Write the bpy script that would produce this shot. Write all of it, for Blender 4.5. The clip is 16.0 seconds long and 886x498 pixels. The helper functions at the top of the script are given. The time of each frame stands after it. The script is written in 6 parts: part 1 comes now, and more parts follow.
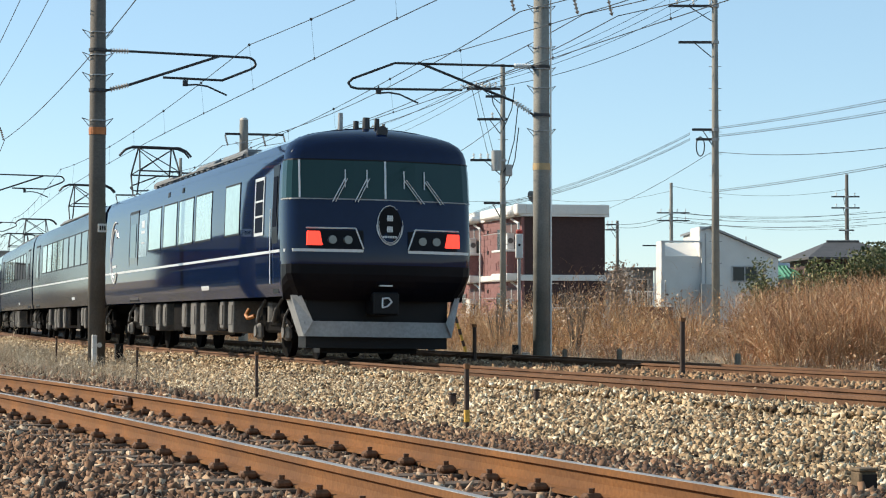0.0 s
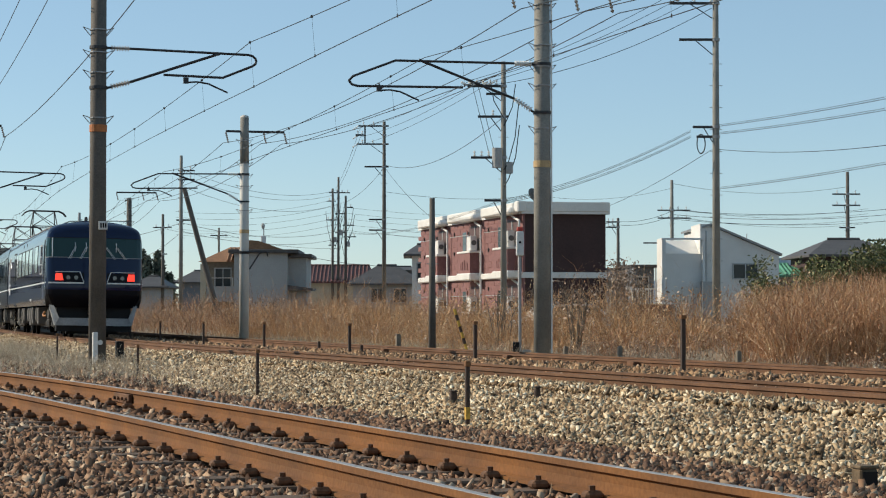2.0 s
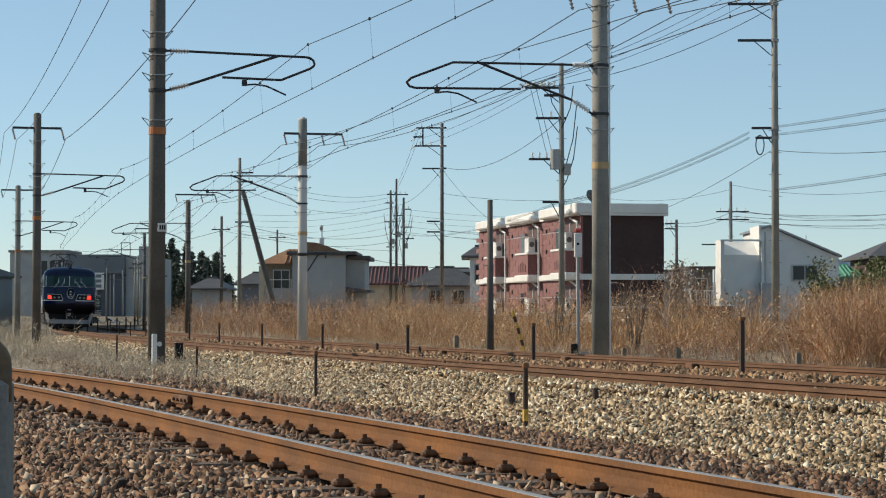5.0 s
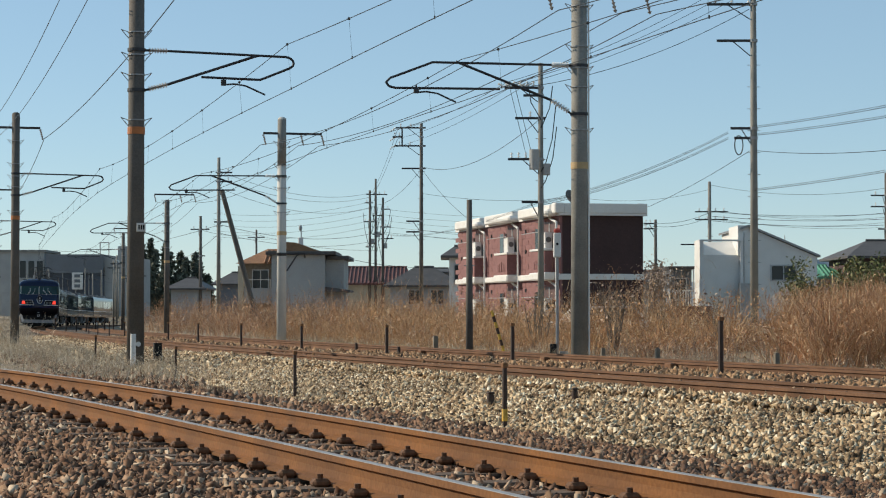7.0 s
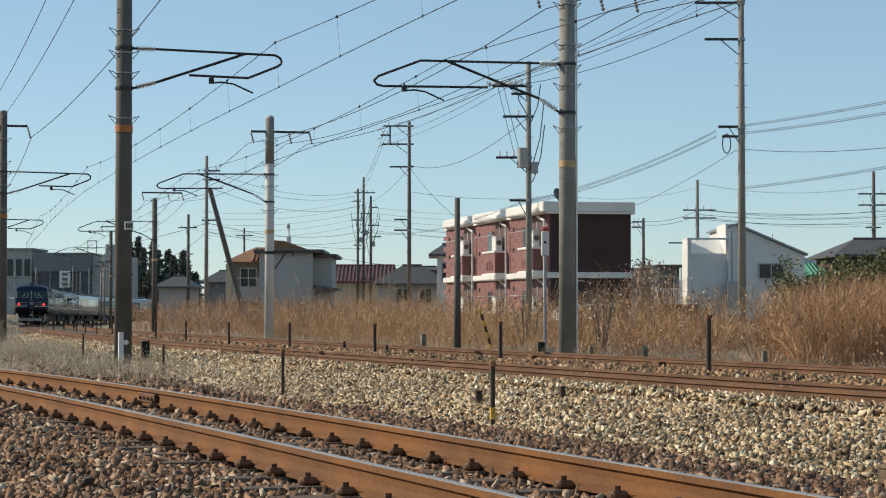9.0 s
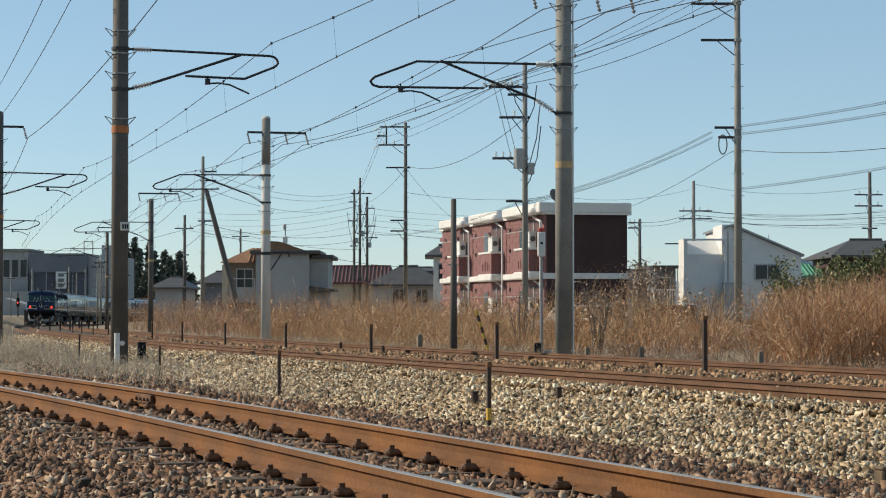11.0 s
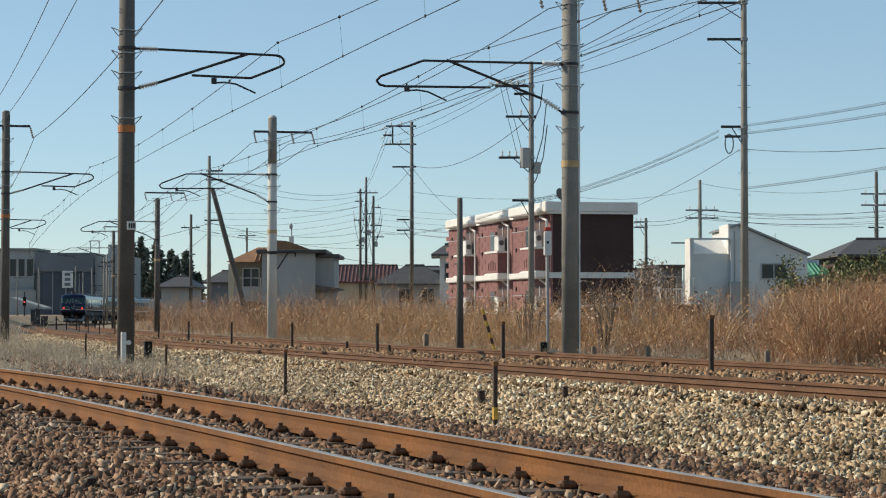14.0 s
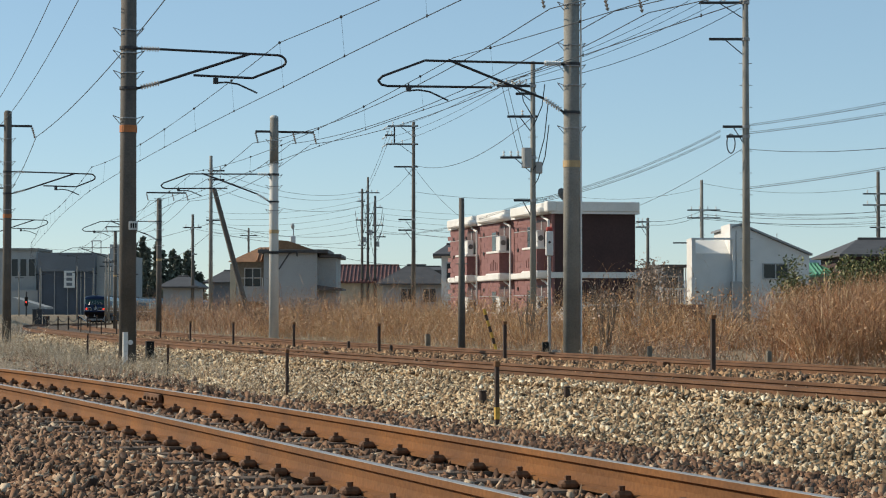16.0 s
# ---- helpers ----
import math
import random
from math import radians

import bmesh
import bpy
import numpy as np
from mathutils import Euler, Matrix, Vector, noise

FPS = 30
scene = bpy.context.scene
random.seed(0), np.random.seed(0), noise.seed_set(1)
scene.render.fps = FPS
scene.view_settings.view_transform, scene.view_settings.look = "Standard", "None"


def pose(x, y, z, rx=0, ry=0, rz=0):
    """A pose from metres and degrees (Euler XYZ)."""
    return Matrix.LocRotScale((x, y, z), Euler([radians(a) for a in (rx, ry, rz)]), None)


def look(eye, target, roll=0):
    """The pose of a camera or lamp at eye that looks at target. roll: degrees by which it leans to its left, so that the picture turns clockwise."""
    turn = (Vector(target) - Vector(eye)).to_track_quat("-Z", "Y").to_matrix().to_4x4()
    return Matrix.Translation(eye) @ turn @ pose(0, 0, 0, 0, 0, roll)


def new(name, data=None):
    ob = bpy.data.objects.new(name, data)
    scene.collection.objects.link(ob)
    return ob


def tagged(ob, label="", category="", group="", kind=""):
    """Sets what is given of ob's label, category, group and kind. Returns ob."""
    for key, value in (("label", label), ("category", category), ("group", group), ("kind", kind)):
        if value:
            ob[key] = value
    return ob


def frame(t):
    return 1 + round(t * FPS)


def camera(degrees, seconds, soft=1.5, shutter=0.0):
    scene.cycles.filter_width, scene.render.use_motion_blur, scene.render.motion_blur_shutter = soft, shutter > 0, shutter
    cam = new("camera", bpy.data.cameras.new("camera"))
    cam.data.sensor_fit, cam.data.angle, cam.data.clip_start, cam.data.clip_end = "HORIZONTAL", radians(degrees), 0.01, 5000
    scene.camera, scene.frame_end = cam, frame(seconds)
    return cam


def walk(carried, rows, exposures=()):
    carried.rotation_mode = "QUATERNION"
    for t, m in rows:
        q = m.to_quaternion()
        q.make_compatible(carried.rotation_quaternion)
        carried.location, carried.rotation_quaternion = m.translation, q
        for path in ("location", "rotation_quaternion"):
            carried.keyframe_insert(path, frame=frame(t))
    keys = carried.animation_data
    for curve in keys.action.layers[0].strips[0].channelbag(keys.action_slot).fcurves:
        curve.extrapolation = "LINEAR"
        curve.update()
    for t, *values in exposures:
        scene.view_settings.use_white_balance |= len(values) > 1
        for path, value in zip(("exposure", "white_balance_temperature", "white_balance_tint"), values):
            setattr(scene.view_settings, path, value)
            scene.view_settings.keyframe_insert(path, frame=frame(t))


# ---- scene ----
# camera: a hand-held shot from beside the near track, panning a little
cam = camera(23.81, 16.0, soft=1.1)
PAN = ((0, -0.822, 1.658), (0.2, -0.824, 1.60), (0.5, -0.824, 1.587), (1, -0.826, 1.587), (1.5, -0.803, 1.587), (2.1, -0.803, 1.587),
       (2.3, -0.672, 1.587), (2.5, -0.425, 1.587), (2.7, -0.272, 1.587), (3, -0.024, 1.587), (3.2, 0.229, 1.595), (3.3, 0.483, 1.60), (3.5, 0.705, 1.61),
       (3.7, 0.80, 1.625), (4, 0.877, 1.635), (4.3, 0.875, 1.635), (6.5, 0.328, 1.633), (7, 0.211, 1.633), (7.5, 0.093, 1.587), (8, 0.023, 1.587),
       (8.5, -0.047, 1.587), (9, -0.118, 1.587), (10.3, -0.225, 1.6), (11.5, -0.188, 1.612), (12, -0.118, 1.612), (12.5, -0.094, 1.612),
       (13, -0.071, 1.61), (13.5, -0.069, 1.607), (14, -0.047, 1.589), (14.5, -0.026, 1.587), (15, -0.022, 1.587), (15.5, -0.002, 1.587), (16, 0.0, 1.587))
walk(cam, [(t, pose(0, 0, 1.5, 90 + up, 0, turn)) for t, turn, up in PAN], exposures=((0, 0.42), (0.5, 0.16), (1, 0.06), (2, 0.02), (3, 0.0), (16, 0.0)))

# ---- daylight: low winter sun from the side of the tracks ----
SUN_AZ, SUN_EL = radians(-74), radians(30)
world = bpy.data.worlds.new("sky")
scene.world = world
world.use_nodes = True
wn = world.node_tree
sky = wn.nodes.new("ShaderNodeTexSky")
sky.sky_type, sky.sun_disc = "NISHITA", False
sky.sun_elevation, sky.sun_rotation = SUN_EL, SUN_AZ
sky.air_density, sky.dust_density, sky.ozone_density = 0.82, 0.02, 3.0
haze = wn.nodes.new("ShaderNodeMixRGB")
haze.inputs["Fac"].default_value = 0.4
haze.inputs["Color2"].default_value = (3.2, 4.85, 5.6, 1)
wn.links.new(sky.outputs[0], haze.inputs["Color1"])
wn.links.new(haze.outputs[0], wn.nodes["Background"].inputs[0])
wn.nodes["Background"].inputs[1].default_value = 0.122
sun = new("sun", bpy.data.lights.new("sun", "SUN"))
sun.data.energy, sun.data.angle, sun.data.color = 5.0, radians(0.53), (1.0, 0.87, 0.68)
to_sun = Vector((math.sin(SUN_AZ) * math.cos(SUN_EL), math.cos(SUN_AZ) * math.cos(SUN_EL), math.sin(SUN_EL)))
sun.matrix_basis = look(to_sun * 50, (0, 0, 0))


# ---- materials ----
def mat(name, color, rough=0.7, metal=0.0, vary=0.25, big=1.2, fine=25.0, bump=0.15, depth=0.01, second=None, coat=0.0, emit=0.0, island=False, objvary=0.0, spec=0.5):
    """A surface with broad stains, fine grain and relief."""
    m = bpy.data.materials.new(name)
    m.use_nodes = True
    nt = m.node_tree
    N, Lk = nt.nodes, nt.links.new
    b = N["Principled BSDF"]
    b.inputs["Roughness"].default_value, b.inputs["Metallic"].default_value = rough, metal
    b.inputs["Coat Weight"].default_value, b.inputs["Coat Roughness"].default_value = coat, 0.06
    b.inputs["Specular IOR Level"].default_value = spec
    tc = N.new("ShaderNodeTexCoord")
    n1, n2 = N.new("ShaderNodeTexNoise"), N.new("ShaderNodeTexNoise")
    n1.inputs["Scale"].default_value, n1.inputs["Detail"].default_value = big, 5
    n2.inputs["Scale"].default_value, n2.inputs["Detail"].default_value = fine, 3
    for n in (n1, n2):
        Lk(tc.outputs["Object"], n.inputs["Vector"])
    ramp = N.new("ShaderNodeValToRGB")
    c = Vector(color)
    lo = Vector(second) if second else c * (1 - vary)
    ramp.color_ramp.elements[0].position, ramp.color_ramp.elements[1].position = 0.35, 0.66
    ramp.color_ramp.elements[0].color, ramp.color_ramp.elements[1].color = (*lo, 1), (*c, 1)
    Lk(n1.outputs["Fac"], ramp.inputs["Fac"])
    hsv = N.new("ShaderNodeHueSaturation")
    Lk(ramp.outputs["Color"], hsv.inputs["Color"])
    mr = N.new("ShaderNodeMapRange")
    mr.inputs["From Min"].default_value, mr.inputs["From Max"].default_value = 0.3, 0.7
    mr.inputs["To Min"].default_value, mr.inputs["To Max"].default_value = 1 - vary * 0.6, 1 + vary * 0.6
    Lk(n2.outputs["Fac"], mr.inputs["Value"])
    last = mr.outputs["Result"]
    for on, node, out, amount in ((island, "ShaderNodeNewGeometry", "Random Per Island", 0.55), (objvary > 0, "ShaderNodeObjectInfo", "Random", objvary)):
        if on:
            g, m2, mul = N.new(node), N.new("ShaderNodeMapRange"), N.new("ShaderNodeMath")
            m2.inputs["To Min"].default_value, m2.inputs["To Max"].default_value = 1 - amount, 1 + amount
            mul.operation = "MULTIPLY"
            Lk(g.outputs[out], m2.inputs["Value"])
            Lk(m2.outputs["Result"], mul.inputs[0])
            Lk(last, mul.inputs[1])
            last = mul.outputs[0]
    Lk(last, hsv.inputs["Value"])
    Lk(hsv.outputs["Color"], b.inputs["Base Color"])
    if bump:
        bp = N.new("ShaderNodeBump")
        bp.inputs["Strength"].default_value, bp.inputs["Distance"].default_value = bump, depth
        Lk(n2.outputs["Fac"], bp.inputs["Height"])
        Lk(bp.outputs["Normal"], b.inputs["Normal"])
    if emit:
        b.inputs["Emission Color"].default_value, b.inputs["Emission Strength"].default_value = (*color, 1), emit
    return m


def stone_mat(name, colors, stops):
    """Crushed stone: every stone takes its own tone from a range."""
    m = bpy.data.materials.new(name)
    m.use_nodes = True
    nt = m.node_tree
    N, Lk = nt.nodes, nt.links.new
    b = N["Principled BSDF"]
    b.inputs["Roughness"].default_value = 0.85
    g, ramp, tc, n = N.new("ShaderNodeNewGeometry"), N.new("ShaderNodeValToRGB"), N.new("ShaderNodeTexCoord"), N.new("ShaderNodeTexNoise")
    for c, s in list(zip(colors, stops))[1:-1]:
        ramp.color_ramp.elements.new(s)
    for e, c, s in zip(ramp.color_ramp.elements, colors, stops):
        e.position, e.color = s, (*c, 1)
    n.inputs["Scale"].default_value = 0.55
    n.inputs["Detail"].default_value = 4
    Lk(tc.outputs["Object"], n.inputs["Vector"])
    mr, mx = N.new("ShaderNodeMapRange"), N.new("ShaderNodeMix")
    mr.inputs["From Min"].default_value, mr.inputs["From Max"].default_value = 0.3, 0.7
    mr.inputs["To Min"].default_value, mr.inputs["To Max"].default_value = 0.72, 1.18
    Lk(n.outputs["Fac"], mr.inputs["Value"])
    hsv = N.new("ShaderNodeHueSaturation")
    Lk(g.outputs["Random Per Island"], ramp.inputs["Fac"])
    Lk(ramp.outputs["Color"], hsv.inputs["Color"])
    Lk(mr.outputs["Result"], hsv.inputs["Value"])
    Lk(hsv.outputs["Color"], b.inputs["Base Color"])
    return m


def glass_mat(name, tint, rough=0.03, coat=1.0, ior=1.6):
    m = bpy.data.materials.new(name)
    m.use_nodes = True
    b = m.node_tree.nodes["Principled BSDF"]
    b.inputs["Base Color"].default_value = (*tint, 1)
    b.inputs["Roughness"].default_value, b.inputs["IOR"].default_value = rough, ior
    b.inputs["Coat Weight"].default_value, b.inputs["Coat Roughness"].default_value = coat, 0.02
    return m


M = {}
M["soil"] = mat("dry_soil", (0.31, 0.24, 0.16), 0.95, vary=0.4, big=0.35, fine=9, bump=0.6, depth=0.05, second=(0.18, 0.138, 0.09))
M["field"] = mat("dry_ground", (0.17, 0.13, 0.08), 0.95, vary=0.4, big=0.1, fine=4, bump=0.5, depth=0.05)
M["bed_light"] = mat("ballast_light", (0.17, 0.125, 0.075), 0.95, vary=0.5, big=0.7, fine=22, bump=1.0, depth=0.05)
M["bed_brown"] = mat("ballast_brown", (0.12, 0.085, 0.06), 0.95, vary=0.5, big=0.7, fine=22, bump=1.0, depth=0.05)
M["stone_light"] = stone_mat("stone_light", ((0.045, 0.026, 0.013), (0.21, 0.134, 0.07), (0.42, 0.294, 0.168), (0.62, 0.482, 0.305), (0.83, 0.745, 0.57)), (0, 0.25, 0.55, 0.85, 1))
M["stone_brown"] = stone_mat("stone_brown", ((0.036, 0.018, 0.010), (0.135, 0.068, 0.037), (0.225, 0.122, 0.068), (0.30, 0.19, 0.115), (0.50, 0.40, 0.29)), (0, 0.3, 0.6, 0.88, 1))
M["stone_rust"] = stone_mat("stone_rust", ((0.06, 0.032, 0.018), (0.19, 0.105, 0.052), (0.29, 0.168, 0.085), (0.38, 0.24, 0.13), (0.52, 0.39, 0.25)), (0, 0.3, 0.6, 0.88, 1))
M["rust"] = mat("rusty_rail_steel", (0.208, 0.089, 0.028), 0.8, 0.0, vary=0.3, big=1.5, fine=40, bump=0.2, spec=0.25, second=(0.135, 0.062, 0.026))
M["rust_main"] = mat("dark_brown_rail_steel", (0.17, 0.088, 0.048), 0.8, 0.0, vary=0.3, big=1.5, fine=40, bump=0.2, spec=0.25, second=(0.105, 0.055, 0.031))
M["rust_dark"] = mat("dark_rust", (0.17, 0.08, 0.038), 0.85, 0.1, vary=0.4, big=6, fine=60)
M["railtop"] = mat("polished_rail_head", (0.42, 0.39, 0.36), 0.5, 0.6, vary=0.2, big=1.5, fine=30, bump=0.05)
M["sleeper"] = mat("dusty_brown_sleeper", (0.125, 0.082, 0.055), 0.9, vary=0.4, big=4, fine=40, bump=0.4, depth=0.01)
M["concrete"] = mat("aged_concrete", (0.25, 0.24, 0.215), 0.85, vary=0.28, big=1.3, fine=35, bump=0.2)
M["concrete_dark"] = mat("sooty_concrete", (0.12, 0.107, 0.094), 0.85, vary=0.3, big=1.3, fine=35, bump=0.2)
M["concrete_white"] = mat("pale_new_concrete", (0.56, 0.545, 0.51), 0.75, vary=0.12, big=1.0, fine=30, bump=0.1)
M["steel"] = mat("galvanised_steel", (0.32, 0.32, 0.32), 0.5, 0.6, vary=0.2, big=3, fine=40, bump=0.1)
M["steel_dark"] = mat("weathered_dark_steel", (0.05, 0.05, 0.054), 0.6, 0.4, vary=0.3, big=4, fine=40, bump=0.1)
M["post"] = mat("dark_brown_post", (0.055, 0.032, 0.022), 0.75, vary=0.3, big=5, fine=40)
M["yellow"] = mat("worn_yellow_paint", (0.62, 0.38, 0.06), 0.7, vary=0.3, big=12, fine=60)
M["orange"] = mat("orange_band", (0.50, 0.17, 0.05), 0.7, vary=0.25, big=6, fine=60)
M["tan_band"] = mat("tan_band", (0.52, 0.36, 0.18), 0.7, vary=0.25, big=6, fine=60)
M["porcelain"] = mat("white_porcelain", (0.72, 0.71, 0.68), 0.25, vary=0.1, big=8, fine=50, bump=0)
M["insulator"] = mat("grey_brown_insulator", (0.36, 0.32, 0.29), 0.3, vary=0.2, big=8, fine=50, bump=0)
M["wire"] = mat("weathered_wire", (0.035, 0.04, 0.045), 0.5, 0.5, vary=0.2, big=2, fine=30, bump=0)
M["white"] = mat("white_paint", (0.68, 0.67, 0.64), 0.6, vary=0.1, big=1.0, fine=20, bump=0.05)
M["plate"] = mat("pale_plate", (0.6, 0.6, 0.58), 0.5, vary=0.1, big=6, fine=40, bump=0)
M["black"] = mat("black_paint", (0.008, 0.008, 0.009), 0.5, spec=0.2, vary=0.2, big=4, fine=40, bump=0.05)


# ---- mesh helpers ----
def part(name, bm, material, parent=None, label="", smooth=False):
    me = bpy.data.meshes.new(name)
    bm.to_mesh(me)
    bm.free()
    me.materials.append(material)
    if smooth:
        me.shade_smooth()
    ob = new(name, me)
    ob.parent = parent
    if label:
        ob["label"] = label
    return ob


def again(ob, parent, m):
    """One more piece on the same mesh."""
    o = new(ob.name.split(".")[0], ob.data)
    o.parent, o.matrix_basis = parent, m
    return o


def thing(name, label, category, m=None, group="", kind=""):
    ob = new(name)
    ob.empty_display_size = 0.2
    if m is not None:
        ob.matrix_basis = m
    return tagged(ob, label, category, group, kind)


def bx(bm, x0, x1, y0, y1, z0, z1, bevel=0.0, m=None):
    r = bmesh.ops.create_cube(bm, size=1)
    vs = r["verts"]
    for v in vs:
        v.co = Vector(((x0 + x1) / 2 + v.co.x * (x1 - x0), (y0 + y1) / 2 + v.co.y * (y1 - y0), (z0 + z1) / 2 + v.co.z * (z1 - z0)))
    if bevel:
        es = list({e for v in vs for e in v.link_edges})
        vs = bmesh.ops.bevel(bm, geom=es, offset=bevel, segments=1, affect="EDGES")["verts"]
    if m is not None:
        bmesh.ops.transform(bm, matrix=m, verts=[v for v in vs if v.is_valid])
    return bm


def rod(bm, a, b, r, r2=None, seg=8):
    a, b = Vector(a), Vector(b)
    d = b - a
    q = d.to_track_quat("Z", "Y").to_matrix().to_4x4()
    bmesh.ops.create_cone(bm, cap_ends=True, segments=seg, radius1=r, radius2=r if r2 is None else r2, depth=d.length,
                          matrix=Matrix.Translation((a + b) / 2) @ q)
    return bm


def pipe(bm, pts, r, seg=6):
    """A round bar along a broken line, with a ball of the same thickness at each bend."""
    pts = [Vector(p) for p in pts]
    for a, b in zip(pts, pts[1:]):
        rod(bm, a, b, r, seg=seg)
    for p in pts[1:-1]:
        bmesh.ops.create_icosphere(bm, subdivisions=1, radius=r * 1.03, matrix=Matrix.Translation(p))
    return bm


def slab(bm, outline, y0, y1):
    """An outline in x and z, made solid from y0 to y1."""
    lo = [bm.verts.new((x, y0, z)) for x, z in outline]
    hi = [bm.verts.new((x, y1, z)) for x, z in outline]
    bm.faces.new(lo)
    bm.faces.new(hi[::-1])
    n = len(lo)
    for i in range(n):
        bm.faces.new((lo[i], hi[i], hi[(i + 1) % n], lo[(i + 1) % n]))
    bmesh.ops.recalc_face_normals(bm, faces=bm.faces)
    return bm


def B():
    return bmesh.new()


def from_arrays(name, verts, faces, material, parent=None):
    me = bpy.data.meshes.new(name)
    me.from_pydata(verts.tolist() if hasattr(verts, "tolist") else verts, [], faces.tolist() if hasattr(faces, "tolist") else faces)
    me.materials.append(material)
    ob = new(name, me)
    ob.parent = parent
    return ob


# ---- the lines of the tracks ----
STEP = 0.5
S = np.arange(-60, 470, STEP)


class Line:
    """A curved centre line: place, heading and height by the distance along it."""

    def __init__(self, x, y, turn, k0, k1, k2, lo, hi, z, grade, grade2):
        k = k0 + k1 * S + k2 * S ** 2
        k = np.interp(S, S[(S >= lo) & (S <= hi)], k[(S >= lo) & (S <= hi)])
        i = int(60 / STEP)
        a = np.cumsum(k) * STEP
        self.turn = turn - (a - a[i])
        u, v = np.cumsum(-np.sin(self.turn)) * STEP, np.cumsum(np.cos(self.turn)) * STEP
        self.x, self.y = u - u[i] + x, v - v[i] + y
        self.z = z + grade * S + grade2 * S ** 2

    def at(self, s, d=0.0, up=0.0):
        t = np.interp(s, S, self.turn)
        return Vector((np.interp(s, S, self.x) + d * math.cos(t), np.interp(s, S, self.y) + d * math.sin(t), np.interp(s, S, self.z) + up))

    def heading(self, s):
        return math.degrees(np.interp(s, S, self.turn))

    def many(self, s, d):
        t = np.interp(s, S, self.turn)
        return np.interp(s, S, self.x) + d * np.cos(t), np.interp(s, S, self.y) + d * np.sin(t), np.interp(s, S, self.z)

    def frame_at(self, s, d=0.0, up=0.0):
        p = self.at(s, d, up)
        return pose(p.x, p.y, p.z, 0, 0, self.heading(s))


MAIN = Line(-0.405, 32.623, 0.30314, 1.5835e-3, -2.068e-5, 1.0582e-7, -40, 256, 0.692, -0.0043158, -3.8e-6)
NEAR = Line(5.652, -4.68, 0.35607, 1.502e-3, -3.862e-5, -8.951e-6, -5, 38, 0.75, 0, 0)
SPACING = 3.75
BASE = 0.30


def sweep(name, line, section, ss, d0, material, parent=None, closed=True):
    """An outline (d, up) carried along a line; d to the right of the line, up from rail level."""
    n = len(section)
    vs = []
    for s in ss:
        for d, u in section:
            vs.append(tuple(line.at(s, d0 + d, u)))
    fs = []
    m = n if closed else n - 1
    for i in range(len(ss) - 1):
        for j in range(m):
            k = (j + 1) % n
            fs.append((i * n + j, i * n + k, (i + 1) * n + k, (i + 1) * n + j))
    if closed:
        fs.append(tuple(range(n))[::-1])
        fs.append(tuple((len(ss) - 1) * n + j for j in range(n)))
    return from_arrays(name, vs, fs, material, parent)


# ---- ground ----
def axis(*runs):
    return np.concatenate([np.arange(a, b, st) for a, b, st in runs])


def lateral(line, x, y):
    d = np.empty(len(x))
    s = np.empty(len(x))
    lx, ly, lt = line.x[::2], line.y[::2], line.turn[::2]
    for i in range(0, len(x), 4000):
        a, b = x[i:i + 4000, None] - lx[None], y[i:i + 4000, None] - ly[None]
        j = (a * a + b * b).argmin(1)
        k = np.arange(len(j))
        d[i:i + 4000] = a[k, j] * np.cos(lt[j]) + b[k, j] * np.sin(lt[j])
        s[i:i + 4000] = S[::2][j]
    return d, s


def rough(x, y, size, seed=0.0):
    return np.array([noise.noise(Vector((a * size, b * size, seed))) for a, b in zip(x, y)])


gx = axis((-1500, -200, 260), (-200, -70, 10), (-70, -30, 2), (-30, 16, 0.8), (16, 60, 2), (60, 200, 10), (200, 1501, 260))
gy = axis((-300, -10, 29), (-10, 2, 3), (2, 60, 0.8), (60, 130, 2), (130, 400, 9), (400, 3000, 260))
GX, GY = np.meshgrid(gx, gy)
fx, fy = GX.ravel(), GY.ravel()
dm, sm = lateral(MAIN, fx, fy)
gz = np.full(len(fx), BASE) + 0.06 * rough(fx, fy, 0.5)
gz += np.where((dm > 8) & (np.abs(fx) < 150), 0.25 * np.clip((dm - 8) / 6, 0, 1), 0)
gz -= np.where((dm < 7) & (dm > -7), np.clip(sm - 10, 0, 400) * 0.0045, 0)
gz -= np.where((dm >= 7), np.clip(sm - 10, 0, 200) * 0.003, 0)
nx, ny = len(gx), len(gy)
idx = np.arange(nx * ny).reshape(ny, nx)
gf = np.stack([idx[:-1, :-1], idx[:-1, 1:], idx[1:, 1:], idx[1:, :-1]], -1).reshape(-1, 4)
ground = from_arrays("ground", np.stack([fx, fy, gz], 1), gf, M["soil"])
ground.data.shade_smooth()
tagged(ground, "dry brown soil and grass of a railway embankment", "ground", kind="structure")

# crushed-stone beds under the tracks: pale new stone on the near slope, rusty stone between the rails
ss_main = np.concatenate([np.arange(-40, 80, 1.0), np.arange(80, 460, 4.0)])
slope = sweep("ballast_slope", MAIN, [(-6.2, -0.55), (-4.2, -0.42), (-3.4, -0.36), (-2.3, -0.22), (-1.45, -0.17), (-1.15, -0.15)], ss_main, 0, M["bed_light"], closed=False)
tagged(slope, "pale crushed-stone shoulder sloping down beside the railway tracks", "ballast", kind="structure")
bed = sweep("ballast_bed", MAIN, [(-1.15, -0.15), (0, -0.17), (1.2, -0.16), (1.9, -0.13), (2.6, -0.16), (3.75, -0.17), (5.1, -0.17), (5.5, -0.2), (6.9, -0.62)], ss_main, 0, M["bed_brown"], closed=False)
tagged(bed, "rust-stained crushed stone under the double railway track", "ballast", kind="structure")
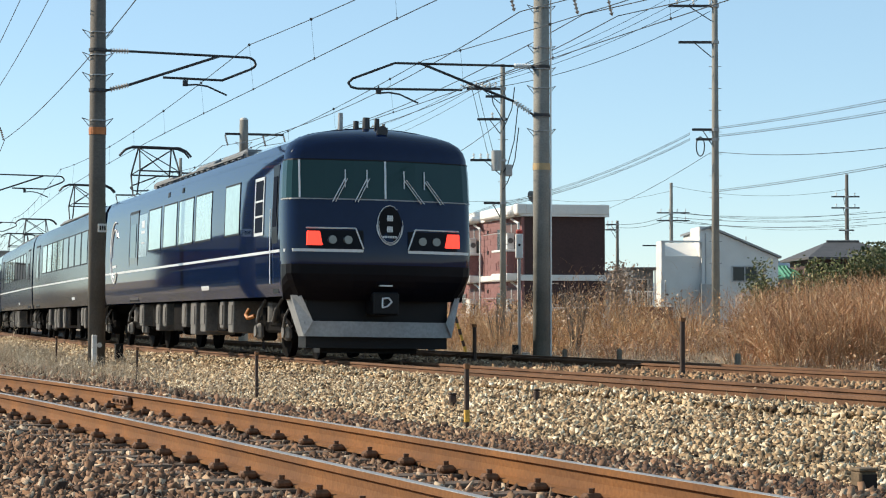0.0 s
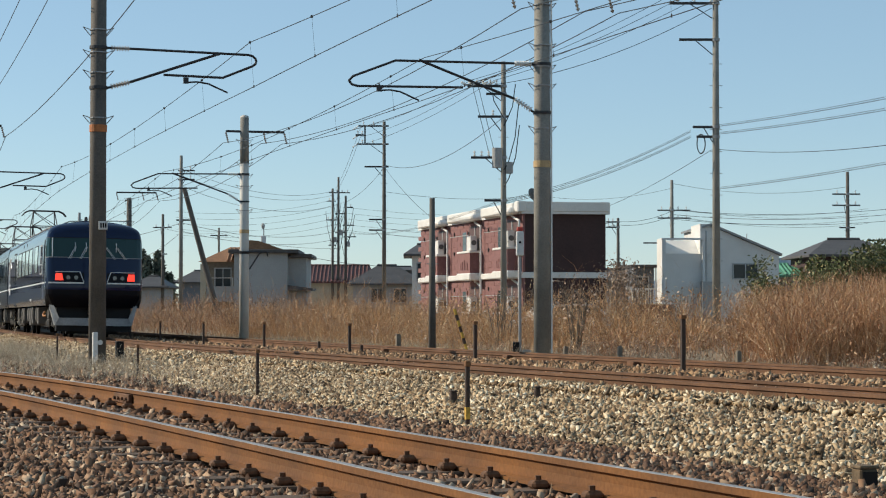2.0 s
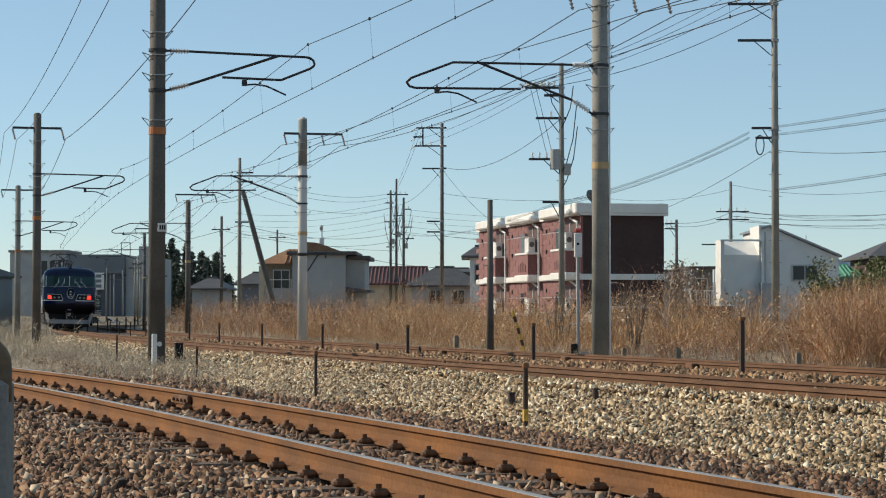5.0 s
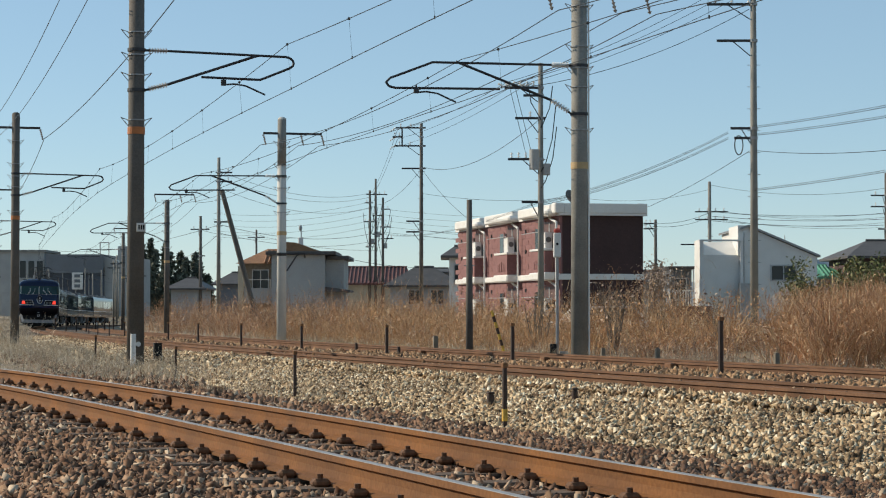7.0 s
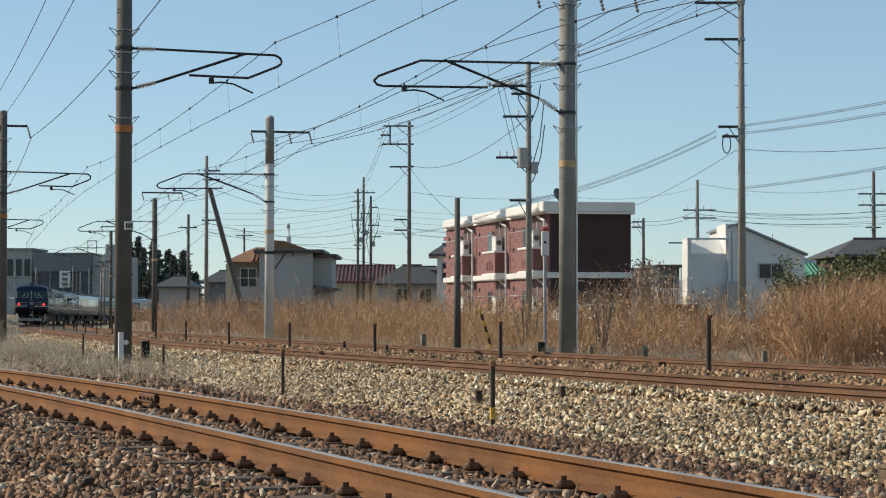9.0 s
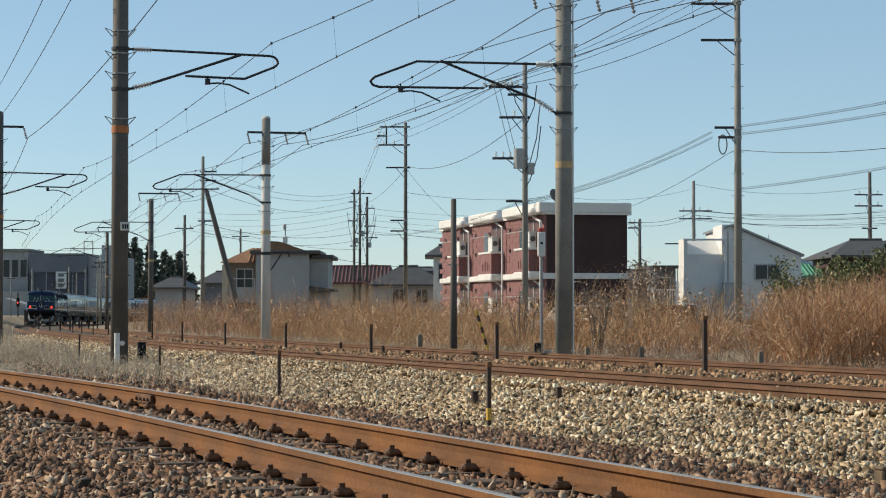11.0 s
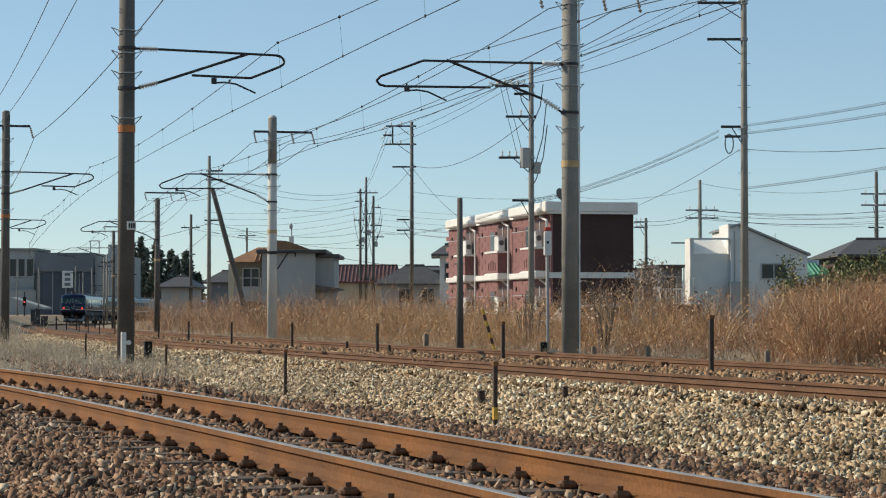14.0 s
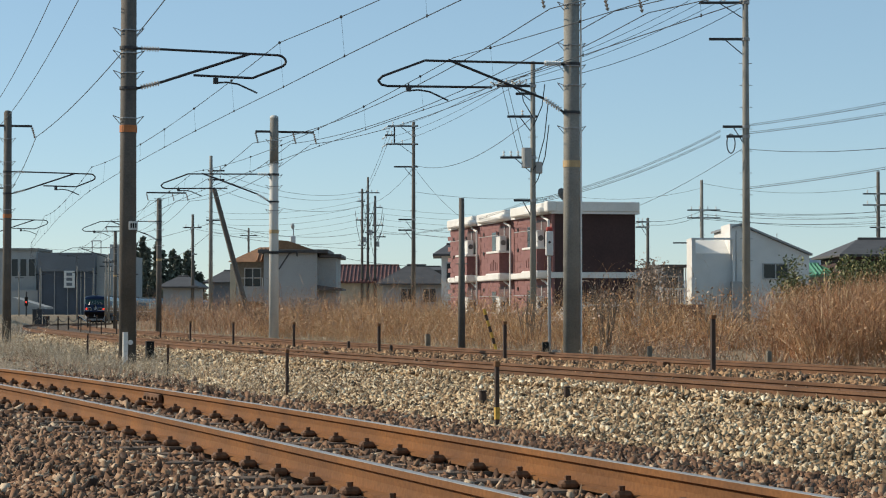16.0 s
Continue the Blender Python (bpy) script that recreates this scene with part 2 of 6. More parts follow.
near_bed = sweep("ballast_bed_near", NEAR, [(-14, -0.75), (-4.5, -0.38), (-2.4, -0.24), (-1.5, -0.18), (-0.8, -0.205), (0, -0.195), (0.8, -0.205), (1.5, -0.19), (2.2, -0.25), (3.2, -0.36), (4.0, -0.5)],
                 np.arange(-12, 48, 1.0), 0, M["bed_brown"], closed=False)
tagged(near_bed, "brown crushed stone under the single near track", "ballast", kind="structure")


# ---- tracks ----
RAIL = [(-0.0325, 0), (-0.0325, -0.03), (-0.012, -0.042), (-0.008, -0.08), (-0.012, -0.122), (-0.0635, -0.136), (-0.0635, -0.153), (0.0635, -0.153),
        (0.0635, -0.136), (0.012, -0.122), (0.008, -0.08), (0.012, -0.042), (0.0325, -0.03), (0.0325, 0)]
GAUGE = 1.132


def rail_pair(line, d0, ss, name, label, polished):
    t = thing(name, label, "railway track", kind="structure")
    for side in (-1, 1):
        cant = -0.0094 * side if line is MAIN else 0
        r = sweep("rail", line, [(d, u + cant) for d, u in RAIL], ss, d0 + side * GAUGE / 2, M["rust"] if line is NEAR else M["rust_main"], t)
        h = sweep("rail_head", line, [(-0.022, 0.0015 + cant), (-0.028, -0.004 + cant), (0.028, -0.004 + cant), (0.022, 0.0015 + cant)], ss, d0 + side * GAUGE / 2, polished, t)
        h["label"] = "worn shiny running surface"
    return t


ss_near = np.arange(-12, 46, 0.5)
track_near = rail_pair(NEAR, 0, ss_near, "track_1", "single railway track with rusty brown rails on sleepers", M["railtop"])
track_main = rail_pair(MAIN, 0, ss_main, "track_2", "rusty railway track curving away, used by the train", M["rust_main"])
track_far = rail_pair(MAIN, SPACING, ss_main, "track_3", "second rusty railway track running alongside", M["rust_main"])


# ---- overhead line ----
def insulator_bar(bm, a, b, n=6, r=0.055, core=0.022):
    a, b = Vector(a), Vector(b)
    rod(bm, a, b, core, seg=6)
    for i in range(n):
        p = a.lerp(b, (i + 0.5) / n)
        d = (b - a).normalized() * (b - a).length / n * 0.22
        rod(bm, p - d, p + d, r, r * 0.6, seg=8)
    return bm


def mast(s, d, side, height, radius, pole_mat, band_mat, band_z, base_up, top_arms, label):
    """A spun-concrete mast with its bracket; side is the way in which the bracket reaches (1: right of the line)."""
    t = thing("catenary_mast", label, "railway mast", MAIN.frame_at(s, d, 0), group="overhead line masts")
    part("pole", rod(B(), (0, 0, base_up), (0, 0, height), radius, radius * 0.86, seg=20), pole_mat, t, smooth=True)
    bm = B()
    rod(bm, (0, 0, height - 0.01), (0, 0, height + 0.05), radius * 0.88, radius * 0.5, seg=16)
    part("cap", bm, pole_mat, t)
    bm = B()
    rod(bm, (0, 0, band_z), (0, 0, band_z + 0.14), radius * 1.0, radius * 1.0, seg=20)
    part("painted_band", bm, band_mat, t, "painted warning band")
    hi, lo = (6.0, 5.2) if side > 0 else (5.95, 4.93)
    arm_z = 7.65 if side > 0 else 7.5
    reach = [(0.62, hi), (3.03, hi - 0.04), (3.11, hi - 0.06), (3.17, hi - 0.11), (3.19, hi - 0.17), (3.17, hi - 0.22), (3.1, hi - 0.27), (2.5, hi - 0.52), (1.3, hi - 0.5)] if side > 0 else \
        [(0.62, hi), (3.2, hi - 0.03), (4.1, hi - 0.38), (4.19, hi - 0.47), (4.13, hi - 0.55), (4.0, hi - 0.58), (1.75, hi - 0.54)]
    bm = B()
    pipe(bm, [(side * a, 0, b) for a, b in reach], 0.025, seg=8)
    part("bracket_tube", bm, M["steel_dark"], t)
    part("strut", pipe(B(), [(side * 0.62, 0, lo + (0.13 if side > 0 else 0.28)), (side * (2.45 if side > 0 else 2.7), 0, hi - (0.03 if side > 0 else 0))], 0.028, seg=8), M["steel_dark"], t)
    for z, dz in ((hi, 0), (lo, 0.13 if side > 0 else 0.28)):
        bm = B()
        insulator_bar(bm, (side * 0.24, 0, z + dz * 0.2), (side * 0.62, 0, z + dz), 7, 0.06 if side > 0 else 0.065)
        part("insulator", bm, M["insulator"] if side > 0 else M["porcelain"], t)
        bm = B()
        rod(bm, (0, 0, z - 0.03), (0, 0, z + 0.03), radius * 1.03, seg=20)
        rod(bm, (side * radius * 0.9, 0, z), (side * 0.26, 0, z + dz * 0.2), 0.025, seg=6)
        part("clamp", bm, M["steel_dark"], t)
    bm = B()
    e = 1.75 if side > 0 else 3.55
    w = 1 if side > 0 else -1
    rz = hi - 0.51 if side > 0 else hi - 0.53
    pipe(bm, [(side * e, 0, rz + 0.02), (side * e, 0, rz - 0.13), (side * (e + w * 0.22), 0, rz - 0.11), (side * (e + w * 0.45), 0, rz - 0.14), (side * (e + w * 0.85), 0, rz - 0.31)], 0.018, seg=6)
    bx(bm, side * e - 0.05, side * e + 0.05, -0.03, 0.03, rz - 0.15, rz - 0.03)
    part("steady_arm", bm, M["steel_dark"], t)
    for z in (6.35, 5.9, 5.5, 7.2, 4.6):
        bm = B()
        for q in (-1, 1):
            pipe(bm, [(q * radius * 0.9, 0, z), (q * (radius + 0.13), 0, z + 0.05), (q * radius * 0.9, 0, z - 0.12)], 0.008, seg=4)
        rod(bm, (0, 0, z - 0.012), (0, 0, z + 0.012), radius * 1.01, seg=16)
        part("step_iron", bm, M["steel"], t)
    if top_arms:
        a0, a1 = top_arms[0], top_arms[-1]
        bm = bx(B(), a0, a1, -0.05, 0.05, arm_z, arm_z + 0.08)
        part("cross_arm", bm, M["steel_dark"], t)
        for a in top_arms:
            bm = B()
            insulator_bar(bm, (a, 0, arm_z), (a + 0.1, 0, arm_z - 0.4), 5, 0.05)
            part("hanging_insulator", bm, M["insulator"], t)
    return t


TOP_R, TOP_L = (-0.7, 0.72, 1.5), (-0.9, 0.88)
mastL = mast(10.3, -2.97, 1, 8.3, 0.175, M["concrete_dark"], M["orange"], 4.32, -0.55, TOP_L, "weathered dark concrete catenary mast with an orange band beside the track")
bm = B()
bx(bm, -0.01, 0.165, -0.215, -0.15, 2.38, 2.55, 0.005)
part("number_plate", bm, M["plate"], mastL, "small pale plate with unreadable dark marks")
bm = B()
for i in range(3):
    bx(bm, 0.02 + i * 0.045, 0.048 + i * 0.045, -0.222, -0.214, 2.42, 2.51)
part("plate_marks", bm, M["black"], mastL)
bm = bx(B(), -0.125, -0.03, -0.30, -0.2, -0.42, 0.36, 0.008)
part("conduit_cover", bm, M["white"], mastL, "white conduit cover on the foot of the mast")
bm = B()
bmesh.ops.create_cone(bm, cap_ends=True, segments=10, radius1=0.05, radius2=0.05, depth=0.03, matrix=Matrix.Translation((0.03, -0.21, 0.16)) @ pose(0, 0, 0, 90))
part("reflector", bm, M["white"], mastL)
mastR = mast(10, 6.27, -1, 8.2, 0.185, M["concrete"], M["tan_band"], 3.78, -0.6, TOP_R, "grey concrete catenary mast with a tan band behind the tracks")
part("conduit", rod(B(), (0.17, -0.1, -0.5), (0.17, -0.1, 7.5), 0.02, seg=6), M["porcelain"], mastR)
mastP = mast(45.5, 6.6, -1, 8.1, 0.185, M["concrete_white"], M["tan_band"], 3.75, -0.6, TOP_R, "pale new concrete catenary mast beside the far track")
part("stained_top", rod(B(), (0, 0, 6.35), (0, 0, 8.06), 0.168, 0.162, seg=20), M["concrete"], mastP, "grey stained top of the mast", smooth=True)
part("cable_bracket", pipe(B(), [(-0.22, -0.2, 3.05), (0.82, -0.2, 3.08), (0.84, -0.2, 2.92), (0.82, -0.2, 3.08), (0.55, -0.2, 3.02), (0.16, -0.2, 2.42)], 0.028, seg=6), M["steel_dark"], mastP, "dark steel cable bracket")
part("bracket_band", rod(B(), (0, 0, 2.98), (0, 0, 3.1), 0.188, seg=20), M["steel_dark"], mastP)
mast(47, -3.05, 1, 8.2, 0.165, M["concrete_dark"], M["orange"], 4.3, -0.6, TOP_L, "dark weathered concrete catenary mast beside the track")
mast(85, 6.3, -1, 7.2, 0.16, M["concrete_dark"], M["tan_band"], 3.75, -0.6, TOP_R, "dark slim catenary mast farther along the line")
mast(85, -2.95, 1, 7.9, 0.165, M["concrete"], M["orange"], 4.3, -0.6, TOP_L, "concrete catenary mast farther along the line")
mast(129.5, 6.3, -1, 7.2, 0.14, M["concrete_dark"], M["tan_band"], 3.75, -0.9, TOP_R, "thin catenary mast far along the line")


def strand(name, pts, r, label, material=None, seg=5, group="overhead wires"):
    """A wire through points, as a thin round tube."""
    pts = [Vector(p) for p in pts]
    vs, fs = [], []
    for i, p in enumerate(pts):
        a, b = pts[max(i - 1, 0)], pts[min(i + 1, len(pts) - 1)]
        t = (b - a).normalized()
        u = t.cross(Vector((0, 0, 1))).normalized()
        v = u.cross(t)
        for k in range(seg):
            an = 2 * math.pi * k / seg
            vs.append(tuple(p + u * r * math.cos(an) + v * r * math.sin(an)))
        if i:
            for k in range(seg):
                k2 = (k + 1) % seg
                fs.append(((i - 1) * seg + k, (i - 1) * seg + k2, i * seg + k2, i * seg + k))
    ob = from_arrays(name, vs, fs, material or M["wire"])
    return tagged(ob, label, "wire", group)


def hung(a, b, sag, n=14):
    a, b = Vector(a), Vector(b)
    return [a.lerp(b, i / n) - Vector((0, 0, 4 * sag * (i / n) * (1 - i / n))) for i in range(n + 1)]


def contact_line(spans, d, hi, lo, stagger):
    """A messenger wire, its contact wire and the droppers between them, from mast to mast."""
    mes, con = [], []
    for k, (s0, s1) in enumerate(zip(spans, spans[1:])):
        n = max(6, int((s1 - s0) / 2.5))
        for i in range(n):
            f = i / n
            s = s0 + (s1 - s0) * f
            q = stagger * (1 - 2 * f) * (1 if k % 2 else -1)
            mes.append(MAIN.at(s, d + q * 0.3, hi - 4 * 0.42 * f * (1 - f)))
            con.append(MAIN.at(s, d + q, lo))
    m = strand("messenger_wire", mes, 0.0085, "dark messenger wire of the overhead line")
    strand("contact_wire", con, 0.0085, "dark contact wire over the railway track")
    bm = B()
    for i in range(1, len(mes)):
        if i % 2 and mes[i].y < 190:
            rod(bm, mes[i], con[i], 0.0028, seg=3)
            bmesh.ops.create_icosphere(bm, subdivisions=1, radius=0.033, matrix=Matrix.Translation(mes[i]))
            rod(bm, con[i] - Vector((0, 0, .02)), con[i] + Vector((0, 0, .03)), 0.014, seg=5)
    part("dropper", bm, M["wire"], m, "droppers with small black clamps")["kind"] = "stuff"


SPANS_L, SPANS_R = (-29, 10.3, 47, 85, 127, 170, 212, 255), (-30, 10, 45.5, 85, 129.5, 170, 210, 250)
contact_line(SPANS_L, 0.05, 6.22, 5.32, 0.12)
contact_line(SPANS_R, SPACING - 0.1, 6.0, 5.16, 0.12)


def feeder(spans, d, up, sag, r, label):
    pts = []
    for s0, s1 in zip(spans, spans[1:]):
        a, b = MAIN.at(s0, d, up), MAIN.at(s1, d, up)
        pts += hung(a, b, sag, 12)[:-1]
    strand("feeder_wire", pts, r, label)


for o in TOP_R:
    feeder(SPANS_R[:5], 6.4 + o + 0.1, 7.1, 0.5, 0.011, "dark feeder wire hung along the mast tops")
feeder(SPANS_L[:4], -3.0 + 0.98, 7.3, 0.28, 0.013, "dark feeder wire hung along the mast tops")
feeder(SPANS_L[:4], -3.0 - 0.8, 7.25, 0.4, 0.009, "dark feeder wire hung along the mast tops")
feeder(SPANS_L[:4], -3.0 - 1.25, 7.5, 0.4, 0.009, "dark feeder wire hung along the mast tops")


# ---- the train ----
M["blue"] = mat("deep_blue_gloss_paint", (0.0025, 0.010, 0.042), 0.04, 0.0, vary=0.12, big=0.6, fine=8, bump=0.006, depth=0.004, coat=0.0, spec=0.28)
# same blue darkened: reflections of dark surroundings are put into the colour
M["blue_dark_reflection"] = mat("dark_blue_gloss_paint", (0.006, 0.009, 0.020), 0.16, 0.0, vary=0.15, big=0.6, fine=8, bump=0.015, depth=0.004, coat=0.0, spec=0.22)
M["nose_black"] = mat("satin_black_nose", (0.0035, 0.0035, 0.006), 0.35, spec=0.12, vary=0.2, big=2, fine=15, bump=0.03)
M["roofgrey"] = mat("grey_train_roof", (0.16, 0.165, 0.17), 0.6, vary=0.25, big=1.5, fine=12)
# cab window panes: the shade inside is put into a matte dark colour
M["pane_dark"] = mat("dark_door_paint", (0.003, 0.007, 0.018), 0.7, vary=0.15, big=0.8, fine=8, bump=0.01, spec=0.04)
M["hose"] = mat("orange_hose", (0.45, 0.16, 0.03), 0.6, vary=0.2, bump=0)
M["silver"] = mat("silver_line", (0.62, 0.63, 0.64), 0.35, 0.2, vary=0.08, big=3, fine=20, bump=0)
M["apron"] = mat("grey_steel_apron", (0.30, 0.31, 0.32), 0.55, 0.2, vary=0.2, big=3, fine=20, bump=0.05)
M["glass"] = glass_mat("tinted_train_glass", (0.012, 0.028, 0.03), 0.03, 0.0)
M["windscreen"] = glass_mat("green_tinted_windscreen", (0.008, 0.036, 0.036), 0.03, 0.0, 1.38)
# pale base colour stands for the sky mirrored in the window glass
M["blind"] = mat("pale_window_blind", (0.34, 0.50, 0.47), 0.25, vary=0.12, big=1.2, fine=6, bump=0, coat=1.0)
M["red_lamp"] = mat("red_tail_lamp", (1.0, 0.055, 0.03), 0.4, vary=0.05, bump=0, emit=1.1)
M["lens"] = mat("lamp_lens", (0.10, 0.105, 0.11), 0.15, 0.0, vary=0.1, bump=0, coat=1.0)
M["under"] = mat("sooty_underframe", (0.010, 0.009, 0.009), 0.85, spec=0.05, vary=0.4, big=3, fine=20, bump=0.2)
M["undergrey"] = mat("dusty_grey_box", (0.13, 0.125, 0.118), 0.8, vary=0.3, big=3, fine=20, bump=0.1)
SECTION = [(1.46, 1.0), (1.505, 1.2), (1.52, 1.7), (1.515, 2.4), (1.5, 2.95), (1.475, 3.22), (1.38, 3.42), (1.1, 3.56), (0.6, 3.65), (0, 3.69)]
NOSE = -9.95


def half_width(z):
    return float(np.interp(z, [p[1] for p in SECTION[:7]], [p[0] for p in SECTION[:7]]))


def rake(z):
    return 0.10 * max(0, z - 1.75) + 0.04 * max(0, 1.75 - z) + 0.9 * max(0, 1.35 - z) ** 2


def nose_plan(z, off=0.0, side=9.0):
    """The outline of the cab end seen from above at height z, from the left side round to the right."""
    w = half_width(z) + off
    r = rake(z) - off
    chin = 1 - 0.22 * max(0, 1.35 - z)
    right = [(w, -side), (w, NOSE + 0.58 + r), ((w - 0.022) * chin, NOSE + 0.40 + r), ((w - 0.08) * chin, NOSE + 0.28 + r), ((w - 0.19) * chin, NOSE + 0.20 + r), (0.95 * chin, NOSE + 0.115 + r), (0.5, NOSE + 0.035 + r), (0, NOSE + r)]
    return [(-x, y) for x, y in right] + [p for p in right[-2::-1]]


def nose_skin(bm, zs, off, side=9.0, cut=None):
    """A shell round the cab end between heights, its ends at the given place on the sides."""
    rows = []
    for z in zs:
        pl = nose_plan(z, off, side)
        if cut:
            pl = [(x, face_y(x, z, off)) for x in np.linspace(cut[0], cut[1], 13)]
        rows.append([bm.verts.new((x, y, z)) for x, y in pl])
    for a, b in zip(rows, rows[1:]):
        for i in range(len(a) - 1):
            bm.faces.new((a[i], a[i + 1], b[i + 1], b[i]))
    return bm


def face_y(x, z, off=0.0):
    pl = nose_plan(z, off)
    xs = [p[0] for p in pl[1:-1]]
    ys = [p[1] for p in pl[1:-1]]
    return float(np.interp(x, xs, ys))


def car_body(bm, cab):
    """The shell: sides, shoulders and roof in one smooth section, closed at both ends."""
    y0 = -9.2 if cab else -9.72
    sec = [(x, z) for x, z in SECTION] + [(-x, z) for x, z in SECTION[-2::-1]]
    rings = []
    for y in (y0, -6, -3, 0, 3, 6, 9.72):
        rings.append([bm.verts.new((x, y, z)) for x, z in sec])
    for a, b in zip(rings, rings[1:]):
        for i in range(len(sec) - 1):
            bm.faces.new((a[i], b[i], b[i + 1], a[i + 1]))
    bm.faces.new(rings[-1])
    bm.faces.new(rings[0][::-1])
    fl = [bm.verts.new(p) for p in ((1.3, y0, 1.02), (1.3, 9.7, 1.02), (-1.3, 9.7, 1.02), (-1.3, y0, 1.02))]
    bm.faces.new(fl)
    bmesh.ops.recalc_face_normals(bm, faces=bm.faces)
    return bm


def side_panel(bm, y0, y1, z0, z1, side, out=0.006, thick=0.01):
    """A thin plate that follows the side of the car."""
    zs = [z0, (z0 + z1) / 2, z1]
    o, i = [], []
    for z in zs:
        w = half_width(z)
        o.append([bm.verts.new((side * (w + out), y, z)) for y in (y0, y1)])
        i.append([bm.verts.new((side * (w + out - thick), y, z)) for y in (y0, y1)])
    for k in range(2):
        bm.faces.new((o[k][0], o[k][1], o[k + 1][1], o[k + 1][0]))
        for e in (0, 1):
            bm.faces.new((o[k][e], o[k + 1][e], i[k + 1][e], i[k][e]))
    bm.faces.new((o[0][0], o[0][1], i[0][1], i[0][0]))
    bm.faces.new((o[2][0], o[2][1], i[2][1], i[2][0]))
    return bm


def pantograph(y, car):
    p = part("pantograph", B(), M["steel_dark"], car)
    bm = B()
    for x in (-0.55, 0.55):
        rod(bm, (x, y - 0.75, 3.78), (x, y + 0.75, 3.78), 0.03)
        for yy in (-0.6, 0.6):
            rod(bm, (x, y + yy, 3.52), (x, y + yy, 3.8), 0.04)
    part("base_frame", bm, M["steel_dark"], p)
    bm = B()
    for x in (-0.5, 0.5):
        for q in (-1, 1):
            bm = pipe(B(), [(x, y + q * 0.35, 3.8), (x * 1.0, y + q * 0.85, 4.4), (x * 0.85, y + q * 0.14, 5.02)], 0.022, seg=6)
            part("folding_arm", bm, M["steel_dark"], p)
    for q in (-1, 1):
        part("cross_bar", rod(B(), (-0.5, y + q * 0.85, 4.4), (0.5, y + q * 0.85, 4.4), 0.02, seg=6), M["steel_dark"], p)
        part("brace", rod(B(), (-0.5, y + q * 0.85, 4.4), (0.42, y + q * 0.14, 5.02), 0.014, seg=5), M["steel_dark"], p)
        part("brace", rod(B(), (0.5, y + q * 0.85, 4.4), (-0.42, y + q * 0.14, 5.02), 0.014, seg=5), M["steel_dark"], p)
    bm = B()
    for q in (-0.17, 0.17):
        pipe(bm, [(-0.9, y + q, 4.84), (-0.78, y + q, 4.98), (-0.6, y + q, 5.06), (0.6, y + q, 5.06), (0.78, y + q, 4.98), (0.9, y + q, 4.84)], 0.026, seg=6)
    part("collector_head", bm, M["steel_dark"], p)


def bogie(y, car):
    bm = B()
    for x in (-0.95, 0.95):
        bx(bm, x - 0.09, x + 0.09, y - 1.5, y + 1.5, 0.42, 0.62, 0.04)
        bx(bm, x - 0.12, x + 0.12, y - 0.45, y + 0.45, 0.5, 0.95, 0.05)
        for q in (-1.05, 1.05):
            bx(bm, x - 0.13, x + 0.13, y + q - 0.17, y + q + 0.17, 0.28, 0.58, 0.04)
            rod(bm, (x, y + q, 0.55), (x, y + q, 0.85), 0.1, seg=8)
        rod(bm, (x * 1.12, y - 0.7, 0.6), (x * 1.12, y - 0.55, 0.95), 0.04, seg=6)
        rod(bm, (x * 1.15, y - 1.4, 0.5), (x * 1.15, y - 0.6, 0.72), 0.035, seg=6)
    bx(bm, -0.95, 0.95, y - 0.3, y + 0.3, 0.5, 0.8)
    g = part("bogie", bm, M["under"], car)
    for x in (-1, 1):
        for q in (-1.05, 1.05):
            bm = bx(B(), x * 1.09 - 0.07, x * 1.09 + 0.07, y + q - 0.16, y + q + 0.16, 0.3, 0.58, 0.05)
            rod(bm, (x * 1.15, y + q, 0.44), (x * 1.19, y + q, 0.44), 0.1, seg=10)
            part("axle_box", bm, M["undergrey"], g)
        for q, r, z0 in ((-0.62, 0.03, 0.98), (0.62, 0.03, 0.98), (-1.35, 0.022, 0.9)):
            bm = pipe(B(), [(x * 1.1, y + q, z0), (x * 1.2, y + q + 0.06, z0 - 0.2), (x * 1.2, y + q + 0.2, z0 - 0.38), (x * 1.1, y + q + 0.34, z0 - 0.3)], r, seg=6)
            part("air_hose", bm, M["undergrey"], g)
        bm = rod(B(), (x * 1.13, y - 0.2, 0.6), (x * 1.13, y - 0.2, 0.92), 0.12, seg=12)
        part("spring_case", bm, M["undergrey"], g)
    for q in (-1.05, 1.05):
        for x in (-0.56, 0.56):
            bm = B()
            bmesh.ops.create_cone(bm, cap_ends=True, segments=20, radius1=0.43, radius2=0.41, depth=0.12, matrix=Matrix.Translation((x, y + q, 0.43)) @ pose(0, 0, 0, 0, 90, 0))
            part("wheel", bm, M["under"], g)


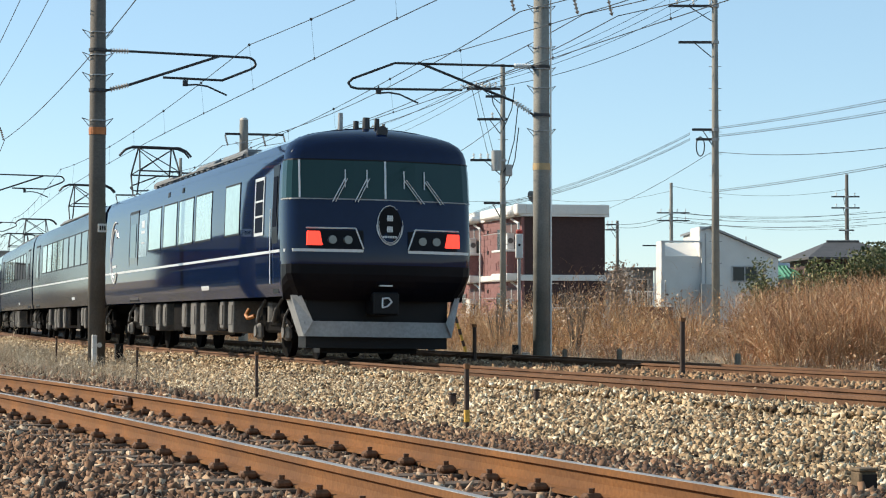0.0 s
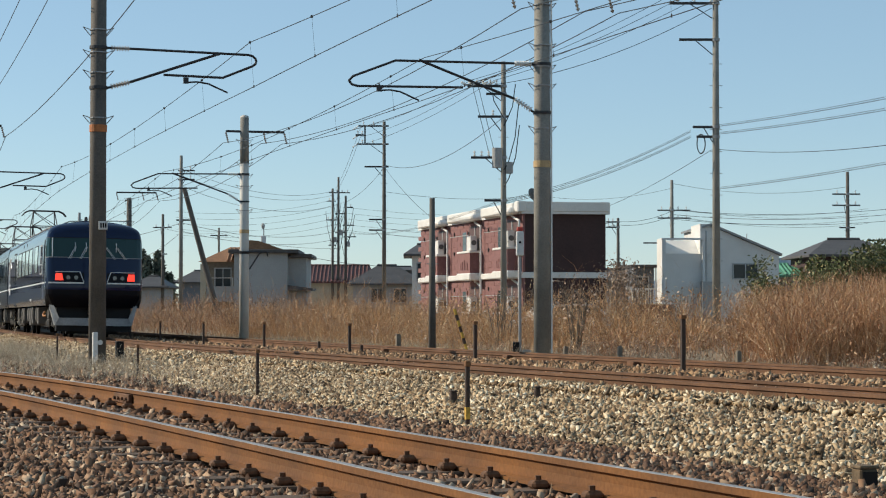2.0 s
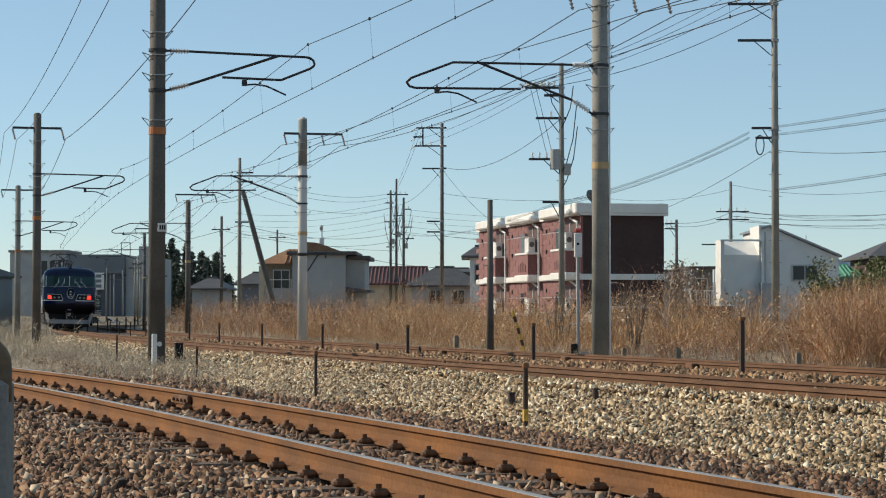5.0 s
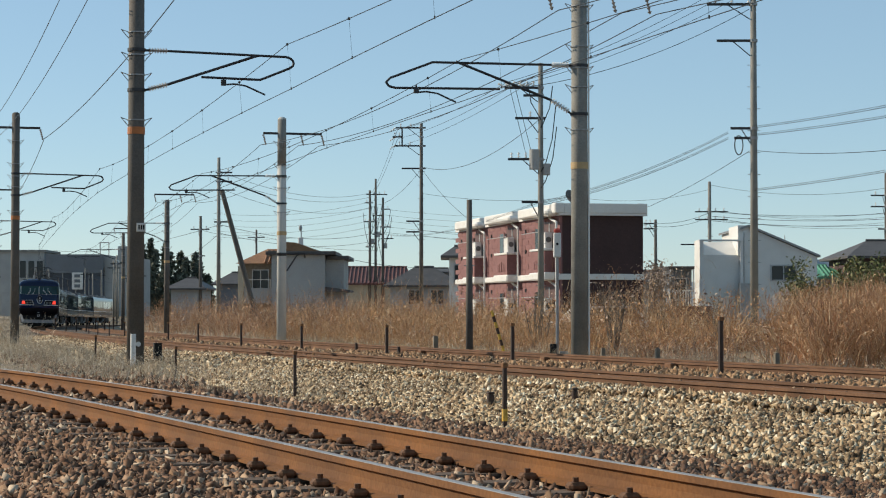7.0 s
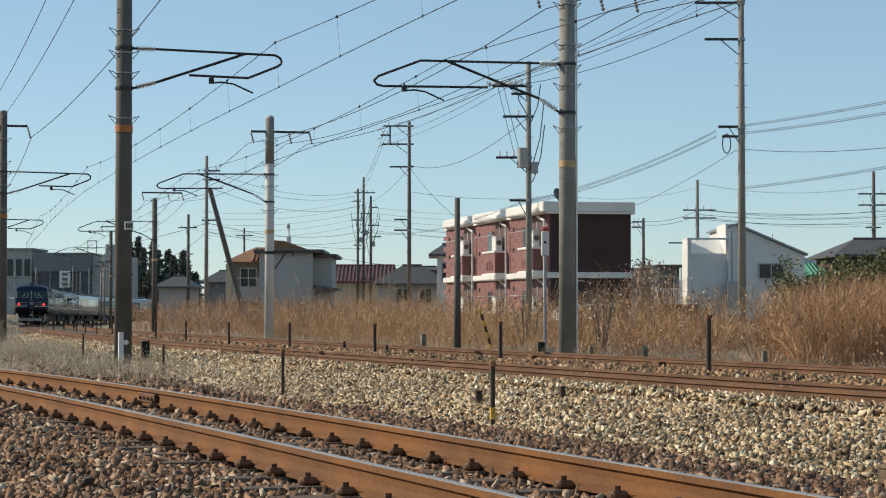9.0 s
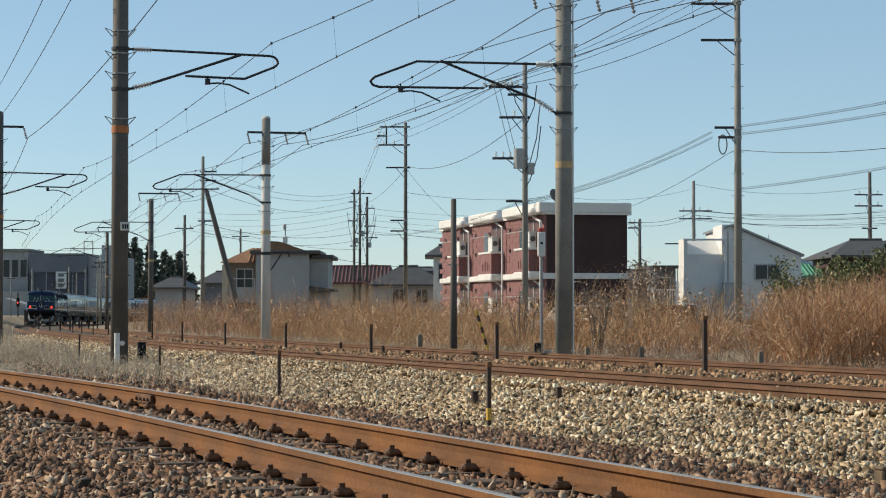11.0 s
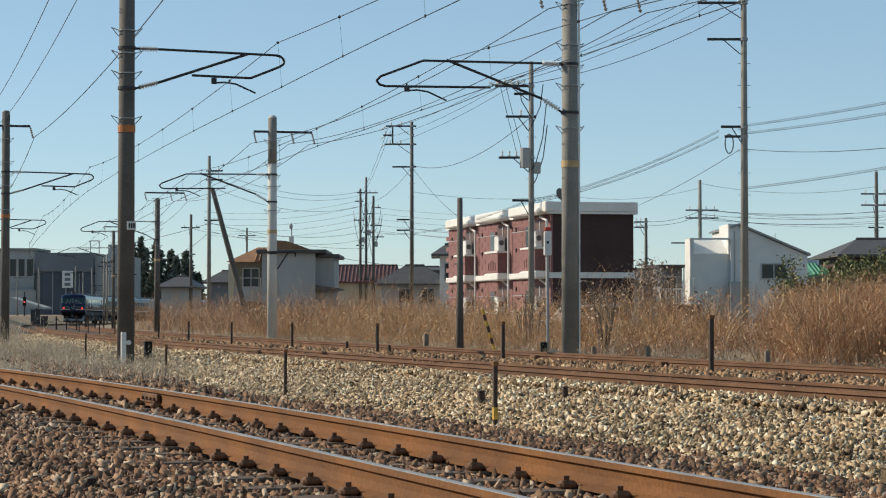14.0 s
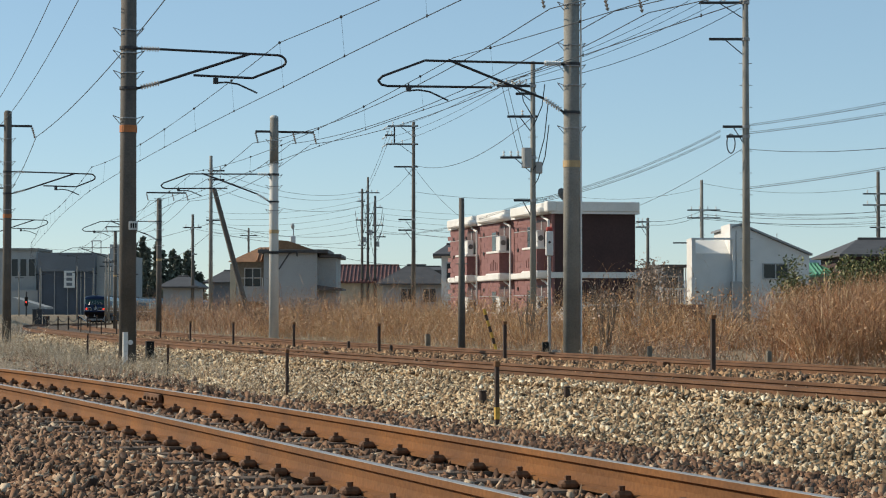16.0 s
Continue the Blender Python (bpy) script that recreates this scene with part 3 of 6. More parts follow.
def train_car(k, cab):
    """One carriage; its middle at the origin at rail level, the rear end towards -y."""
    # cars that take the blue with dark reflections in its colour
    dark = k in (1, 2)
    paint = M["blue"] if not dark else M["blue_dark_reflection"]
    car = thing("train_car", "deep blue rear cab car with silver line and red tail lamps" if cab else "glossy deep blue train car with a silver waist line",
                "train car", group="cars of the train")
    body = part("body", car_body(B(), cab), paint, car, smooth=True)
    body.data.set_sharp_from_angle(angle=radians(32))
    for i in (-1, 0, 2) if cab else (-1, 2):
        part("roof_unit", bx(B(), -0.95, 0.95, i * 2.6 - 1.1, i * 2.6 + 1.1, 3.5, 3.76, 0.06), M["roofgrey"], car, "grey roof equipment box")
    bm = B()
    for i in range(-7, 9):
        rod(bm, (-1.1, i * 0.6, 3.48), (-1.1, i * 0.6, 3.6), 0.03, seg=5)
    bx(bm, -1.13, -1.07, -4.4, 5.0, 3.58, 3.61)
    part("roof_conduit", bm, M["roofgrey"], car)
    # sides
    wins = [(-3.55, -2.02), (-1.72, -0.22), (0.05, 1.54), (1.9, 3.38)] if cab else [(-6.3 + i * 1.62, -4.95 + i * 1.62) for i in range(8)]
    for sd in (-1, 1):
        ys = -9.2 if cab else -9.7
        part("waist_line", side_panel(B(), ys, 9.7, 1.69, 1.735, sd), M["silver"], car)
        for y0, y1 in wins:
            w = part("window", side_panel(B(), y0, y1, 2.11, 2.95, sd, 0.004), M["blind"] if cab or (y0 > 0) else M["glass"], car)
            bm = B()
            for a, b, c, d in ((y0 - 0.03, y0, 2.08, 2.98), (y1, y1 + 0.03, 2.08, 2.98), (y0, y1, 2.08, 2.11), (y0, y1, 2.95, 2.98)):
                side_panel(bm, a, b, c, d, sd, 0.009)
            part("window_frame", bm, M["black"], w)
        doors = ((4.85, 5.95),) if cab else ((-8.6, -7.6), (7.6, 8.6))
        for y0, y1 in doors:
            dr = part("door", side_panel(B(), y0, y1, 1.08, 2.98, sd, 0.008), paint, car)
            part("door_window", side_panel(B(), y0 + 0.2, y1 - 0.2, 2.0, 2.75, sd, 0.013), M["glass"], dr)
            bm = B()
            for a, b, c, d in ((y0 - 0.09, y0, 1.05, 3.04), (y1, y1 + 0.06, 1.05, 3.04), (y0 - 0.09, y1 + 0.06, 2.98, 3.04), (y0 - 0.05, y1 + 0.05, 1.03, 1.07)):
                side_panel(bm, a, b, c, d, sd, 0.012)
            part("door_seal", bm, M["black"], dr)
        if cab:
            # raised black panel stands for the shade of the recessed door
            dr = part("cab_door", side_panel(B(), -9.02, -8.62, 1.05, 3.08, sd, 0.012), M["nose_black"], car, "cab door, its shaded recess put in as a dark panel")
            part("cab_door_window", side_panel(B(), -8.95, -8.7, 2.1, 2.9, sd, 0.016), M["pane_dark"], dr)
            bm = B()
            for a, b in ((-8.6, -8.57),):
                side_panel(bm, a, b, 1.2, 2.4, sd, 0.03)
            part("handrail", bm, M["silver"], dr)
            w = part("side_window", side_panel(B(), -7.95, -7.35, 2.05, 2.9, sd, 0.008), M["pane_dark"], car)
            bm = B()
            for a, b, c, d in ((-8.0, -7.95, 2.0, 2.95), (-7.35, -7.3, 2.0, 2.95), (-8, -7.3, 2.0, 2.05), (-8, -7.3, 2.9, 2.95), (-7.95, -7.35, 2.3, 2.33), (-7.95, -7.35, 2.55, 2.58)):
                side_panel(bm, a, b, c, d, sd, 0.013)
            part("window_frame", bm, M["silver"], w)
            w = part("window", side_panel(B(), -6.05, -4.85, 2.11, 2.95, sd, 0.008), M["blind"], car)
            bm = B()
            for a, b, c, d in ((-6.08, -6.05, 2.08, 2.98), (-4.85, -4.82, 2.08, 2.98), (-6.05, -4.85, 2.08, 2.11), (-6.05, -4.85, 2.95, 2.98)):
                side_panel(bm, a, b, c, d, sd, 0.011)
            part("window_frame", bm, M["black"], w)
            part("notice_panel", side_panel(B(), 3.62, 4.68, 2.0, 2.92, sd, 0.004), M["lens"], car, "grey panel with small pale marks")
            for za, zb, ya, yb in ((2.62, 2.78, 3.95, 4.3), (2.5, 2.56, 3.9, 4.35), (2.28, 2.31, 3.95, 4.3)):
                part("panel_mark", side_panel(B(), ya, yb, za, zb, sd, 0.009), M["silver"], car)
            for yv in (1.0, -0.6):
                part("side_vent", side_panel(B(), yv, yv + 0.22, 3.12, 3.22, sd, 0.006), M["black"], car)
            hose = pipe(B(), [(sd * 1.2, -5.5, 0.82), (sd * 1.26, -5.52, 0.72), (sd * 1.24, -5.62, 0.66), (sd * 1.15, -5.72, 0.7)], 0.035, seg=8)
            part("brake_hose", hose, M["hose"], car, "orange hose hanging by the bogie")
            bm = B()
            for rr, z0, i0, i1 in ((0.72, 2.2, 4, 15), (0.5, 2.25, 2, 12), (0.62, 2.1, 11, 19)):
                prev = None
                for i in range(i0, i1):
                    an = 2 * math.pi * i / 20
                    z = z0 + rr * math.sin(an)
                    q = Vector((sd * (half_width(z) + 0.004), 8.2 - 0.85 * rr * math.cos(an), z))
                    if prev:
                        rod(bm, prev, q, 0.022, seg=5)
                    prev = q
            bx(bm, min(sd * 1.50, sd * 1.525), max(sd * 1.50, sd * 1.525), 7.9, 8.5, 1.84, 1.9)
            part("emblem", bm, M["silver"], car, "silver curved emblem on the side")
        bm = side_panel(B(), -3.4, -2.7, 1.17, 1.25, sd)
        part("side_marks", bm, M["silver"], car)
    # underneath
    rnd = random.Random(k + 3)
    y = -5.0
    while y < 5.0:
        pale = rnd.random() < 0.42
        w = rnd.uniform(0.3, 0.5) if pale else rnd.choice((0.5, 0.8, 1.1))
        for sd in (-1, 1):
            q = 1.38 if pale else rnd.uniform(1.1, 1.3)
            bm = bx(B(), min(sd * q, sd * 0.6), max(sd * q, sd * 0.6), y, y + w, rnd.uniform(0.34, 0.5), 0.97, 0.02)
            eb = part("equipment_box", bm, M["undergrey"] if pale else M["under"], car)
            bm = bx(B(), min(sd * q, sd * (q + 0.015)), max(sd * q, sd * (q + 0.015)), y + w * 0.12, y + w * 0.88, 0.55, 0.9, 0.005)
            part("cover", bm, M["undergrey"] if pale else M["under"], eb)
        y += w + rnd.uniform(0.2, 0.6)
    bm = bx(B(), -0.5, 0.5, -9.3, 9.3, 0.8, 1.03)
    part("underframe", bm, M["under"], car)
    bogie(-7.0, car)
    bogie(7.0, car)
    if not cab:
        bm = bx(B(), -0.6, 0.6, -10.0, -9.7, 1.0, 3.1, 0.03)
        part("gangway", bm, M["black"], car)
    return car


def cab_end(car):
    """The rear cab face of the last car."""
    bm = nose_skin(B(), (0.95, 1.05, 1.15, 1.25, 1.35, 1.45, 1.7, 2.0, 2.4, 2.7, 2.95, 3.22), 0.0, side=9.19)
    rows = []
    for z, w, back in ((3.22, 1.475, 0), (3.33, 1.44, 0.025), (3.42, 1.38, 0.075), (3.51, 1.24, 0.15), (3.58, 1.02, 0.27), (3.64, 0.7, 0.42), (3.675, 0.4, 0.56), (3.69, 0.02, 0.74)):
        rows.append([bm.verts.new((x * w / 1.475, min(y + back, -9.19), z)) for x, y in nose_plan(3.22, 0, 9.19)])
    for a, b in zip(rows, rows[1:]):
        for i in range(len(a) - 1):
            bm.faces.new((a[i], a[i + 1], b[i + 1], b[i]))
    bmesh.ops.remove_doubles(bm, verts=bm.verts, dist=0.002)
    bmesh.ops.recalc_face_normals(bm, faces=bm.faces)
    shell = part("cab_shell", bm, M["blue"], car, smooth=True)
    shell.data.set_sharp_from_angle(angle=radians(40))
    part("windscreen", nose_skin(B(), (2.53, 2.7, 2.9, 3.12), 0.008, side=9.2), M["windscreen"], car, "wide tinted windscreen wrapping round the corners")
    for x in (-1.33, -0.006):
        y0, y1 = face_y(x, 2.53, 0.012), face_y(x, 3.12, 0.012)
        part("windscreen_pillar", pipe(B(), [(x, y0, 2.53), (x, y1, 3.12)], 0.017, seg=5), M["silver"], car)
    part("windscreen_trim", nose_skin(B(), (2.505, 2.525), 0.011, side=9.22), M["apron"], car)
    part("brow_seal", nose_skin(B(), (3.12, 3.14), 0.011, side=9.22), M["black"], car)
    part("nose_lower", nose_skin(B(), (0.95, 1.05, 1.15, 1.25, 1.35, 1.5), 0.006, side=9.26), M["nose_black"], car, "satin black lower nose")
    for sd in (-1, 1):
        part("nose_line", nose_skin(B(), (1.69, 1.735), 0.010, cut=(min(sd * 0.36, sd * 1.52), max(sd * 0.36, sd * 1.52))), M["silver"], car)
        # lamp cluster with a silver outline
        bm = nose_skin(B(), (1.74, 1.9, 2.03), 0.012, cut=(min(sd * 0.36, sd * 1.2), max(sd * 0.36, sd * 1.2)))
        cl = part("lamp_panel", bm, M["nose_black"], car)
        bm = B()
        pts = [(1.24, 2.06), (0.48, 2.06), (0.36, 1.74)]
        for (a, za), (b, zb) in zip(pts, pts[1:]):
            n = 4
            for i in range(n):
                p, r = (a + (b - a) * i / n, za + (zb - za) * i / n), (a + (b - a) * (i + 1) / n, za + (zb - za) * (i + 1) / n)
                rod(bm, (sd * p[0], face_y(sd * p[0], p[1], 0.014), p[1]), (sd * r[0], face_y(sd * r[0], r[1], 0.014), r[1]), 0.013, seg=5)
        part("silver_outline", bm, M["silver"], cl)
        bm = B()
        ym = face_y(sd * 1.12, 1.89)
        slab(bm, [(sd * a, z) for a, z in ((1.235, 1.79), (0.985, 1.79), (1.035, 2.01), (1.225, 2.01))], ym - 0.05, ym + 0.1)
        part("tail_lamp", bm, M["red_lamp"], cl, "lit red tail lamp")
        for xc in (0.84, 0.60):
            bm = B()
            yy = face_y(sd * xc, 1.88, 0.012)
            bmesh.ops.create_cone(bm, cap_ends=True, segments=16, radius1=0.075, radius2=0.065, depth=0.04, matrix=Matrix.Translation((sd * xc, yy - 0.01, 1.88)) @ pose(0, 0, 0, 90))
            part("headlamp", bm, M["lens"], cl)
        bm = B()
        for a in (0.40, 0.74):
            z0, z1 = 2.47, 2.84
            xa, xb = (sd * a - 0.1, sd * a + 0.1) if sd < 0 else (sd * a + 0.18, sd * a - 0.1)
            rod(bm, (xa, face_y(xa, z0, 0.05), z0), (xb, face_y(xb, z1, 0.03), z1), 0.009, seg=5)
            rod(bm, (xa + 0.05, face_y(xa, z0, 0.05), z0), (xb + 0.04, face_y(xb, z1, 0.03), z1), 0.007, seg=5)
            rod(bm, (xb, face_y(xb, 2.7, 0.03), 2.7), (xb, face_y(xb, 2.98, 0.03), 2.98), 0.010, seg=5)
            part("wiper", bm, M["silver"], car)
            bm = B()
    # round emblem
    bm = B()
    for rx, rz, th, a0, a1 in ((0.20, 0.31, 0.007, 1, 18), (0.18, 0.27, 0.005, 3, 17), (0.215, 0.29, 0.006, 8, 19)):
        prev = None
        for i in range(a0, a1 + 1):
            an = 2 * math.pi * i / 20 + 0.6
            x, z = 0.06 + rx * math.cos(an), 2.12 + rz * math.sin(an)
            p = Vector((x, face_y(x, z, 0.022), z))
            if prev:
                rod(bm, prev, p, th, seg=5)
            prev = p
    em = part("nose_emblem", bm, M["silver"], car, "round silver emblem with small marks")
    ring = [(0.06 + 0.19 * math.cos(math.pi * k / 12), 2.12 + 0.285 * math.sin(math.pi * k / 12)) for k in range(24)]
    y = face_y(0, 2.12, 0.0)
    part("emblem_disc", slab(B(), ring, y - 0.012, y + 0.05), M["nose_black"], em)
    marks = [(0.06 + i * 0.032, z, 0.012, 0.045) for z in (2.23, 2.06) for i in (-1, 0, 1)] + [(0.06, z, 0.05, 0.008) for z in (2.23, 2.06)]
    marks += [(-0.04 + i * 0.04, 1.94, 0.013, 0.017) for i in range(6)]
    for x, z, hw, hh in marks:
        part("mark", bx(B(), x - hw, x + hw, y - 0.02, y + 0.01, z - hh, z + hh), M["silver"], em)
    # skirt, coupler
    bm = B()
    pts = []
    for i in range(13):
        x = -1.2 + i * 0.2
        pts.append((x, -9.72 + 0.16 * (x / 1.2) ** 2))
    for (xa, ya), (xb, yb) in zip(pts, pts[1:]):
        vs = [bm.verts.new(p) for p in ((xa, ya, 0.38), (xb, yb, 0.38), (xb, yb - 0.02, 0.62), (xa, ya - 0.02, 0.62), (xa, ya + 0.06, 0.38), (xb, yb + 0.06, 0.38), (xb, yb + 0.06, 0.62), (xa, ya + 0.06, 0.62))]
        for f in ((0, 1, 2, 3), (3, 2, 6, 7), (4, 5, 1, 0), (7, 6, 5, 4)):
            bm.faces.new([vs[j] for j in f])
    for sd in (-1, 1):
        vs = [bm.verts.new(p) for p in ((sd * 1.08, -9.66, 0.62), (sd * 1.2, -9.58, 0.38), (sd * 1.38, -9.42, 1.02), (sd * 1.25, -9.58, 1.02))]
        bm.faces.new(vs)
        vs2 = [bm.verts.new(p) for p in ((sd * 1.2, -9.58, 0.38), (sd * 1.38, -9.42, 1.02), (sd * 1.38, -9.0, 1.02), (sd * 1.2, -9.2, 0.38))]
        bm.faces.new(vs2)
    bmesh.ops.remove_doubles(bm, verts=bm.verts, dist=0.004)
    bmesh.ops.recalc_face_normals(bm, faces=bm.faces)
    part("apron", bm, M["apron"], car, "grey steel apron below the nose")
    # solid black block put in for the shade behind the apron
    bm = bx(B(), -1.15, 1.15, -9.5, -9.0, 0.2, 1.02)
    part("nose_recess", bm, M["black"], car)
    bm = bx(B(), -0.2, 0.22, -9.98, -9.5, 0.72, 1.08, 0.03)
    cp = part("coupler", bm, M["black"], car)
    bm = B()
    pipe(bm, [(-0.06, -10.0, 0.84), (-0.06, -10.0, 0.98), (0.04, -10.0, 0.99), (0.09, -10.0, 0.93), (0.02, -10.0, 0.86), (-0.06, -10.0, 0.84)], 0.014, seg=5)
    part("coupler_face", bm, M["silver"], cp)
    bm = bx(B(), -0.1, 0.1, -9.99, -9.9, 1.17, 1.19)
    part("step", bm, M["silver"], car)
    bm = bx(B(), -0.8, 0.8, -9.0, -8.6, 0.12, 0.42)
    part("rail_guard", bm, M["black"], car)
    for x, r, h, yy in ((-0.42, 0.05, 0.25, -8.6), (-0.24, 0.055, 0.1, -8.9), (-0.1, 0.07, 0.15, -9.0), (0.08, 0.05, 0.14, -9.0)):
        part("roof_aerial", rod(B(), (x, yy, 3.5), (x, yy, 3.73 + h), r * 1.1 if h < 0.2 else r, r * 0.8, seg=12), M["steel_dark"] if h < 0.2 else M["steel"], car)
    bm = B()
    bmesh.ops.create_cone(bm, cap_ends=True, segments=14, radius1=0.07, radius2=0.09, depth=0.1, matrix=Matrix.Translation((0.02, -9.5, 3.62)) @ pose(0, 0, 0, 90))
    part("horn", bm, M["steel_dark"], car)


CARS = [train_car(k, k == 0) for k in range(6)]
cab_end(CARS[0])
pantograph(-7.8, CARS[1])
pantograph(7.8, CARS[1])
pantograph(-8.2, CARS[3])
pantograph(7.6, CARS[3])


RUN = ((0, 0.2), (1, 17.2), (2, 34.9), (3, 53.4), (4, 72.2), (6.5, 118.9), (7.5, 137.2), (9, 165.5), (11.5, 202.5), (13, 219.3), (14.5, 234.6), (16, 248.5))


def run_at(t):
    """How far the tail lamps have come, by a smooth curve through RUN."""
    ts, ds = np.array([a for a, _ in RUN]), np.array([b for _, b in RUN])
    v = np.gradient(ds, ts)
    i = min(max(int(np.searchsorted(ts, t, "right")) - 1, 0), len(ts) - 2)
    h = ts[i + 1] - ts[i]
    f = (t - ts[i]) / h
    return ((1 + 2 * f) * (1 - f) ** 2 * ds[i] + f * (1 - f) ** 2 * h * v[i] + f * f * (3 - 2 * f) * ds[i + 1] + f * f * (f - 1) * h * v[i + 1])


def car_pose(mid):
    a, b = MAIN.at(mid - 7), MAIN.at(mid + 7)
    c, d = (a + b) / 2, b - a
    return pose(c.x, c.y, c.z, math.degrees(math.atan2(d.z, d.xy.length)), 0.95, math.degrees(math.atan2(-d.x, d.y)))


def motions():
    for k, car in enumerate(CARS):
        walk(car, [(i * 0.5, car_pose(run_at(i * 0.5) + 9.75 + 20 * k)) for i in range(33)])


# ---- buildings beyond the tracks ----
M["brick"] = mat("dark_red_brick", (0.235, 0.112, 0.108), 0.85, vary=0.25, big=0.8, fine=14, bump=0.3, second=(0.18, 0.084, 0.08))
M["recess"] = mat("dark_recess_panel", (0.10, 0.05, 0.045), 0.6, vary=0.3, big=1.5, fine=9, bump=0.1)
# brick hue scaled down: the gable's shade is put into this colour
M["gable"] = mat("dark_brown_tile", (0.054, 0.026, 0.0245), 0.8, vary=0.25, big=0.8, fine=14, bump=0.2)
M["render_grey"] = mat("pale_grey_render", (0.36, 0.365, 0.36), 0.85, vary=0.14, big=0.5, fine=12, bump=0.1)
M["cream"] = mat("cream_render", (0.48, 0.41, 0.30), 0.85, vary=0.15, big=0.5, fine=12, bump=0.1)
M["tile_orange"] = mat("orange_roof_tile", (0.30, 0.15, 0.07), 0.7, vary=0.3, big=1.5, fine=9, bump=0.3)
M["tile_red"] = mat("red_brown_roof_tile", (0.13, 0.045, 0.038), 0.6, vary=0.3, big=1.5, fine=9, bump=0.3)
M["tile_grey"] = mat("dark_grey_roof_tile", (0.075, 0.068, 0.066), 0.6, vary=0.3, big=1.2, fine=9, bump=0.3)
M["tile_green"] = mat("green_metal_roof", (0.10, 0.30, 0.19), 0.5, vary=0.15, big=1.2, fine=9, bump=0.1)
M["cladding"] = mat("dark_blue_cladding", (0.06, 0.075, 0.10), 0.6, vary=0.2, big=0.3, fine=5, bump=0.1)
M["cladding2"] = mat("slate_blue_cladding", (0.15, 0.165, 0.185), 0.6, vary=0.2, big=0.3, fine=5, bump=0.1)
M["house_glass"] = glass_mat("house_window_glass", (0.03, 0.035, 0.04), 0.08, 0.0, 1.35)
M["stake"] = mat("weathered_stake", (0.22, 0.185, 0.14), 0.9, vary=0.3, big=6, fine=40)
M["alu"] = mat("aluminium_frame", (0.4, 0.4, 0.4), 0.5, 0.3, vary=0.1, bump=0)


def window(parent, x0, x1, z0, z1, y, frame_mat, panes=2):
    """A window in a wall that faces -y."""
    w = part("window", bx(B(), x0, x1, y - 0.02, y + 0.06, z0, z1), M["house_glass"], parent)
    bm = B()
    e = 0.07
    for a, b, c, d in ((x0 - e, x0, z0 - e, z1 + e), (x1, x1 + e, z0 - e, z1 + e), (x0, x1, z1, z1 + e), (x0, x1, z0 - e, z0)):
        bx(bm, a, b, y - 0.06, y + 0.05, c, d)
    for i in range(1, panes):
        m = x0 + (x1 - x0) * i / panes
        bx(bm, m - 0.03, m + 0.03, y - 0.05, y + 0.03, z0, z1)
    part("window_frame", bm, frame_mat, w)
    return w


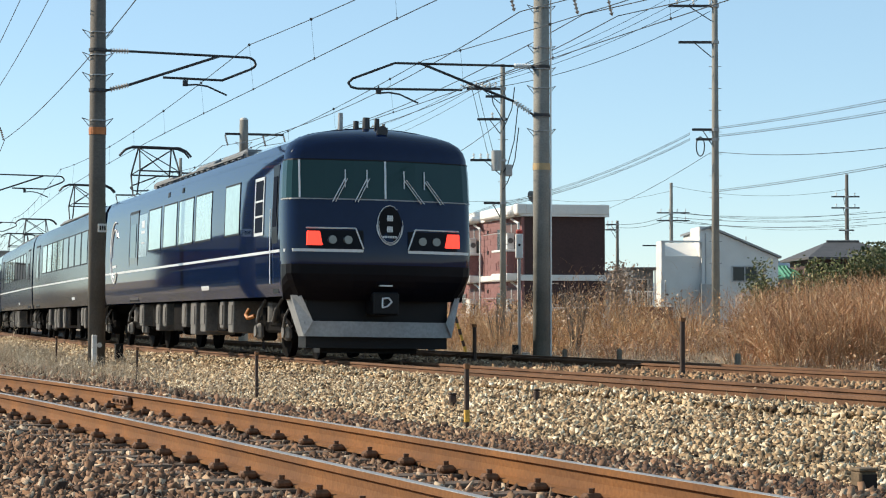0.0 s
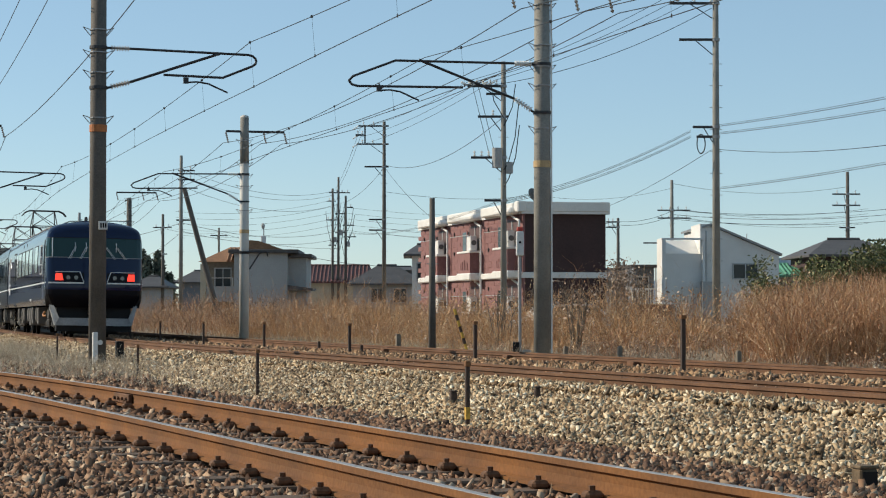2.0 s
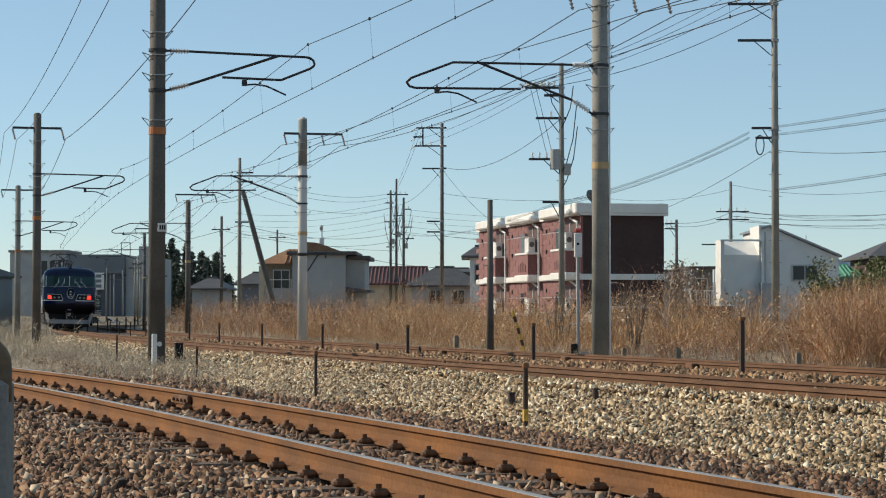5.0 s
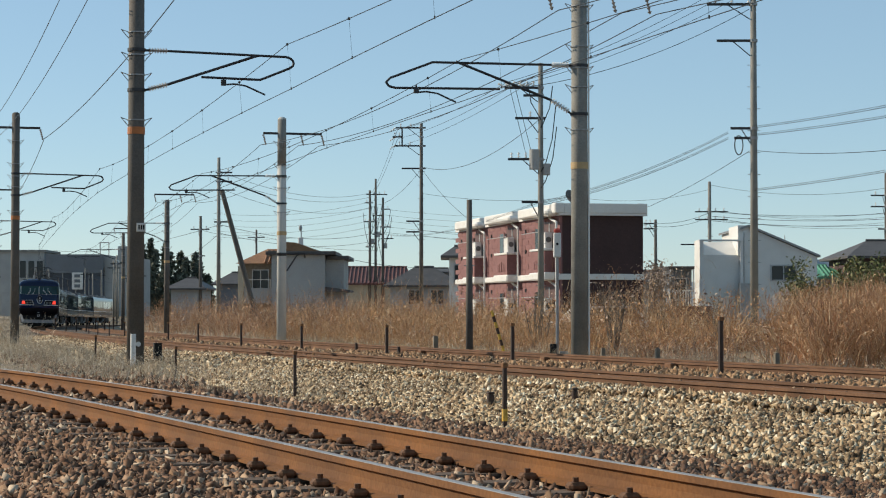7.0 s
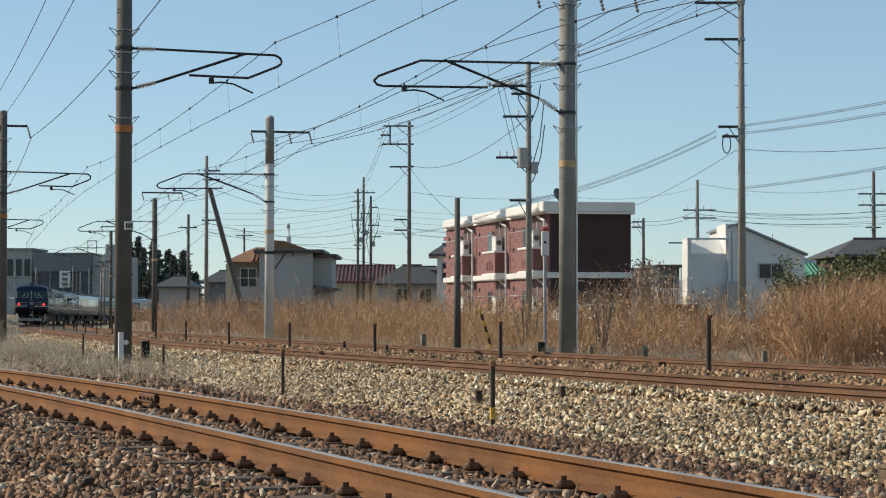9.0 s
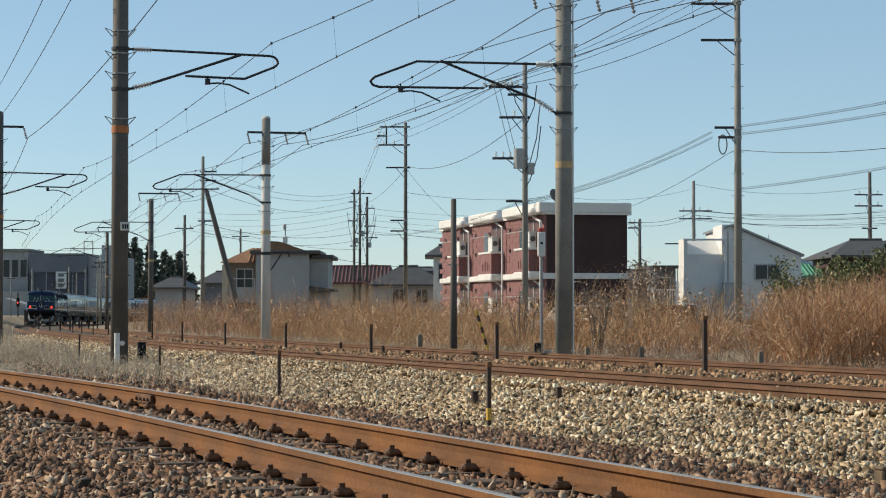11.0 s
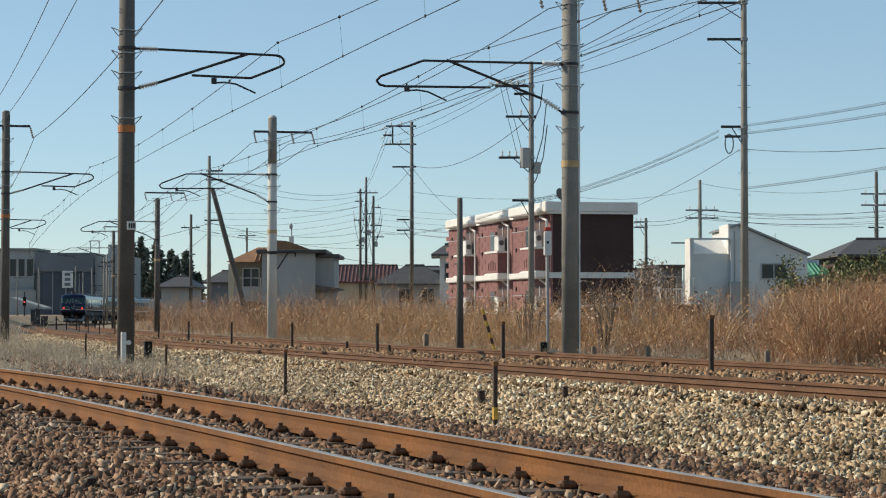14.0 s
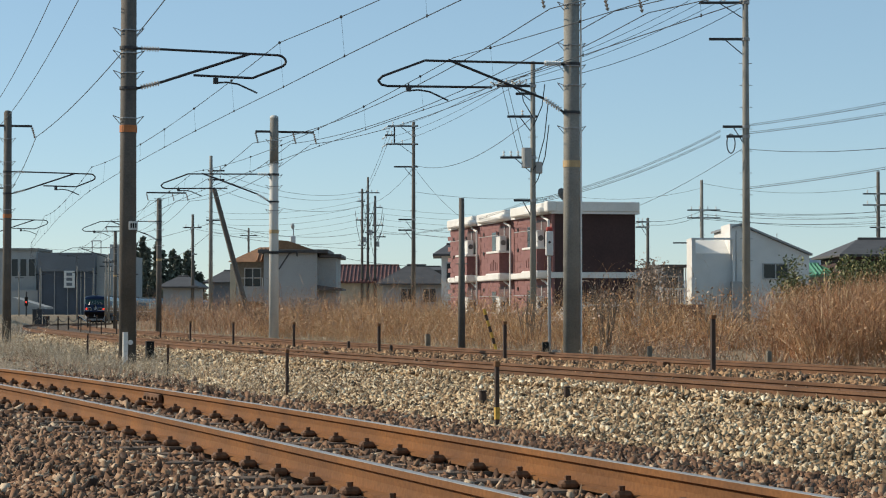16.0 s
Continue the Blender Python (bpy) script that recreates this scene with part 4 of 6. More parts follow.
def apartment_block():
    """A two-storey brick apartment block; its lit front runs away from the railway."""
    t = thing("apartment_building", "two-storey dark red brick apartment building with white eaves and balconies", "apartment building", pose(5.06, 97, 0, 0, 0, 12.1))
    K = 1.65
    part("wall", bx(B(), 0, 3.95, 0, 13.35 * K, -0.2, 5.85), M["brick"], t)
    part("gable_cladding", bx(B(), 0.004, 3.97, -0.04, 0.0, -0.2, 5.84), M["gable"], t, "brick gable end darkened for its shade")
    # roof edge: one rounded white fascia for each flat along the front, a straight one on the gable
    bm = bx(B(), -0.12, 4.12, -0.25, 22.3, 5.82, 5.98)
    bx(bm, 0.1, 4.12, -0.28, 0.2, 5.92, 6.38, 0.03)
    bx(bm, 3.8, 4.12, 0.2, 22.3, 5.86, 6.42, 0.03)
    part("roof", bm, M["white"], t)
    for i in range(3):
        y0 = i * 4.45 * K
        bm = bx(B(), -0.62, 0.25, y0 + 0.15 * K, y0 + 1.9 * K, 5.82, 6.12, 0.1)
        bx(bm, -0.36, 0.1, y0 + 0.35 * K, y0 + 4.1 * K, 5.9, 6.36, 0.06)
        if i == 0:
            bx(bm, -0.34, 0.12, -0.3, 0.4, 5.9, 6.4, 0.05)
        part("fascia", bm, M["white"], t, "rounded white fascia")
        # floor band
        bm = bx(B(), -0.72, 0.1, y0 + 0.15 * K, y0 + 1.9 * K, 2.83, 3.2, 0.06)
        bx(bm, -0.2, 0.1, y0, y0 + 4.45 * K, 2.86, 3.15, 0.04)
        part("floor_band", bm, M["white"], t)
        for lv, zb in ((0, 0.1), (1, 3.15)):
            # balcony with a pierced brick front
            bm = bx(B(), -0.65, -0.52, y0 + 0.25 * K, y0 + 1.75 * K, zb, zb + 1.05)
            bx(bm, -0.52, 0, y0 + 0.25 * K, y0 + 0.37 * K, zb, zb + 1.05)
            bx(bm, -0.52, 0, y0 + 1.68 * K, y0 + 1.8 * K, zb, zb + 1.05)
            for k in range(5):
                h = 0.35 + 0.08 * (2 - abs(2 - k))
                bx(bm, -0.68, -0.645, y0 + (0.5 + k * 0.22) * K, y0 + (0.58 + k * 0.22) * K, zb + 0.2, zb + 0.2 + h)
            bc = part("balcony", bm, M["brick"], t)
            part("coping", bx(B(), -0.7, 0.0, y0 + 0.2 * K, y0 + 1.85 * K, zb + 1.05, zb + 1.16, 0.02), M["white"], bc)
            # balcony shade as a flat dark panel with a glazed door, and a small window
            r = part("recess", bx(B(), -0.02, 0.05, y0 + 0.35 * K, y0 + 1.9 * K, zb + 0.05, zb + 2.45), M["recess"], t)
            part("window_frame", bx(B(), -0.05, 0.0, y0 + 1.08 * K, y0 + 1.16 * K, zb + 0.1, zb + 2.4), M["alu"], r)
            w = part("window", bx(B(), -0.03, 0.03, y0 + 2.2 * K, y0 + 2.75 * K, zb + 1.15, zb + 2.2), M["house_glass"], t)
            part("window_frame", bx(B(), -0.05, 0.0, y0 + 2.13 * K, y0 + 2.2 * K, zb + 1.1, zb + 2.25), M["brick"], w)
            # air conditioner on a bracket
            ac = part("air_conditioner", bx(B(), -0.52, -0.17, y0 + 0.5 * K, y0 + 1.0 * K, zb + 1.17, zb + 1.92, 0.03), M["white"], t, "white air conditioner unit")
            bm = B()
            bmesh.ops.create_cone(bm, cap_ends=True, segments=16, radius1=0.13, radius2=0.13, depth=0.03, matrix=Matrix.Translation((-0.345, y0 + 0.5 * K - 0.01, zb + 1.57)) @ pose(0, 0, 0, 90, 0, 0))
            part("fan_grille", bm, M["undergrey"], ac)
            part("laundry_bar", pipe(B(), [(-0.6, y0 + 0.5 * K, zb + 1.95), (-0.6, y0 + 3.0 * K, zb + 1.95)], 0.02, seg=5), M["alu"], t)
        # downpipe
        bm = B()
        pipe(bm, [(-0.2, y0 + 0.75 * K, 5.75), (-0.2, y0 - 0.02 * K, 5.5), (-0.2, y0 - 0.02 * K, -0.2)], 0.055, seg=8)
        pipe(bm, [(-0.2, y0 + 0.75 * K, 2.8), (-0.2, y0 - 0.02 * K, 2.55)], 0.055, seg=8)
        part("downpipe", bm, M["white"], t, "white downpipe")
        for k, (zz, yy) in enumerate(((5.3, 3.9), (5.25, 1.95), (2.4, 3.9), (4.3, 3.9))):
            part("vent", bx(B(), -0.05, 0.01, y0 + yy * K - 0.09, y0 + yy * K + 0.09, zz - 0.09, zz + 0.09), M["black"], t)
    part("gable_band", bx(B(), -0.1, 4.0, -0.12, 0.05, 2.85, 3.12, 0.01), M["white"], t)
    part("corner_post", bx(B(), -0.03, 0.08, -0.06, 0.0, 0, 5.8), M["brick"], t)
    part("meter_box", bx(B(), 0.5, 0.72, -0.12, 0, 2.3, 2.5), M["white"], t)
    part("vent_pipe", rod(B(), (3.0, -0.08, 0.9), (3.0, -0.08, 1.75), 0.06), M["white"], t)
    bm = B()
    bmesh.ops.create_cone(bm, cap_ends=True, segments=20, radius1=0.32, radius2=0.08, depth=0.12, matrix=Matrix.Translation((0.6, 0.2, 6.75)) @ pose(0, 0, 0, 70, 0, 30))
    rod(bm, (0.6, 0.3, 6.3), (0.6, 0.3, 6.85), 0.03)
    part("satellite_dish", bm, M["undergrey"], t)
    # brick courses on the front, as shallow raised rows
    me = None
    k = 0
    for z in np.arange(0.15, 5.7, 0.3):
        for y in np.arange(0.1, 21.0, 1.3):
            b0 = y + (0.65 if k % 2 else 0)
            if me is None:
                o = part("brick", bx(B(), -0.012, 0.0, 0, 1.22, 0, 0.24), M["brick"], t)
                me = o
                o.location = (0, b0, z)
            else:
                again(me, t, pose(0, b0, z))
        k += 1
    return t


apartment_block()


def white_house():
    t = thing("white_house", "white modern house with a mono-pitch roof behind the dry grass", "house", pose(0, 115, 0))
    part("side_wing", bx(B(), 13.72, 16.0, 0.4, 2.8, -0.2, 4.45), M["white"], t)
    bm = B()
    for a, b in ((13.64, 13.84), (15.86, 16.02)):
        bx(bm, a, b, 0.1, 2.6, -0.2, 5.3)
    bx(bm, 13.64, 16.02, 0.05, 0.3, 5.2, 5.3)
    part("balcony_frame", bm, M["white"], t)
    bm = B()
    vs = [bm.verts.new(p) for p in ((13.84, 0.5, 4.45), (15.8, 0.5, 4.45), (15.8, 2.6, 5.25), (13.84, 2.6, 5.25), (13.84, 0.5, 4.38), (15.8, 0.5, 4.38), (15.8, 2.6, 5.18), (13.84, 2.6, 5.18))]
    for f in ((0, 1, 2, 3), (4, 7, 6, 5), (0, 4, 5, 1), (1, 5, 6, 2), (2, 6, 7, 3), (3, 7, 4, 0)):
        bm.faces.new([vs[i] for i in f])
    part("wing_roof", bm, M["white"], t)
    part("main_wall", slab(B(), [(16.0, -0.2), (16.0, 5.9), (16.35, 5.97), (20.1, 4.35), (20.1, -0.2)], 0.3, 9), M["white"], t)
    part("roof", slab(B(), [(15.85, 5.95), (16.35, 6.12), (20.25, 4.45), (20.25, 4.33), (16.35, 6.0), (15.85, 5.83)], 0.1, 9.3), M["steel"], t, "thin grey metal roof edge")
    part("parapet", bx(B(), 15.75, 16.3, 0.2, 4, 4.4, 6.08), M["white"], t)
    window(t, 17.6, 18.9, 3.1, 3.85, 0.28, M["alu"])
    part("shed", bx(B(), 15.75, 16.4, -0.6, 0.25, -0.2, 2.9), M["render_grey"], t)
    part("downpipe", rod(B(), (16.08, 0.22, 2.9), (16.08, 0.22, 5.7), 0.05), M["alu"], t, "white downpipe")
    part("aerial", rod(B(), (18.6, 2, 5), (18.6, 2, 5.6), 0.02), M["steel"], t)
    for x in (13.5, 13.75):
        part("fence_board", bx(B(), x, x + 0.16, -0.9, -0.5, -0.2, 3.1), M["white"], t)
    return t


white_house()
garden_wall = part("garden_wall", bx(B(), 10.9, 13.9, 112, 112.15, -0.2, 1.65, 0.01), mat("red_brown_block", (0.20, 0.075, 0.06), 0.85, vary=0.25, big=1.2, fine=14, bump=0.2))
tagged(garden_wall, "low red-brown block garden wall before the houses", "wall", kind="structure")


def roof_rows(t, x0, x1, y0, z0, y1, z1, material, step=0.35):
    """Rows of roof tiles from the eaves up to the ridge."""
    n = max(3, int((x1 - x0) / step))
    for i in range(n):
        x = x0 + (x1 - x0) * (i + 0.5) / n
        part("tile_rib", rod(B(), (x, y0, z0 + 0.03), (x, y1, z1 + 0.03), step * 0.22, seg=6), material, t)


def hip_house(x, y, w, d, eave, ridge, wall_mat, roof_mat, label, turn=0, windows=(), rows=0.0, along=0.45):
    t = thing("house", label, "house", pose(x, y, 0, 0, 0, turn), group="houses beyond the field")
    part("wall", bx(B(), -w / 2, w / 2, 0, d, -0.2, eave), wall_mat, t)
    bm = B()
    o = 0.55
    e = [bm.verts.new(p) for p in ((-w / 2 - o, -o, eave - 0.12), (w / 2 + o, -o, eave - 0.12), (w / 2 + o, d + o, eave - 0.12), (-w / 2 - o, d + o, eave - 0.12))]
    u = [bm.verts.new(v.co + Vector((0, 0, 0.14))) for v in e]
    r = [bm.verts.new((-w / 2 * along, d / 2, ridge)), bm.verts.new((w / 2 * along, d / 2, ridge))]
    for f in ((e[3], e[2], e[1], e[0]), (u[0], u[1], r[1], r[0]), (u[2], u[3], r[0], r[1]), (u[1], u[2], r[1]), (u[3], u[0], r[0])):
        bm.faces.new(f)
    for i in range(4):
        bm.faces.new((e[i], e[(i + 1) % 4], u[(i + 1) % 4], u[i]))
    rf = part("roof", bm, roof_mat, t)
    part("ridge_cap", rod(B(), (-w / 2 * along, d / 2, ridge), (w / 2 * along, d / 2, ridge), 0.12, seg=6), roof_mat, rf)
    for x0, x1, z0, z1 in windows:
        window(t, x0, x1, z0, z1, -0.01, M["alu"])
    if rows:
        roof_rows(rf, -w / 2 * along, w / 2 * along, -o, eave, d / 2, ridge, roof_mat, rows)
    return t


def grey_house():
    """A rendered house with a tiled front wing."""
    t = thing("house", "two-storey grey rendered house with an orange tiled wing", "house", pose(0, 150, 0), group="houses beyond the field")
    part("main_wall", bx(B(), -12.8, -9.0, 0, 8, -0.2, 5.35), M["render_grey"], t)
    part("rear_wall", bx(B(), -9.0, -7.7, 1.2, 8, -0.2, 5.1), M["render_grey"], t)
    part("main_roof", bx(B(), -13.2, -8.2, -0.4, 8.3, 5.35, 5.62, 0.03), M["tile_grey"], t)
    part("rear_roof", bx(B(), -8.9, -7.3, 0.7, 8.3, 5.05, 5.32, 0.03), M["tile_grey"], t)
    part("lower_roof", slab(B(), [(-9.1, 2.7), (-7.2, 2.7), (-7.2, 2.85), (-9.1, 3.1)], 0.2, 6), M["tile_grey"], t)
    # cream wing takes a darker colour that holds its shadow
    part("front_wing", bx(B(), -15.1, -12.8, 3, 9, -0.2, 4.85), M["stake"], t)
    bm = B()
    vs = [bm.verts.new(p) for p in ((-15.6, 2.4, 4.8), (-12.7, 2.4, 4.8), (-12.7, 6, 5.95), (-13.6, 6, 5.95), (-15.6, 9.5, 4.8), (-12.7, 9.5, 4.8))]
    for f in ((0, 1, 2, 3), (0, 3, 4), (3, 2, 5, 4), (4, 5, 1, 0)):
        bm.faces.new([vs[i] for i in f])
    w = part("wing_roof", bm, M["tile_orange"], t, "orange tiled roof")
    roof_rows(w, -13.65, -12.75, 2.4, 4.82, 5.7, 5.86, M["tile_orange"], 0.3)
    part("upper_roof", slab(B(), [(-12.6, 5.6), (-11.9, 6.35), (-11.2, 6.3), (-9.2, 5.6)], 2, 6), M["tile_orange"], t)
    b = part("balcony", bx(B(), -15.3, -12.8, 1.2, 3, 1.9, 3.0), M["render_grey"], t)
    part("balcony_rail", pipe(B(), [(-15.2, 1.3, 3.0), (-15.2, 1.3, 3.6), (-13.0, 1.3, 3.6), (-13.0, 1.3, 3.0)], 0.03, seg=5), M["alu"], b)
    bm = B()
    window(t, -14.4, -13.3, 2.95, 4.3, 2.98, M["alu"])
    part("pillar", bx(B(), -15.3, -14.9, 1.0, 1.4, -0.2, 4.6), M["cream"], t)
    part("tank_stand", rod(B(), (-10.9, 3, 5.6), (-10.9, 3, 7.6), 0.04), M["steel"], t)
    part("water_heater", bx(B(), -11.1, -10.75, 2.8, 3.2, 6.0, 6.7, 0.04), M["white"], t)
    bm = B()
    bmesh.ops.create_icosphere(bm, subdivisions=2, radius=0.17, matrix=Matrix.Translation((-10.95, 3, 7.4)) @ Matrix.Diagonal((0.8, 0.8, 1.3, 1)))
    part("roof_fan", bm, M["render_grey"], t)
    return t


grey_house()
hip_house(-7.2, 200, 6.2, 8, 3.9, 5.55, M["cream"], M["tile_red"], "house with a red-brown tiled roof", rows=0.35, along=0.95)
hip_house(-2.2, 170, 5.4, 8, 3.4, 4.95, M["render_grey"], M["tile_grey"], "low house with a dark grey hipped roof", windows=((-1.2, -0.2, 1.9, 3.0), (0.6, 1.6, 1.9, 3.0)), along=0.3)
hip_house(0.55, 135, 1.3, 6, 4.9, 5.6, M["white"], M["tile_grey"], "white house beside the brick apartment building", windows=((-0.3, 0.3, 3.2, 4.3),), along=0.5)
hip_house(-1.6, 210, 3.4, 6, 5.2, 5.6, M["cladding2"], M["tile_grey"], "blue-grey house far behind the roofs", along=0.8)
hip_house(24.2, 135, 1.9, 5, 3.55, 4.3, M["render_grey"], M["tile_green"], "small house with a green metal roof", rows=0.4, along=0.4)
hip_house(27.6, 130, 5.2, 9, 4.75, 5.85, M["gable"], M["tile_grey"], "house with a dark gabled roof behind the bushes", along=0.4)
hip_house(12.4, 132, 2.6, 5, 3.2, 3.9, M["render_grey"], M["tile_grey"], "low grey house between the larger ones", along=0.6)
hip_house(-23.95, 190, 2.7, 8, 3.35, 4.35, M["render_grey"], M["tile_grey"], "low grey house with a dark roof near the line", along=0.35)
hip_house(-20.7, 210, 5.4, 8, 4.0, 5.2, M["cladding2"], M["tile_grey"], "small dark house among the poles", along=0.6)
hip_house(-42.8, 160, 7.0, 9, 4.1, 5.6, M["render_grey"], M["tile_grey"], "white house with a dark roof beside the railway", turn=-18, windows=((-0.6, 0.4, 2.6, 3.6), (1.9, 2.6, 2.2, 3.2)), along=0.5)
hip_house(-61, 250, 7, 9, 5.2, 6.6, M["render_grey"], M["tile_grey"], "grey house behind the line", windows=((1.0, 2.4, 3.0, 4.3),), along=0.5)


def balcony_house():
    """A narrow house end with a railed balcony between the larger houses."""
    t = thing("house", "narrow grey-brown house with a white slatted balcony", "house", pose(0, 120, 0), group="houses beyond the field")
    part("wall", bx(B(), 12.5, 13.75, 0, 6, -0.2, 3.75), M["cladding2"], t)
    part("roof", bx(B(), 12.35, 13.85, -0.9, 6.2, 3.75, 3.92, 0.02), M["tile_grey"], t)
    window(t, 12.8, 13.4, 2.1, 3.2, -0.02, M["alu"])
    b = part("balcony_floor", bx(B(), 12.4, 13.8, -0.9, 0, 1.45, 1.6), M["render_grey"], t)
    part("handrail", bx(B(), 12.4, 13.8, -0.92, -0.86, 2.5, 2.58), M["white"], b)
    for i in range(10):
        part("baluster", bx(B(), 12.42 + i * 0.145, 12.47 + i * 0.145, -0.91, -0.87, 1.6, 2.5), M["white"], b)
    for x in (12.42, 13.72):
        part("balcony_post", bx(B(), x, x + 0.07, -0.9, -0.83, -0.2, 3.75), M["white"], t)
    return t


balcony_house()


def warehouse():
    t = thing("warehouse", "large dark blue clad warehouse with a pale sign", "warehouse", pose(0, 335, 0))
    part("wall", bx(B(), -64.6, -55.4, 0, 20, -1, 8.0), M["cladding"], t)
    part("upper_wall", bx(B(), -64.6, -55.4, -0.4, 20, 7.2, 10.2), M["cladding2"], t)
    part("annex", bx(B(), -55.4, -50.8, 1, 20, -1, 9.8), M["render_grey"], t)
    part("stair_tower", bx(B(), -53.6, -51.6, 3, 9, 9.8, 11.6), M["render_grey"], t)
    part("roof_frame", pipe(B(), [(-56.6, 4, 10.2), (-56.6, 4, 12.2), (-55.2, 4, 12.2), (-55.2, 4, 10.2)], 0.08, seg=5), M["steel"], t)
    s = part("sign", bx(B(), -60.3, -58.6, -0.75, -0.45, 4.6, 7.3), M["white"], t, "pale upright sign with unreadable marks")
    bm = B()
    for i in range(3):
        bx(bm, -59.9, -59.0, -0.8, -0.75, 4.9 + i * 0.8, 5.4 + i * 0.8)
    part("sign_marks", bm, M["cladding2"], s)
    for i in range(5):
        part("drainpipe", rod(B(), (-64 + i * 2.1, -0.1, 0), (-64 + i * 2.1, -0.1, 7.2), 0.1), M["steel"], t)
    return t


warehouse()


def office():
    t = thing("office_building", "grey flat-roofed building beyond the railway curve", "building", pose(0, 345, 0))
    part("wall", bx(B(), -76, -66.8, 0, 12, -1, 10.8), M["render_grey"], t)
    part("roof", bx(B(), -76.2, -66.4, -0.4, 12.2, 10.8, 11.2), M["concrete"], t)
    for i in range(3):
        window(t, -70.8 + i * 1.4, -69.8 + i * 1.4, 6.6, 9.4, -0.02, M["alu"], 1)
    part("lower_wing", bx(B(), -72, -62.5, -8, -1, -1, 4.2), M["render_grey"], t)
    part("canopy", slab(B(), [(-64.5, 2.2), (-59.5, 1.2), (-59.5, 1.5), (-64.5, 3.0)], -30, -24), M["render_grey"], t)
    return t


office()


# ---- utility poles and their wires ----
def utility_pole(x, y, top, r, arms=(), extras="", material=None, base=0.0, label="grey concrete utility pole with cross-arms and wires"):
    t = thing("utility_pole", label, "utility pole", pose(x, y, 0), group="utility poles")
    part("pole", rod(B(), (0, 0, base), (0, 0, top), r, r * 0.68, seg=12), material or M["concrete_dark"], t, smooth=True)
    for z, a, b, pins in arms:
        arm = part("cross_arm", bx(B(), a, b, -0.06, 0.04, z - 0.05, z + 0.05), M["steel_dark"], t)
        if b - a > 0.9:
            part("arm_brace", rod(B(), (a + (b - a) * 0.42, -0.02, z - 0.04), (-r * 0.8, -0.02, z - 0.62), 0.022, seg=5), M["steel_dark"], arm)
        part("arm_band", rod(B(), (0, 0, z - 0.06), (0, 0, z + 0.06), r * 0.98, seg=12), M["steel"], arm)
        for i in range(pins):
            px = a + (b - a) * (i + 0.5) / pins
            bm = B()
            insulator_bar(bm, (px, 0, z + 0.05), (px, 0, z + 0.3), 2, 0.07)
            part("pin_insulator", bm, M["porcelain"], arm)
    bolt = None
    for i in range(int(top - 3)):
        z = 2.5 + i * 0.9
        if z < top - 1:
            if bolt is None:
                bolt = part("step_bolt", rod(B(), (-r * 1.45, 0, 0), (r * 1.5, 0, 0.0), 0.012, seg=4), M["steel"], t)
                bolt.location.z = z
            else:
                again(bolt, t, pose(0, 0, z))
    if "can" in extras:
        part("transformer", rod(B(), (-0.28, -0.15, top * 0.62), (-0.28, -0.15, top * 0.62 + 0.85), 0.22, seg=14), M["render_grey"], t, "grey pole transformer")
    if "strain" in extras:
        for px in (-1.55, -1.23, -0.94, -0.65):
            for sg in (-1, 1):
                bm = B()
                insulator_bar(bm, (px, 0, 11.03), (px + sg * 0.28, -0.1 * sg, 11.18), 4, 0.06)
                part("strain_insulator", bm, M["porcelain"], t)
    if "drops" in extras:
        rd = random.Random(int(abs(x) * 100))
        for i in range(4):
            z1 = top * rd.uniform(0.72, 0.93)
            z2 = z1 - rd.uniform(1.2, 3.2)
            q = rd.choice((-1, 1)) * rd.uniform(0.4, 1.0)
            part("drop_cable", pipe(B(), [(q, -0.05, z1), (q * 0.75, -0.1, (z1 + z2) / 2 - 0.2), (q * 0.3, -0.12, z2), (0, -r, z2 - 0.3)], 0.022, seg=5), M["wire"], t)
        part("cable_box", bx(B(), r * 0.7, r * 0.7 + 0.3, -0.15, 0.15, top * 0.6, top * 0.6 + 0.5, 0.03), M["render_grey"], t)
    if "loop" in extras:
        bm = B()
        for k in range(14):
            a0, a1 = 2 * math.pi * k / 14, 2 * math.pi * (k + 1) / 14
            rod(bm, (-0.62 + 0.17 * math.cos(a0), -0.05, 8.2 + 0.4 * math.sin(a0)), (-0.62 + 0.17 * math.cos(a1), -0.05, 8.2 + 0.4 * math.sin(a1)), 0.025, seg=5)
        part("cable_loop", bm, M["wire"], t)
    return t


utility_pole(12.42, 86, 14.6, 0.175, ((14.0, -1.9, 0.15, 3), (12.5, -1.5, 0.1, 0), (8.9, -0.95, 0.1, 0), (8.5, -0.8, 0.1, 0)), "loop", M["concrete"])
utility_pole(3.86, 90, 12.05, 0.145, ((10.99, -1.55, 0.12, 6), (10.66, -0.74, 0.1, 0), (9.68, -1.1, 0.2, 1), (7.92, -1.4, 0.12, 5), (6.08, -0.82, 0.1, 0)), "can drops strain", M["concrete"])
utility_pole(-1.95, 139, 13.8, 0.15, ((13.5, -1.7, 0.3, 3), (12.9, -1.9, -1.3, 2), (12.3, -1.8, 0.3, 3), (10.8, -1.3, 0.3, 0), (7.3, -1.0, 0.1, 0), (6.6, -1.0, 0.1, 0)))
utility_pole(-7.7, 200, 12.8, 0.14, ((11.6, -0.5, 0.3, 2), (9.8, -0.6, 0.4, 3), (7.4, -0.4, 0.3, 2)), "drops")
utility_pole(-7.15, 200, 13.9, 0.14, ((12.4, -0.9, 1.1, 4), (10.4, -0.3, 0.7, 2), (8.6, -0.3, 0.6, 2)), "drops")
utility_pole(-6.46, 200, 12.1, 0.15, ((11.0, -0.2, 0.7, 2), (9.3, -0.3, 0.8, 3), (8.2, -0.2, 1.0, 3)), "drops")
